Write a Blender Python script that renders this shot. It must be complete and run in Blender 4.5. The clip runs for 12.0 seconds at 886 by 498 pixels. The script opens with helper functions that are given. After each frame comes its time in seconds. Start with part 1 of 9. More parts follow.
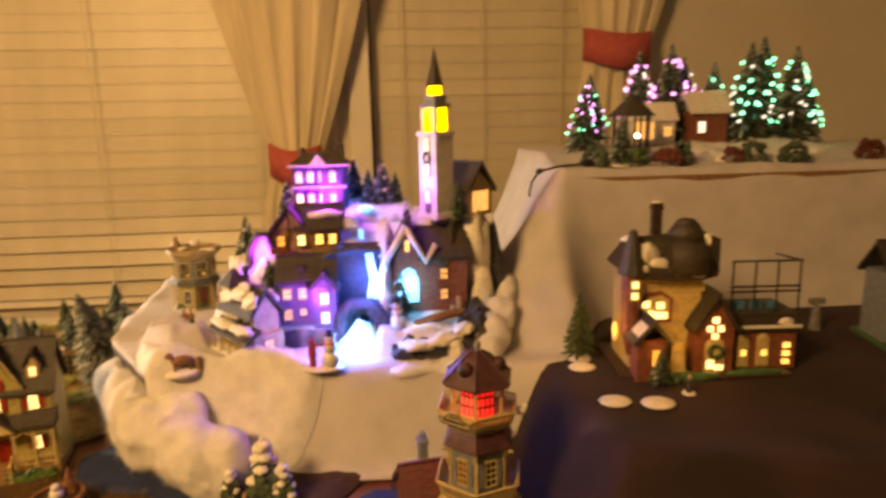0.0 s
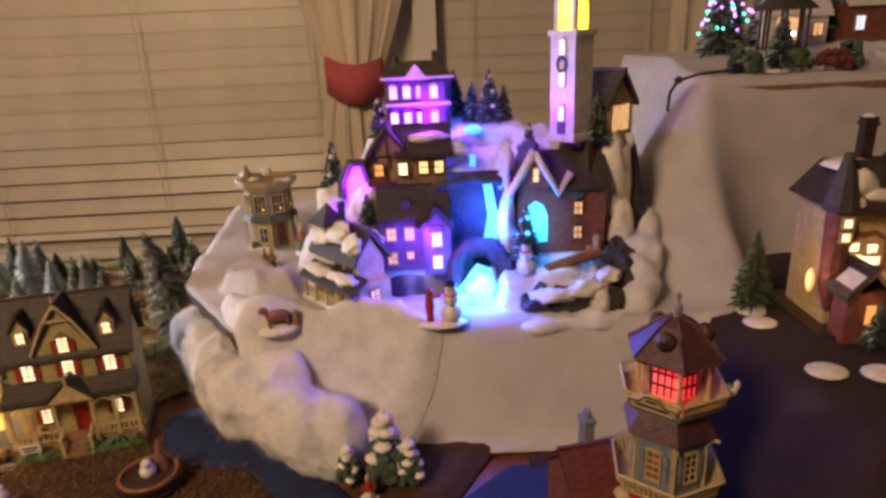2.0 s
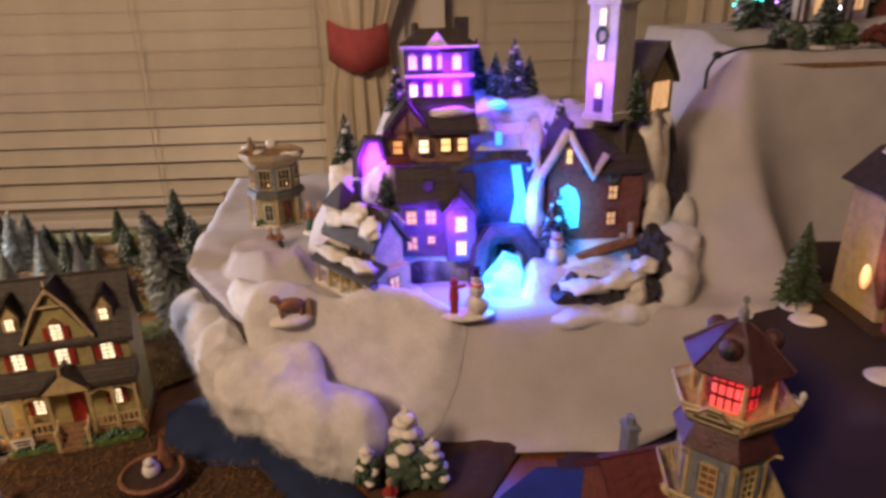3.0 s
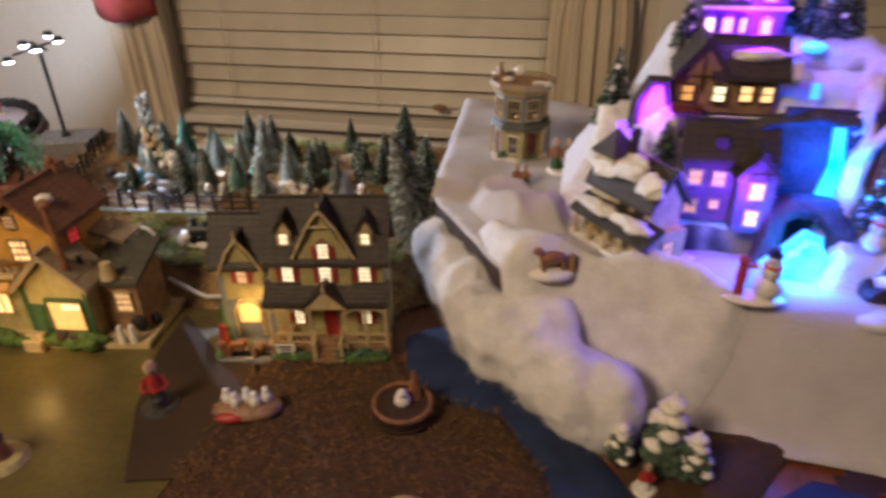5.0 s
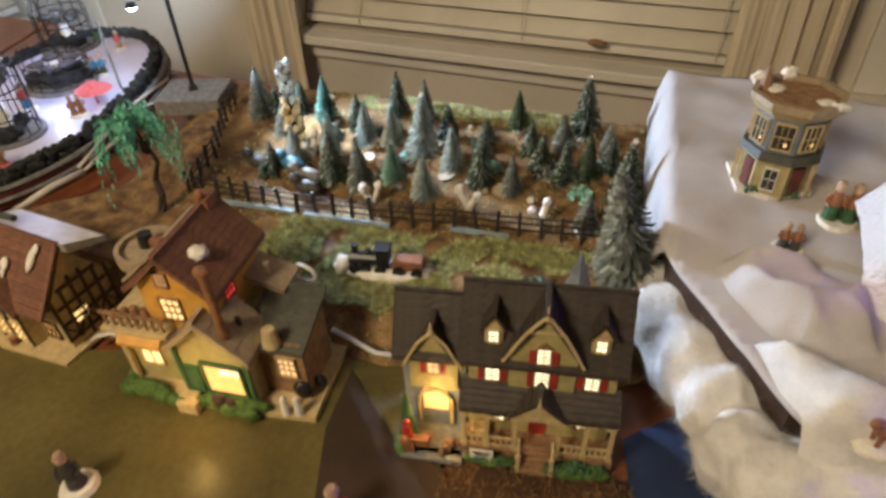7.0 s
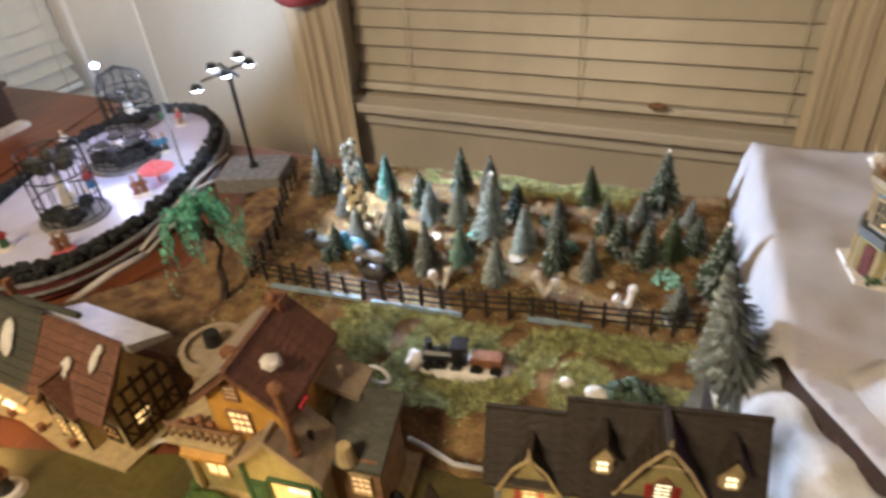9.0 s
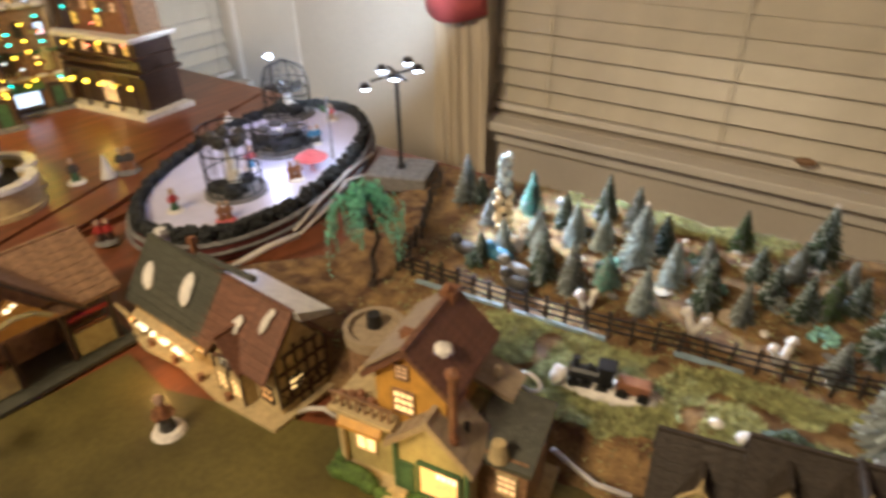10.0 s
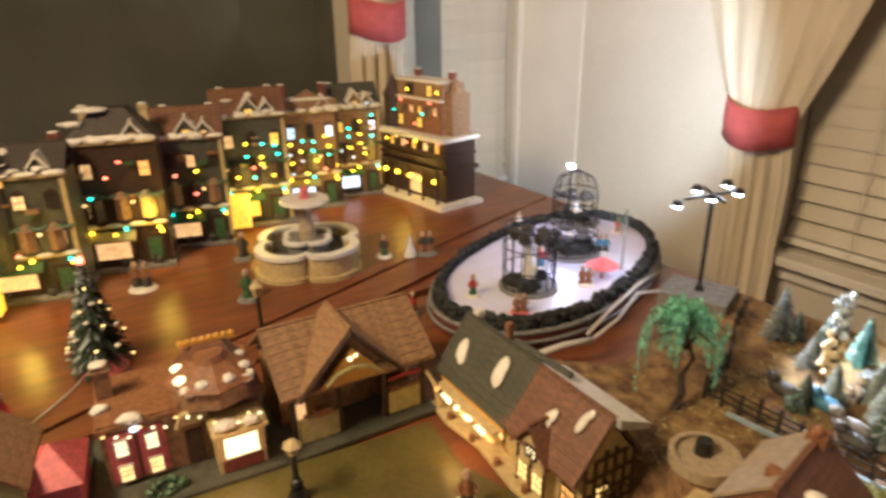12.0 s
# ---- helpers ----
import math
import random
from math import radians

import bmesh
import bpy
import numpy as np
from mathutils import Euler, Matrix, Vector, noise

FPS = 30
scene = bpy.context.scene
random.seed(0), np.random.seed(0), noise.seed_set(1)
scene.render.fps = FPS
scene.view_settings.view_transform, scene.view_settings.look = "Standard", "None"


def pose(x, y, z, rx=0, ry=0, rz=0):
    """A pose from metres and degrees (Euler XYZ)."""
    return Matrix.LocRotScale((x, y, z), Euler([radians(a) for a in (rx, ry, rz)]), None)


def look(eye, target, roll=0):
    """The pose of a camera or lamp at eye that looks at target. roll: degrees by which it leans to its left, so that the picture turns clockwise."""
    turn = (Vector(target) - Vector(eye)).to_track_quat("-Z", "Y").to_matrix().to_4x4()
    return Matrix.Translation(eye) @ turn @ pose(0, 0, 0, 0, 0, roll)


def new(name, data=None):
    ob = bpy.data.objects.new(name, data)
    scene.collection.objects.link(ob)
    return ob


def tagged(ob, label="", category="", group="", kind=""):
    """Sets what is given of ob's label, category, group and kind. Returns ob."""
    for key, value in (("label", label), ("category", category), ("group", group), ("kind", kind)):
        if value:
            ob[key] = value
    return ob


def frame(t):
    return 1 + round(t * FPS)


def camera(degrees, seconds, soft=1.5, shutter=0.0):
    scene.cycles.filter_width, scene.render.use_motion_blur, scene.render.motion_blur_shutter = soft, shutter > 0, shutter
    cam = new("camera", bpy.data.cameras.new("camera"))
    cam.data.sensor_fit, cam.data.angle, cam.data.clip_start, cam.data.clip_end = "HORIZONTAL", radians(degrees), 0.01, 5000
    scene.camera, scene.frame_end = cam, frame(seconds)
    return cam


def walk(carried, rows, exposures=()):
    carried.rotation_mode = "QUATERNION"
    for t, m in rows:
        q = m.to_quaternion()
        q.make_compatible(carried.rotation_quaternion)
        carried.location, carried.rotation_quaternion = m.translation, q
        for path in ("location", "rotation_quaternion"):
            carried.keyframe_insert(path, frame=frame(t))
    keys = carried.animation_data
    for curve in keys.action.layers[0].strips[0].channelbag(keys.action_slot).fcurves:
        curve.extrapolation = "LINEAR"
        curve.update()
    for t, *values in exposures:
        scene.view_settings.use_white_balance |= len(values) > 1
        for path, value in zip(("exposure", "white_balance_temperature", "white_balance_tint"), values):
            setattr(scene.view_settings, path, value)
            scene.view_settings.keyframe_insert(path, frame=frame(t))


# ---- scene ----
cam = camera(70.1, 12.0, soft=3.0, shutter=0.6)
METRES, EYE, TILT, LEAN, TURN = 1.0, 0.42, -11.4, 1.2, -5.1
ROWS = [
    (0.0, 0.0, 0.0, 0.0, -0.0, 0.0, -0.0),
    (0.5, 0.0011, 0.0224, -0.0065, 4.49, -1.7, -1.12),
    (1.0, -0.0378, 0.0518, -0.0052, 5.88, -3.29, 0.45),
    (1.5, -0.0807, 0.101, 0.006, 4.98, -5.2, 0.72),
    (2.0, -0.1158, 0.1397, 0.0123, 2.62, -7.27, 0.7),
    (2.5, -0.1411, 0.1674, 0.017, 0.21, -8.69, -0.17),
    (4.5, -0.1889, 0.2195, 0.0392, 14.95, -15.87, -2.68),
    (5.0, -0.2596, 0.2244, 0.0434, 17.71, -18.45, -3.91),
    (5.5, -0.332, 0.2413, 0.0555, 21.18, -20.34, -4.6),
    (6.0, -0.3953, 0.269, 0.082, 25.37, -24.4, -5.02),
    (6.5, -0.441, 0.3244, 0.1132, 26.33, -29.58, -4.59),
    (8.5, -0.4961, 0.4247, 0.1605, 24.83, -27.44, -1.06),
    (9.0, -0.5279, 0.4071, 0.153, 28.83, -25.14, -2.3),
    (9.5, -0.5563, 0.3795, 0.1504, 32.81, -23.82, -3.97),
    (10.0, -0.5857, 0.3446, 0.1377, 38.97, -23.79, -7.15),
    (10.5, -0.6167, 0.3131, 0.1313, 46.09, -22.56, -7.36),
    (11.0, -0.6297, 0.2884, 0.1306, 50.49, -20.36, -6.82),
    (11.5, -0.6396, 0.268, 0.1297, 55.08, -18.27, -7.7),
    (12.0, -0.6597, 0.2468, 0.1114, 60.38, -16.96, -9.84),
]
walk(cam, [(t, pose(0, 0, EYE, TILT, LEAN, TURN) @ pose(METRES * x, METRES * y, METRES * z, 90 + pitch, roll, yaw)) for t, x, y, z, yaw, pitch, roll in ROWS],
     exposures=[(0.0, 0.62, 13000, 18), (0.5, 0.38, 10500, 20), (1.0, 0.3, 8600, 23), (2.0, 0.13, 6350, 26), (2.7, 0.1, 6100, 26), (4.5, -0.02, 5850, 21), (6.5, 0.27, 5450, 5), (9.0, 0.38, 5400, 9), (12.0, 0.58, 5950, 9)])

# ---- world and lights ----
world = bpy.data.worlds.new("night")
world.use_nodes = True
scene.world = world
wbg = world.node_tree.nodes["Background"]
wbg.inputs[0].default_value = (0.02, 0.022, 0.03, 1)
wbg.inputs[1].default_value = 0.05


def area(name, m, sx, sy, watts, colour):
    d = bpy.data.lights.new(name, "AREA")
    d.shape, d.size, d.size_y, d.energy, d.color = "RECTANGLE", sx, sy, watts, colour
    o = new(name, d)
    o.matrix_world = m
    return o


def bulb(name, p, watts, colour, r=0.006):
    d = bpy.data.lights.new(name, "POINT")
    d.energy, d.color, d.shadow_soft_size = watts, colour, r
    o = new(name, d)
    o.location = p
    return o


CEIL = 1.55


def spot(name, p, target, watts, colour, degrees, r=0.008):
    d = bpy.data.lights.new(name, "SPOT")
    d.energy, d.color, d.shadow_soft_size, d.spot_size, d.spot_blend = watts, colour, r, radians(degrees), 0.6
    o = new(name, d)
    o.matrix_world = look(p, target)
    return o

area("ceiling_lamp_light", look((-1.15, -0.5, CEIL - 0.12), (-0.95, 1.2, 0.2)), 0.5, 0.5, 36.0, (1.0, 0.72, 0.40))


# ---- materials ----
def mat(name, c, rough=0.6, metal=0.0, scale=60.0, var=0.25, bump=0.15, c2=None, fine=400.0, spec=0.5, sss=0.0, island=0.0, rnd=0.0, stretch=None):
    m = bpy.data.materials.new(name)
    m.use_nodes = True
    nt = m.node_tree
    b = nt.nodes["Principled BSDF"]
    tc = nt.nodes.new("ShaderNodeTexCoord")
    mp = nt.nodes.new("ShaderNodeMapping")
    mp.inputs["Scale"].default_value = stretch or (1, 1, 1)
    nt.links.new(tc.outputs["Object"], mp.inputs[0])
    n1 = nt.nodes.new("ShaderNodeTexNoise")
    n1.inputs["Scale"].default_value, n1.inputs["Detail"].default_value = scale, 4
    n2 = nt.nodes.new("ShaderNodeTexNoise")
    n2.inputs["Scale"].default_value, n2.inputs["Detail"].default_value = fine, 3
    for n in (n1, n2):
        nt.links.new(mp.outputs[0], n.inputs["Vector"])
    ramp = nt.nodes.new("ShaderNodeValToRGB")
    d = c2 or tuple(v * (1 - var) for v in c)
    u = tuple(min(1, v * (1 + var * 0.6)) for v in c)
    ramp.color_ramp.elements[0].position, ramp.color_ramp.elements[1].position = 0.32, 0.68
    ramp.color_ramp.elements[0].color, ramp.color_ramp.elements[1].color = (*d, 1), (*u, 1)
    nt.links.new(n1.outputs["Fac"], ramp.inputs[0])
    mix = nt.nodes.new("ShaderNodeMix")
    mix.data_type, mix.blend_type = "RGBA", "MULTIPLY"
    mix.inputs[0].default_value = min(1.0, var * 1.6)
    r2 = nt.nodes.new("ShaderNodeValToRGB")
    r2.color_ramp.elements[0].position, r2.color_ramp.elements[1].position = 0.3, 0.7
    r2.color_ramp.elements[0].color = (0.55, 0.55, 0.55, 1)
    nt.links.new(n2.outputs["Fac"], r2.inputs[0])
    nt.links.new(ramp.outputs[0], mix.inputs[6])
    nt.links.new(r2.outputs[0], mix.inputs[7])
    last = mix.outputs[2]
    if island or rnd:
        src = nt.nodes.new("ShaderNodeNewGeometry") if island else nt.nodes.new("ShaderNodeObjectInfo")
        out = src.outputs["Random Per Island"] if island else src.outputs["Random"]
        mr = nt.nodes.new("ShaderNodeMapRange")
        amt = island or rnd
        mr.inputs[3].default_value, mr.inputs[4].default_value = 1 - amt, 1 + amt * 0.6
        nt.links.new(out, mr.inputs[0])
        hs = nt.nodes.new("ShaderNodeHueSaturation")
        nt.links.new(mr.outputs[0], hs.inputs["Value"])
        nt.links.new(last, hs.inputs["Color"])
        last = hs.outputs[0]
    nt.links.new(last, b.inputs["Base Color"])
    b.inputs["Roughness"].default_value, b.inputs["Metallic"].default_value = rough, metal
    b.inputs["Specular IOR Level"].default_value = spec
    if sss:
        b.inputs["Subsurface Weight"].default_value = sss
        b.inputs["Subsurface Radius"].default_value = (0.01, 0.009, 0.008)
    if bump:
        bp = nt.nodes.new("ShaderNodeBump")
        bp.inputs["Strength"].default_value, bp.inputs["Distance"].default_value = bump, 0.003
        ad = nt.nodes.new("ShaderNodeMath")
        nt.links.new(n1.outputs["Fac"], ad.inputs[0])
        nt.links.new(n2.outputs["Fac"], ad.inputs[1])
        nt.links.new(ad.outputs[0], bp.inputs["Height"])
        nt.links.new(bp.outputs[0], b.inputs["Normal"])
    return m


def glow(name, c, strength, scale=120.0, low=0.5):
    m = bpy.data.materials.new(name)
    m.use_nodes = True
    nt = m.node_tree
    b = nt.nodes["Principled BSDF"]
    b.inputs["Base Color"].default_value = (*[0.3 + 0.5 * v for v in c], 1)
    b.inputs["Roughness"].default_value = 0.35
    b.inputs["Emission Color"].default_value = (*c, 1)
    tc = nt.nodes.new("ShaderNodeTexCoord")
    n = nt.nodes.new("ShaderNodeTexNoise")
    n.inputs["Scale"].default_value = scale
    mr = nt.nodes.new("ShaderNodeMapRange")
    mr.inputs[1].default_value, mr.inputs[2].default_value = 0.3, 0.7
    mr.inputs[3].default_value, mr.inputs[4].default_value = strength * low, strength
    nt.links.new(tc.outputs["Object"], n.inputs["Vector"])
    nt.links.new(n.outputs["Fac"], mr.inputs[0])
    nt.links.new(mr.outputs[0], b.inputs["Emission Strength"])
    return m


M_WALL = mat("cream_wall_paint", (0.62, 0.56, 0.46), 0.75, scale=3, var=0.06, bump=0.12, fine=90)
M_TRIM = mat("white_trim_paint", (0.72, 0.67, 0.58), 0.45, scale=6, var=0.06, bump=0.05)
M_SLAT = mat("white_blind_slat", (0.60, 0.54, 0.42), 0.4, scale=10, var=0.08, bump=0.04, rnd=0.05)
# dimness of the room beyond the passage is put into this colour
M_DARKROOM = mat("dim_room_wall", (0.20, 0.20, 0.165), 0.7, scale=2, var=0.3, bump=0.05)
M_NIGHT = mat("dark_gap", (0.03, 0.025, 0.02), 0.6, scale=5, var=0.2, bump=0)
M_CURT = mat("cream_curtain_fabric", (0.66, 0.57, 0.42), 0.9, scale=25, var=0.12, bump=0.2, fine=900, stretch=(1, 1, 0.15))
M_TIE = mat("dusty_red_tieback_fabric", (0.50, 0.10, 0.10), 0.85, scale=40, var=0.15, bump=0.2, fine=900)
M_FLOOR = mat("floor_carpet", (0.2, 0.15, 0.11), 0.95, scale=8, var=0.3, bump=0.3)
M_CEIL = mat("ceiling_paint", (0.75, 0.73, 0.7), 0.9, scale=3, var=0.05, bump=0.1)
M_WOOD = mat("red_brown_wood_veneer", (0.20, 0.064, 0.024), 0.34, scale=7, var=0.35, bump=0.05, fine=60, stretch=(6, 1, 6))
M_CLOTHB = mat("dark_maroon_cloth", (0.030, 0.012, 0.012), 0.9, scale=14, var=0.45, bump=0.25, fine=900)
M_SNOWCL = mat("white_snow_cloth", (0.50, 0.47, 0.47), 0.95, scale=22, var=0.10, bump=0.25, fine=500, sss=0.1)
M_COTTON = mat("cotton_wool", (0.68, 0.66, 0.65), 1.0, scale=45, var=0.12, bump=0.22, fine=260, sss=0.25, spec=0.1)
M_ROAD = mat("olive_glossy_sheet", (0.118, 0.095, 0.025), 0.42, scale=9, var=0.4, bump=0.1, fine=160)
M_HAY = mat("brown_hay_mat", (0.068, 0.030, 0.009), 0.95, scale=90, var=0.6, bump=0.9, fine=500, c2=(0.06, 0.026, 0.01))
M_SOIL = mat("brown_soil_mat", (0.29, 0.18, 0.065), 0.95, scale=45, var=0.5, bump=0.8, fine=400, c2=(0.10, 0.045, 0.018))
M_MOSS = mat("pale_green_moss", (0.54, 0.55, 0.22), 0.95, scale=110, var=0.5, bump=0.9, fine=500, island=0.45)
M_RIVER = mat("navy_felt", (0.012, 0.026, 0.085), 0.85, scale=20, var=0.3, bump=0.3, fine=900)
M_WHITE = mat("white_ceramic_paint", (0.7, 0.67, 0.62), 0.35, scale=90, var=0.15, bump=0.1)
M_SNOW = mat("ceramic_snow", (0.75, 0.70, 0.62), 0.5, scale=120, var=0.15, bump=0.4)
M_BLACK = mat("black_plastic", (0.012, 0.012, 0.013), 0.4, scale=60, var=0.3, bump=0.05)
M_GREY = mat("grey_stone", (0.22, 0.21, 0.20), 0.8, scale=120, var=0.3, bump=0.5)
M_BRICK = mat("red_brick_ceramic", (0.24, 0.075, 0.045), 0.6, scale=150, var=0.35, bump=0.5)
M_MAROON = mat("maroon_roof_ceramic", (0.15, 0.035, 0.03), 0.45, scale=130, var=0.35, bump=0.35, rnd=0.12)
M_BROWNROOF = mat("brown_shingle_ceramic", (0.19, 0.085, 0.048), 0.5, scale=150, var=0.35, bump=0.35, rnd=0.12)
M_DARKROOF = mat("charcoal_shingle_ceramic", (0.048, 0.036, 0.026), 0.6, scale=150, var=0.35, bump=0.35, rnd=0.12)
M_GREENROOF = mat("grey_green_roof_ceramic", (0.075, 0.075, 0.055), 0.5, scale=120, var=0.3, bump=0.3, rnd=0.1)
M_TIMBER = mat("dark_timber_paint", (0.05, 0.025, 0.015), 0.5, scale=160, var=0.4, bump=0.3)
M_CREAM = mat("cream_stucco", (0.52, 0.40, 0.20), 0.55, scale=120, var=0.2, bump=0.25)
M_OLIVE = mat("sage_clapboard", (0.40, 0.34, 0.14), 0.5, scale=110, var=0.2, bump=0.2)
M_YELLOW = mat("ochre_yellow_paint", (0.62, 0.33, 0.05), 0.5, scale=110, var=0.15, bump=0.15)
M_RED = mat("red_paint", (0.38, 0.035, 0.025), 0.45, scale=120, var=0.25, bump=0.15)
M_GREENP = mat("green_paint", (0.05, 0.12, 0.05), 0.5, scale=120, var=0.3, bump=0.2)
M_GRASS = mat("painted_grass", (0.09, 0.16, 0.025), 0.8, scale=160, var=0.5, bump=0.7)
M_BLUEGR = mat("blue_grey_paint", (0.20, 0.22, 0.25), 0.5, scale=120, var=0.25, bump=0.2)
M_PURPL = mat("slate_violet_paint", (0.12, 0.09, 0.16), 0.55, scale=120, var=0.3, bump=0.25)
M_TAN = mat("tan_wood_ceramic", (0.30, 0.17, 0.085), 0.55, scale=130, var=0.35, bump=0.35)
M_ROCK = mat("dark_resin_rock", (0.055, 0.045, 0.055), 0.6, scale=55, var=0.5, bump=0.9, fine=220)
M_FIR = mat("dark_fir_bristle", (0.065, 0.10, 0.06), 0.8, scale=200, var=0.4, bump=0, island=0.5)
M_FIRL = mat("green_fir_bristle", (0.08, 0.14, 0.05), 0.8, scale=200, var=0.4, bump=0, island=0.5)
# frost, with the floodlight's bluish brightness also put into these two colours
M_FIRF = mat("frosted_fir_bristle", (0.60, 0.70, 0.70), 0.8, scale=200, var=0.4, bump=0, island=0.5)
M_FIRT = mat("teal_frosted_bristle", (0.32, 0.62, 0.52), 0.75, scale=200, var=0.4, bump=0, island=0.45)
M_FIRG = mat("grey_fir_bristle", (0.24, 0.26, 0.24), 0.85, scale=200, var=0.4, bump=0, island=0.5)
M_DISC = mat("pale_wood_disc", (0.50, 0.40, 0.28), 0.7, scale=90, var=0.25, bump=0.3)
M_TRUNK = mat("tree_bark", (0.045, 0.028, 0.018), 0.8, scale=160, var=0.4, bump=0.5)
M_WILLOW = mat("green_willow_leaf", (0.24, 0.66, 0.46), 0.45, scale=200, var=0.3, bump=0, island=0.4)
M_FENCE = mat("dark_metal_fence", (0.035, 0.028, 0.024), 0.5, 0.2, scale=200, var=0.3, bump=0.1)
M_PATHB = mat("pale_blue_path", (0.30, 0.40, 0.46), 0.6, scale=80, var=0.3, bump=0.3)
M_RINK = mat("white_rink_ice", (0.60, 0.58, 0.70), 0.3, scale=30, var=0.08, bump=0.08)
M_HEDGE = mat("dark_hedge", (0.034, 0.036, 0.034), 0.9, scale=200, var=0.5, bump=0.6, island=0.5)
M_CABLE = mat("pale_cable", (0.55, 0.50, 0.44), 0.45, scale=100, var=0.1, bump=0)
M_PINK = mat("pink_paint", (0.62, 0.13, 0.14), 0.5, scale=150, var=0.25, bump=0.2)
M_SKIN = mat("beige_figure_paint", (0.45, 0.30, 0.20), 0.55, scale=160, var=0.35, bump=0.3)
M_BLUEF = mat("blue_ceramic_paint", (0.06, 0.20, 0.32), 0.45, scale=140, var=0.3, bump=0.2)
M_DIRTYW = mat("dark_figure_paint", (0.06, 0.055, 0.045), 0.55, scale=200, var=0.5, bump=0.4)
M_PLUM = mat("plum_shingle_ceramic", (0.085, 0.028, 0.034), 0.5, scale=140, var=0.35, bump=0.35)
M_BEIGE = mat("beige_tin_ceramic", (0.36, 0.28, 0.18), 0.5, scale=130, var=0.2, bump=0.15)
M_COPPER = mat("rust_brown_ceramic", (0.28, 0.12, 0.05), 0.5, scale=140, var=0.35, bump=0.4)
G_WARM = glow("warm_lit_window", (1.0, 0.58, 0.18), 1.7)
G_WHITE = glow("white_lit_window", (1.0, 0.80, 0.42), 1.9)
G_AMBER = glow("amber_lit_interior", (1.0, 0.42, 0.06), 0.9)
G_DIM = glow("dim_lit_window", (1.0, 0.55, 0.2), 0.8)
G_YEL = glow("yellow_lit_window", (1.0, 0.55, 0.02), 0.95)
G_RED = glow("red_lit_room", (1.0, 0.02, 0.03), 1.0)
G_BLUE = glow("blue_lit_water", (0.0, 0.36, 1.0), 2.6, 40)
G_CYAN = glow("cyan_lit_pool", (0.05, 0.58, 1.0), 5.5, 60, 0.3)
G_PURP = glow("violet_lit_cave", (0.26, 0.07, 1.0), 2.2, 40)
G_LED = glow("white_led", (0.75, 0.85, 1.0), 30.0)
G_TEAL = glow("teal_led", (0.02, 1.0, 0.70), 4.5)
G_REDL = glow("red_led", (1.0, 0.15, 0.08), 5.0)
G_YELL = glow("yellow_led", (1.0, 0.62, 0.02), 7.0)
G_LIL = glow("lilac_led", (0.62, 0.24, 1.0), 4.5)
G_COOL = glow("cool_white_window", (0.72, 0.85, 1.0), 1.3)


# ---- building helpers ----
def put_box(bm, cx, cy, cz, sx, sy, sz, rx=0, ry=0, rz=0):
    bmesh.ops.create_cube(bm, size=1, matrix=pose(cx, cy, cz, rx, ry, rz) @ Matrix.Diagonal((sx, sy, sz, 1)))


def put_cone(bm, cx, cy, z0, r1, r2, h, seg=16):
    bmesh.ops.create_cone(bm, cap_ends=True, segments=seg, radius1=r1, radius2=max(r2, 1e-5), depth=h, matrix=Matrix.Translation((cx, cy, z0 + h / 2)))


def put_ball(bm, cx, cy, cz, rx, ry=None, rz=None, sub=2):
    bmesh.ops.create_icosphere(bm, subdivisions=sub, radius=1, matrix=Matrix.Translation((cx, cy, cz)) @ Matrix.Diagonal((rx, ry or rx, rz or rx, 1)))


def put_poly(bm, pts, axis, a, b):
    """A polygon, extruded along an axis from a to b."""
    def at(p, w):
        return {"y": (p[0], w, p[1]), "x": (w, p[0], p[1]), "z": (p[0], p[1], w)}[axis]
    lo = [bm.verts.new(at(p, a)) for p in pts]
    hi = [bm.verts.new(at(p, b)) for p in pts]
    n = len(pts)
    fs = [bm.faces.new(lo), bm.faces.new(hi[::-1])]
    for i in range(n):
        fs.append(bm.faces.new((lo[i], hi[i], hi[(i + 1) % n], lo[(i + 1) % n])))
    bmesh.ops.recalc_face_normals(bm, faces=fs)


def put_tube(bm, pts, r, seg=6):
    rings = []
    pts = [Vector(p) for p in pts]
    for i, p in enumerate(pts):
        d = (pts[min(i + 1, len(pts) - 1)] - pts[max(i - 1, 0)]).normalized()
        q = d.to_track_quat("Z", "Y")
        rr = r[i] if isinstance(r, (list, tuple)) else r
        rings.append([bm.verts.new(p + q @ Vector((rr * math.cos(k * math.tau / seg), rr * math.sin(k * math.tau / seg), 0))) for k in range(seg)])
    for a, b in zip(rings, rings[1:]):
        for k in range(seg):
            bm.faces.new((a[k], a[(k + 1) % seg], b[(k + 1) % seg], b[k]))
    bm.faces.new(rings[0][::-1])
    bm.faces.new(rings[-1])


def put_lump(bm, cx, cy, cz, rx, ry, rz, amp=0.18, seed=0.0, sub=3):
    """An uneven rounded mass."""
    got = bmesh.ops.create_icosphere(bm, subdivisions=sub, radius=1)
    for w in got["verts"]:
        p = w.co.copy()
        k = 1 + amp * (noise.noise(p * 1.7 + Vector((seed, cx * 50, cy * 50))) + 0.5 * noise.noise(p * 4.1 + Vector((cx * 50, seed, cz * 50))))
        w.co = Vector((cx + rx * p.x * k, cy + ry * p.y * k, cz + rz * p.z * k))


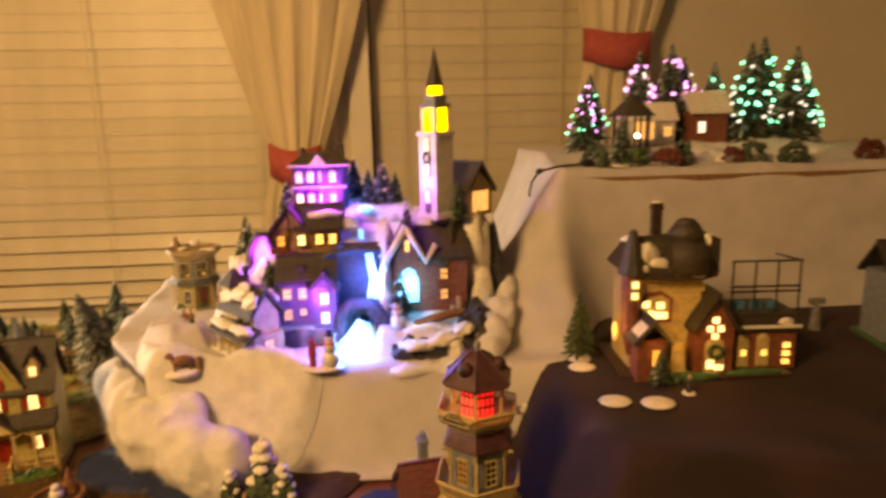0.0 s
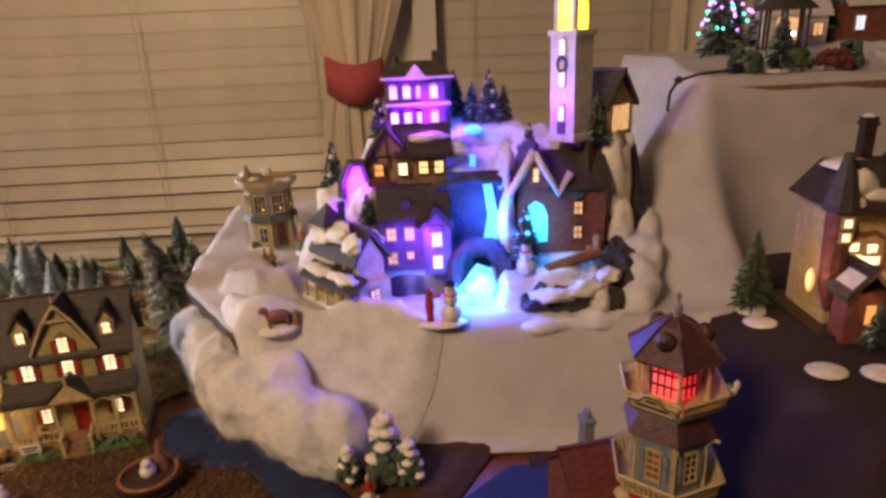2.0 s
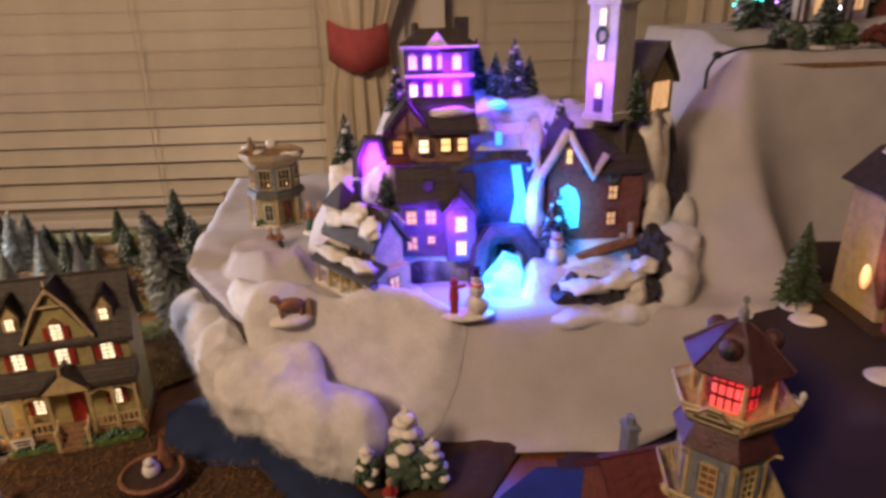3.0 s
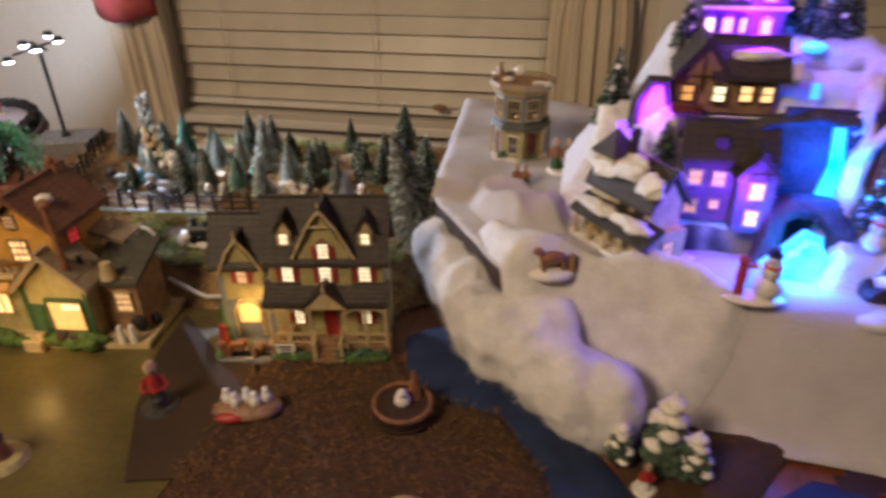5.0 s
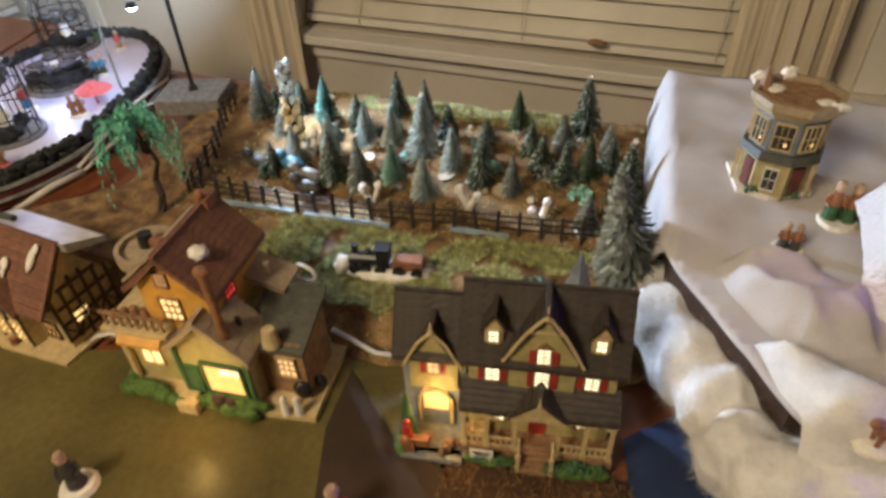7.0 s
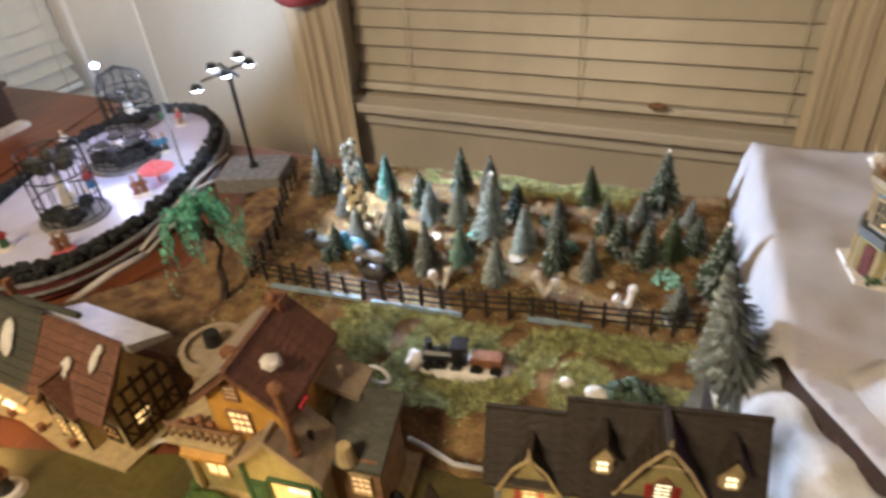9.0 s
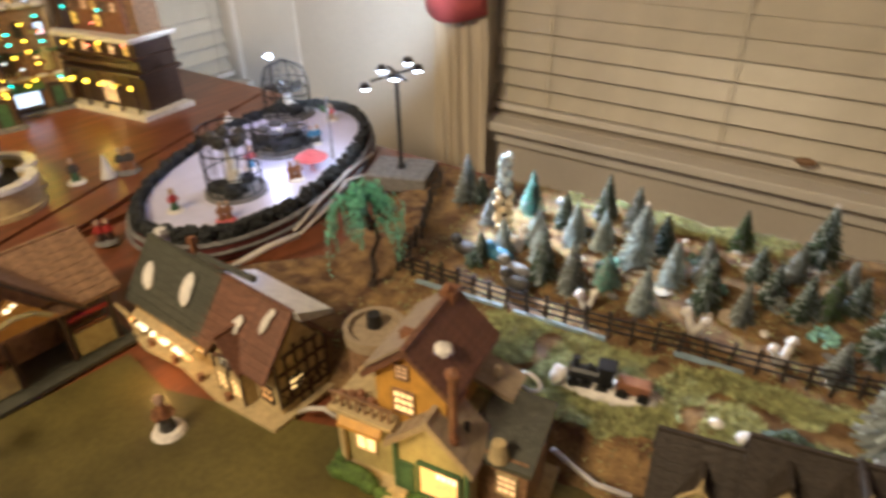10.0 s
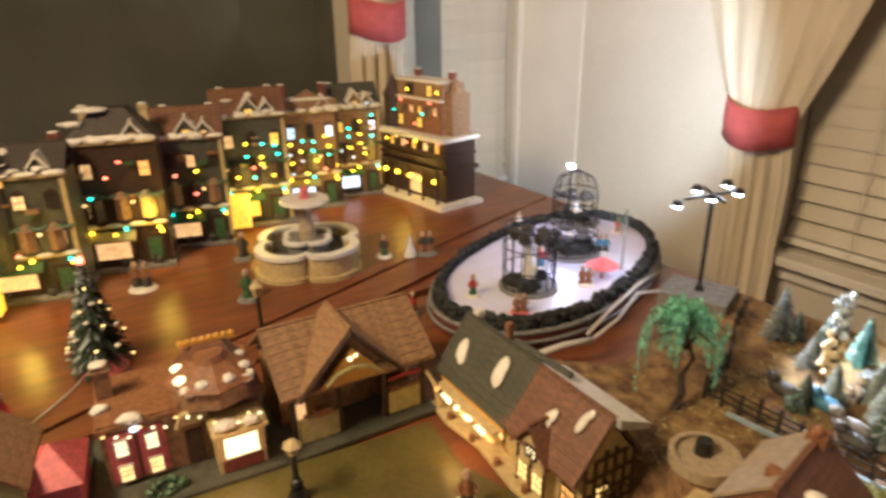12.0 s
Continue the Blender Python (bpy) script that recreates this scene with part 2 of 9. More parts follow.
def put_ring(bm, pts, inner, z0, z1):
    """A wall that follows a closed line: inner is the share of the size at which its inside stands."""
    n = len(pts)
    a, b = [bm.verts.new((x, y, z0)) for x, y in pts], [bm.verts.new((x, y, z1)) for x, y in pts]
    c, d = [bm.verts.new((x * inner, y * inner, z1)) for x, y in pts], [bm.verts.new((x * inner, y * inner, z0)) for x, y in pts]
    for i in range(n):
        j = (i + 1) % n
        for p, q in ((a, b), (b, c), (c, d), (d, a)):
            bm.faces.new((p[i], p[j], q[j], q[i]))


SHAPES = {"l": put_lump, "r": put_ring, "b": put_box, "c": put_cone, "s": put_ball, "p": put_poly, "t": put_tube}


def mesh_of(shapes, m=None, smooth=False, bevel=0.0):
    bm = bmesh.new()
    for kind, *args in shapes:
        SHAPES[kind](bm, *args)
    if bevel:
        bmesh.ops.bevel(bm, geom=bm.edges[:], offset=bevel, segments=2, affect="EDGES", profile=0.6)
    if m is not None:
        bm.transform(m)
    me = bpy.data.meshes.new("mesh")
    bm.to_mesh(me)
    bm.free()
    if smooth:
        for f in me.polygons:
            f.use_smooth = True
    return me


def P(parent, name, material, *shapes, m=None, label="", smooth=False, bevel=0.0):
    """One part: a mesh of its own under a thing or under a part."""
    me = mesh_of(shapes, m, smooth, bevel)
    me.materials.append(material)
    o = new(name, me)
    if parent is not None:
        o.parent = parent
    if label:
        o["label"] = label
    return o


def thing(name, label, category, x=0, y=0, z=0, rz=0, group="", s=1.0):
    o = new(name)
    o.empty_display_size = 0.02
    o.location, o.rotation_euler, o.scale = (x, y, z), (0, 0, radians(rz)), (s, s, s)
    return tagged(o, label, category, group)


def solo(name, label, category, material, *shapes, m=None, kind="", smooth=False, bevel=0.0, group=""):
    return tagged(P(None, name, material, *shapes, m=m, smooth=smooth, bevel=bevel), label, category, group, kind)


def inside(x, y, poly):
    c = False
    for (x0, y0), (x1, y1) in zip(poly, poly[1:] + poly[:1]):
        if (y0 > y) != (y1 > y) and x < (x1 - x0) * (y - y0) / (y1 - y0) + x0:
            c = not c
    return c


def border(x, y, poly):
    """Signed distance to a polygon's border, positive inside."""
    best = 9.0
    for (x0, y0), (x1, y1) in zip(poly, poly[1:] + poly[:1]):
        dx, dy = x1 - x0, y1 - y0
        k = max(0, min(1, ((x - x0) * dx + (y - y0) * dy) / (dx * dx + dy * dy)))
        best = min(best, math.hypot(x - x0 - k * dx, y - y0 - k * dy))
    return best if inside(x, y, poly) else -best


def nearest(x, y, poly):
    best = (9.0, x, y)
    for (x0, y0), (x1, y1) in zip(poly, poly[1:] + poly[:1]):
        dx, dy = x1 - x0, y1 - y0
        k = max(0, min(1, ((x - x0) * dx + (y - y0) * dy) / (dx * dx + dy * dy)))
        px, py = x0 + k * dx, y0 + k * dy
        best = min(best, (math.hypot(x - px, y - py), px, py))
    return best[1:]


def smooth01(v):
    v = max(0.0, min(1.0, v))
    return v * v * (3 - 2 * v)


def sheet(name, material, x0, x1, y0, y1, step, height, keep=None, thick=0.003):
    """A draped sheet: a grid whose height is a function of the place."""
    bm = bmesh.new()
    poly = None
    if isinstance(keep, list):
        poly = keep
        keep = lambda x, y: border(x, y, poly) > -step * 0.2
    nx, ny = math.ceil((x1 - x0) / step), math.ceil((y1 - y0) / step)
    vs = {}
    for i in range(nx + 1):
        for j in range(ny + 1):
            x, y = x0 + i * step, y0 + j * step
            vs[i, j] = bm.verts.new((x, y, height(x, y)))
    for i in range(nx):
        for j in range(ny):
            x, y = x0 + (i + 0.5) * step, y0 + (j + 0.5) * step
            if keep is None or keep(x, y):
                bm.faces.new((vs[i, j], vs[i + 1, j], vs[i + 1, j + 1], vs[i, j + 1]))
    bmesh.ops.delete(bm, geom=[v for v in bm.verts if not v.link_faces], context="VERTS")
    if poly:  # draw the border smooth
        for v in bm.verts:
            if v.is_boundary:
                v.co.x, v.co.y = nearest(v.co.x, v.co.y, poly)
                v.co.z = height(v.co.x, v.co.y)
    me = bpy.data.meshes.new("mesh")
    bm.to_mesh(me)
    bm.free()
    for f in me.polygons:
        f.use_smooth = True
    me.materials.append(material)
    o = new(name, me)
    if thick:
        so = o.modifiers.new("thickness", "SOLIDIFY")
        so.thickness, so.offset = thick, -1
    return o


# ---- the room ----
WY, LX, FLOOR = 1.86, -2.42, -0.78
tagged(P(None, "floor", M_FLOOR, ("b", -0.9, -0.3, FLOOR - 0.05, 6.0, 4.6, 0.1)), kind="structure")
tagged(P(None, "ceiling", M_CEIL, ("b", -0.9, -0.3, CEIL + 0.05, 6.0, 4.6, 0.1)), kind="structure")
# north wall, pieces round two window openings
W1, W2, WZ0, WZ1 = (-1.40, -0.20), (-0.04, 0.60), -0.10, 1.30
tagged(P(None, "wall_north", M_WALL,
         ("b", (LX + W1[0]) / 2, WY + 0.06, (FLOOR + CEIL) / 2, W1[0] - LX, 0.12, CEIL - FLOOR),
         ("b", (W1[1] + W2[0]) / 2, WY + 0.06, (FLOOR + CEIL) / 2, W2[0] - W1[1], 0.12, CEIL - FLOOR),
         ("b", (W2[1] + 2.0) / 2, WY + 0.06, (FLOOR + CEIL) / 2, 2.0 - W2[1], 0.12, CEIL - FLOOR),
         *[("b", (a + b) / 2, WY + 0.06, (FLOOR + WZ0) / 2, b - a, 0.12, WZ0 - FLOOR) for a, b in (W1, W2)],
         *[("b", (a + b) / 2, WY + 0.06, (WZ1 + CEIL) / 2, b - a, 0.12, CEIL - WZ1) for a, b in (W1, W2)]), kind="structure")
# west wall with a window near the corner and an open passage to a dark room
V0, V1 = 1.36, 1.84
tagged(P(None, "wall_west", M_WALL,
         ("b", LX - 0.06, (V1 + WY) / 2 + 0.05, (FLOOR + CEIL) / 2, 0.12, WY - V1 + 0.1, CEIL - FLOOR),
         ("b", LX - 0.06, (1.21 + V0) / 2, (FLOOR + CEIL) / 2, 0.12, V0 - 1.21, CEIL - FLOOR),
         ("b", LX - 0.06, (V0 + V1) / 2, (FLOOR - 0.16) / 2, 0.12, V1 - V0, -0.16 - FLOOR),
         ("b", LX - 0.06, (V0 + V1) / 2, (1.3 + CEIL) / 2, 0.12, V1 - V0, CEIL - 1.3)), kind="structure")
# unlit room beyond: its darkness comes from the wall's colour
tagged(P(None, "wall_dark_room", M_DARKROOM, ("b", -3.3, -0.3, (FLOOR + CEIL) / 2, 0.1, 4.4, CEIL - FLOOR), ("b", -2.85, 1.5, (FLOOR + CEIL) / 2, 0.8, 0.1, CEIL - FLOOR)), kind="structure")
tagged(P(None, "wall_south", M_WALL, ("b", -0.9, -2.55, (FLOOR + CEIL) / 2, 6.0, 0.1, CEIL - FLOOR)), kind="structure")
tagged(P(None, "wall_east", M_WALL, ("b", 2.05, -0.3, (FLOOR + CEIL) / 2, 0.1, 4.5, CEIL - FLOOR)), kind="structure")
tagged(P(None, "trim", M_TRIM, ("b", -2.26, WY - 0.003, (FLOOR + CEIL) / 2, 0.30, 0.006, CEIL - FLOOR - 0.02)), kind="structure")


def window(name, a, b, z0, z1, m, label, tilt=86):
    """A window with frame, sill, night pane and a lowered horizontal blind, in the plane y = 0, facing -y."""
    w = thing(name, label, "window")
    w["kind"] = "structure"
    w.matrix_basis = m
    c, wd = (a + b) / 2, b - a
    P(w, "window_frame", M_TRIM, ("b", a - 0.03, -0.008, (z0 + z1) / 2, 0.06, 0.03, z1 - z0), ("b", b + 0.03, -0.008, (z0 + z1) / 2, 0.06, 0.03, z1 - z0),
      ("b", c, -0.008, z1 + 0.03, wd + 0.12, 0.03, 0.06), bevel=0.003)
    P(w, "window_sill", M_TRIM, ("b", c, -0.022, z0 - 0.013, wd + 0.16, 0.075, 0.024), ("b", c, -0.010, z0 - 0.048, wd + 0.10, 0.022, 0.045), bevel=0.004)
    P(w, "pane", M_NIGHT, ("b", c, 0.09, (z0 + z1) / 2, wd, 0.01, z1 - z0))
    P(w, "bottom_rail", M_TRIM, ("b", c, 0.034, z0 + 0.022, wd - 0.015, 0.05, 0.018), bevel=0.003)
    n = int((z1 - z0 - 0.05) / 0.047)
    me = mesh_of([("b", 0, 0, 0, wd - 0.012, 0.0555, 0.0028, tilt, 0, 0)])
    me.materials.append(M_SLAT)
    for k in range(n):
        o = new("slat", me)
        o.parent, o.location = w, (c, 0.036, z0 + 0.058 + k * 0.047)
        o.rotation_euler = (radians(random.uniform(-2, 2) + (0 if k > 5 else -30 + 5.5 * k)), 0, 0)
    for k in range(3):
        x = a + wd * (0.14 + 0.36 * k)
        P(w, "cord", M_SLAT, ("t", [(x, 0.003, z0 + 0.02), (x, 0.003, z1 - 0.02)], 0.0014, 5))
    return w


window("window_1", *W1, WZ0, WZ1, Matrix.Translation((0, WY, 0)), "white painted window with lowered cream blinds")
window("window_2", *W2, WZ0, WZ1, Matrix.Translation((0, WY, 0)), "white painted window with lowered cream blinds")
window("window_3", V0, V1, -0.16, 1.3, Matrix.Translation((LX, 0, 0)) @ pose(0, 0, 0, 0, 0, 90), "narrow white window with lowered blinds near the corner")
solo("blind_weight", "small brown cord weight hanging at the blind", "cord weight", M_TAN, ("s", -0.62, WY - 0.02, -0.055, 0.022, 0.008, 0.009))


def curtain(label, m, top, tie, bottom, z_top, z_tie0, z_tie1, z_bot, folds=5):
    """A gathered curtain with its tie-back. top, tie, bottom: the left and right edges at those heights."""
    c = thing("curtain", label, "curtain", group="window curtains")
    c.matrix_basis = m
    bm = bmesh.new()
    cols, rows = 96, 40
    zm = (z_tie0 + z_tie1) / 2
    grid = []
    for j in range(rows + 1):
        z = z_top + (z_bot - z_top) * j / rows
        if z > zm:
            k = ((z - zm) / (z_top - zm)) ** 0.85
            l, r = tie[0] + (top[0] - tie[0]) * k, tie[1] + (top[1] - tie[1]) * k
        else:
            k = smooth01((zm - z) / 0.16) * 0.7 + 0.3 * (zm - z) / (zm - z_bot)
            l, r = tie[0] + (bottom[0] - tie[0]) * k, tie[1] + (bottom[1] - tie[1]) * k
        row = []
        for i in range(cols + 1):
            u = i / cols
            amp = 0.003 + 0.007 * k
            d = amp * math.sin(u * math.tau * folds + 0.7 * math.sin(z * 5)) + 0.3 * amp * math.sin(u * math.tau * folds * 2.3 + 1.3)
            x = l + (r - l) * (u + 0.012 * math.sin(u * 37 + z * 4))
            row.append(bm.verts.new((x, -0.045 - 0.03 * math.sin(u * math.pi) + d, z)))
        grid.append(row)
    for j in range(rows):
        for i in range(cols):
            bm.faces.new((grid[j][i], grid[j + 1][i], grid[j + 1][i + 1], grid[j][i + 1]))
    me = bpy.data.meshes.new("mesh")
    bm.to_mesh(me)
    bm.free()
    for f in me.polygons:
        f.use_smooth = True
    me.materials.append(M_CURT)
    o = new("fabric", me)
    o.parent = c
    # tie-back: a band round the gather, lower in its middle
    bm = bmesh.new()
    l, r = tie[0] - 0.008, tie[1] + 0.008
    ring = []
    for i in range(25):
        u = i / 24
        x = l + (r - l) * u
        y = -0.045 - 0.062 * math.sin(u * math.pi) ** 0.6
        dz = -0.022 * math.sin(u * math.pi) - 0.012 * u
        ring.append([bm.verts.new((x, y, z_tie0 + dz)), bm.verts.new((x, y - 0.004, zm + dz)), bm.verts.new((x, y, z_tie1 + dz * 0.8))])
    for a, b in zip(ring, ring[1:]):
        for k in range(2):
            bm.faces.new((a[k], b[k], b[k + 1], a[k + 1]))
    me = bpy.data.meshes.new("mesh")
    bm.to_mesh(me)
    bm.free()
    for f in me.polygons:
        f.use_smooth = True
    me.materials.append(M_TIE)
    t = new("tieback", me)
    t.parent, t["label"] = c, "dusty red fabric tie-back"
    t.modifiers.new("thickness", "SOLIDIFY").thickness = 0.004
    return c


NORTH = Matrix.Translation((0, WY - 0.03, 0))
curtain("cream curtain gathered by a red tie-back", NORTH, (-1.92, -0.98), (-1.535, -1.372), (-1.525, -1.355), 1.45, 0.185, 0.275, -0.7)
curtain("cream curtain gathered by a red tie-back beside the lit village", NORTH, (-0.62, 0.12), (-0.315, -0.185), (-0.36, -0.15), 1.45, 0.285, 0.375, -0.7)
curtain("cream curtain gathered by a red tie-back above the covered box", NORTH, (0.42, 0.95), (0.56, 0.74), (0.53, 0.76), 1.45, 0.58, 0.665, -0.7)
curtain("cream curtain gathered by a red tie-back at the dark passage", Matrix.Translation((LX + 0.03, 0, 0)) @ pose(0, 0, 0, 0, 0, 90), (1.02, 1.42), (1.17, 1.34), (1.16, 1.34), 1.45, 0.41, 0.51, -0.7)

# ---- tables and coverings ----
tb = thing("main_table", "dark table under the miniature village", "table")
P(tb, "tabletop", M_WOOD, ("b", -0.30, 0.83, -0.021, 2.42, 1.02, 0.036), bevel=0.004)
for x in (-1.42, 0.82):
    for y in (0.40, 1.26):
        P(tb, "leg", M_WOOD, ("b", x, y, (FLOOR - 0.04) / 2, 0.06, 0.06, -0.04 - FLOOR), bevel=0.004)
tb2 = thing("side_table", "glossy red-brown wooden table under the main street", "table")
SEAM = [(-1.44, 0.26), (-1.535, 0.53), (-1.74, 1.20)]
P(tb2, "tabletop", M_WOOD, ("p", [(-1.40, 0.0), (-1.445, 0.26), (-1.54, 0.53), (-1.745, 1.20), (-1.82, 1.46), (-2.39, 1.46), (-2.39, 0.0)], "z", -0.030, 0.004))
for x, y in ((-1.5, 0.06), (-2.34, 0.06), (-2.34, 1.40), (-1.88, 1.40)):
    P(tb2, "leg", M_WOOD, ("b", x, y, (FLOOR - 0.03) / 2, 0.06, 0.06, -0.03 - FLOOR), bevel=0.004)
tb3 = thing("table_leaf", "narrow red-brown wooden leaf between the tables", "table leaf")
P(tb3, "board", M_WOOD, ("p", [(-1.36, 0.0), (-1.395, 0.26), (-1.46, 0.55), (-1.66, 1.20), (-1.74, 1.46), (-1.81, 1.46), (-1.736, 1.20), (-1.532, 0.53), (-1.437, 0.26), (-1.392, 0.0)], "z", -0.0025, 0.003))
P(tb3, "bracket", M_WOOD, ("b", -1.56, 0.9, -0.02, 0.05, 0.4, 0.030))

solo("cardboard_riser", "low box hidden under the snow cloth", "box", M_TIMBER, ("p", [(-0.43, 1.28), (-0.403, 0.903), (-0.305, 0.775), (-0.27, 0.79), (-0.10, 0.80), (0.16, 0.80), (0.2, 1.28)], "z", -0.002, 0.114))
solo("tall_box", "tall box under a white cloth", "box", M_TAN, ("b", 0.66, 1.14, 0.164, 0.78, 0.36, 0.332))
PLATE = [(-0.445, 1.31), (-0.405, 0.90), (-0.31, 0.755), (-0.11, 0.728), (0.03, 0.715), (0.20, 0.70), (0.26, 0.72), (0.3, 1.31)]


def snow_height(x, y):
    n = noise.noise(Vector((x * 9, y * 9, 0.3))) * 0.006 + noise.noise(Vector((x * 26, y * 26, 4.0))) * 0.0022 + 0.0014 * math.sin(x * 31 + y * 47 + 3 * noise.noise(Vector((x * 5, y * 5, 8))))
    soft = smooth01((x + 0.30) / 0.10)
    flat = 0.122 * smooth01((border(x, y, PLATE) + 0.028) / (0.028 + 0.034 * soft)) + 0.004
    ramp = 1.0 - smooth01((x - 0.24) / 0.12)
    dx, dy = max(0.0, 0.27 - x), max(0.0, 0.965 - y)
    d = math.hypot(dx * (1.15 + 0.9 * smooth01((y - 0.95) / 0.15)), dy * (1.0 * ramp + 3.2 * (1 - ramp)))
    cliff = 0.342 - 0.98 * d - 0.022 * math.sin(min(1, d / 0.25) * math.pi) * (0.75 + 0.25 * math.sin(x * 26 + y * 15))
    if dx == 0 and dy == 0:
        cliff = 0.342 + 0.02 * smooth01((y - 1.02) / 0.1)
    return max(flat, cliff, 0.004) + n * smooth01((max(flat, cliff)) / 0.05)


CLOTH = [(-0.462, 1.31), (-0.428, 0.96), (-0.406, 0.905), (-0.309, 0.757), (-0.27, 0.722), (-0.17, 0.700), (0.0, 0.688), (0.05, 0.684), (0.15, 0.70), (0.235, 0.735), (0.26, 0.80), (1.06, 0.80), (1.06, 1.32)]
tagged(sheet("snow_cloth", M_SNOWCL, -0.47, 1.07, 0.64, 1.33, 0.008, snow_height, CLOTH), "white felt snow cloth draped over boxes", "snow cloth")

DARKP = [(0.20, 0.50), (0.17, 0.66), (0.17, 0.95), (1.1, 0.95), (1.1, 0.45), (0.45, 0.42)]


def dark_height(x, y):
    return 0.0025 + 0.121 * smooth01((border(x, y, DARKP) + 0.06) / 0.085) + 0.004 * noise.noise(Vector((x * 8, y * 8, 2.2)))


tagged(sheet("dark_cloth", M_CLOTHB, -0.02, 1.10, 0.30, 0.95, 0.01, dark_height, lambda x, y: x > -0.015 + 0.4 * max(0, y - 0.66)), "dark maroon cloth draped over a low box", "cloth")
solo("low_riser", "low box hidden under the dark cloth", "box", M_TAN, ("b", 0.66, 0.70, 0.055, 0.76, 0.30, 0.112))

# thin polygon that makes the ground dark brown between street and hay mat
tagged(P(None, "brown_sheet", mat("dark_brown_flat", (0.040, 0.020, 0.008), 0.8, scale=12, var=0.4, bump=0.2, fine=300), ("p", [(-0.673, 0.775), (-0.596, 0.715), (-0.547, 0.705), (-0.525, 0.639), (-0.513, 0.567), (-0.584, 0.547), (-0.63, 0.624), (-0.663, 0.706)], "z", 0.0022, 0.0048)), "dark brown area between street and hay mat", "sheet")
tagged(P(None, "road_sheet", M_ROAD, ("p", [(-0.545, 0.30), (-0.552, 0.715), (-0.60, 0.83), (-0.70, 0.80), (-0.97, 0.70), (-1.10, 0.66), (-1.19, 0.672), (-1.24, 0.30)], "z", -0.003, 0.002)), "olive-brown glossy sheet as the street", "sheet")


def patch(name, material, pts, z, label, category, step=0.008, rough=0.002, skirt=0.012):
    def h(x, y):
        return 0.001 + z * smooth01(border(x, y, pts) / skirt) + rough * noise.noise(Vector((x * 60, y * 60, 1.7)))
    xs, ys = [p[0] for p in pts], [p[1] for p in pts]
    return tagged(sheet(name, material, min(xs), max(xs), min(ys), max(ys), step, h, pts, 0.0), label, category)


HAY = [(-0.55, 0.36), (-0.545, 0.715), (-0.40, 0.75), (-0.395, 0.735), (-0.35, 0.700), (-0.29, 0.690), (-0.245, 0.63), (-0.20, 0.50), (-0.17, 0.36)]
patch("hay_mat", M_HAY, HAY, 0.006, "rough brown hay mat beside the river", "hay mat", rough=0.0035, skirt=0.006)
RIVER = [(-0.41, 0.79), (-0.395, 0.735), (-0.35, 0.700), (-0.29, 0.690), (-0.245, 0.63), (-0.20, 0.50), (-0.06, 0.42), (0.02, 0.42), (0.02, 0.668), (-0.03, 0.672), (-0.09, 0.62), (-0.16, 0.61), (-0.20, 0.66), (-0.25, 0.72), (-0.31, 0.80), (-0.35, 0.85)]
patch("river_felt", M_RIVER, RIVER, 0.0035, "navy blue felt laid as a river", "felt")
patch("bank_mat", M_HAY, [(-0.165, 0.60), (-0.085, 0.625), (-0.055, 0.675), (-0.03, 0.71), (-0.19, 0.73), (-0.2, 0.68)], 0.008, "brown soil mat at the river bank", "soil mat")

LAWN = [(-1.24, 1.29), (-0.42, 1.36), (-0.40, 0.86), (-0.44, 0.83), (-0.66, 0.79), (-0.84, 0.765), (-1.23, 0.735), (-1.27, 0.82), (-1.14, 0.96), (-1.17, 1.12)]


def lawn_height(x, y):
    k = smooth01((border(x, y, LAWN)) / 0.05)
    return 0.002 + 0.034 * k + 0.006 * k * noise.noise(Vector((x * 22, y * 22, 0.5))) + 0.0022 * noise.noise(Vector((x * 90, y * 90, 0.5)))


tagged(sheet("soil_mat", M_SOIL, -1.28, -0.39, 0.73, 1.37, 0.009, lawn_height, LAWN, 0.0), "brown earth mat under the forest", "earth mat")


# ---- kit for the ceramic houses ----
I4 = Matrix.Identity(4)


def T(x, y, z=0, rz=0):
    return pose(x, y, z, 0, 0, rz)


def win(parent, m, w, h, lit, casing=M_WHITE, nx=2, ny=2, t=0.0014, arch=False):
    """A window with frame, muntins and a lit pane, in the plane y = 0 of m, facing -y, its foot at z = 0."""
    fr = P(parent, "window", casing, ("b", 0, -0.0008, -t / 2, w + 2 * t, 0.0032, t), ("b", 0, -0.0008, h + t / 2, w + 2 * t, 0.0032, t),
           ("b", -w / 2 - t / 2, -0.0008, h / 2, t, 0.003, h), ("b", w / 2 + t / 2, -0.0008, h / 2, t, 0.003, h),
           *[("b", -w / 2 + w * i / nx, -0.0006, h / 2, t * 0.55, 0.0026, h) for i in range(1, nx)],
           *[("b", 0, -0.0006, h * j / ny, w, 0.0024, t * 0.55) for j in range(1, ny)],
           *([("p", [(-w / 2 - t, h), (w / 2 + t, h), (w / 2 * 0.6, h + w * 0.42), (0, h + w * 0.55), (-w / 2 * 0.6, h + w * 0.42)], "y", -0.0024, 0.001)] if arch else []), m=m)
    P(fr, "pane", lit, ("b", 0, 0.0001, h / 2, w, 0.0012, h), m=m)
    return fr


def shutter_pair(parent, m, w, h, material=M_RED, sw=0.005):
    for s in (-1, 1):
        P(parent, "shutter", material, ("b", s * (w / 2 + 0.002 + sw / 2), -0.001, h / 2, sw, 0.0025, h), m=m, bevel=0.0004)


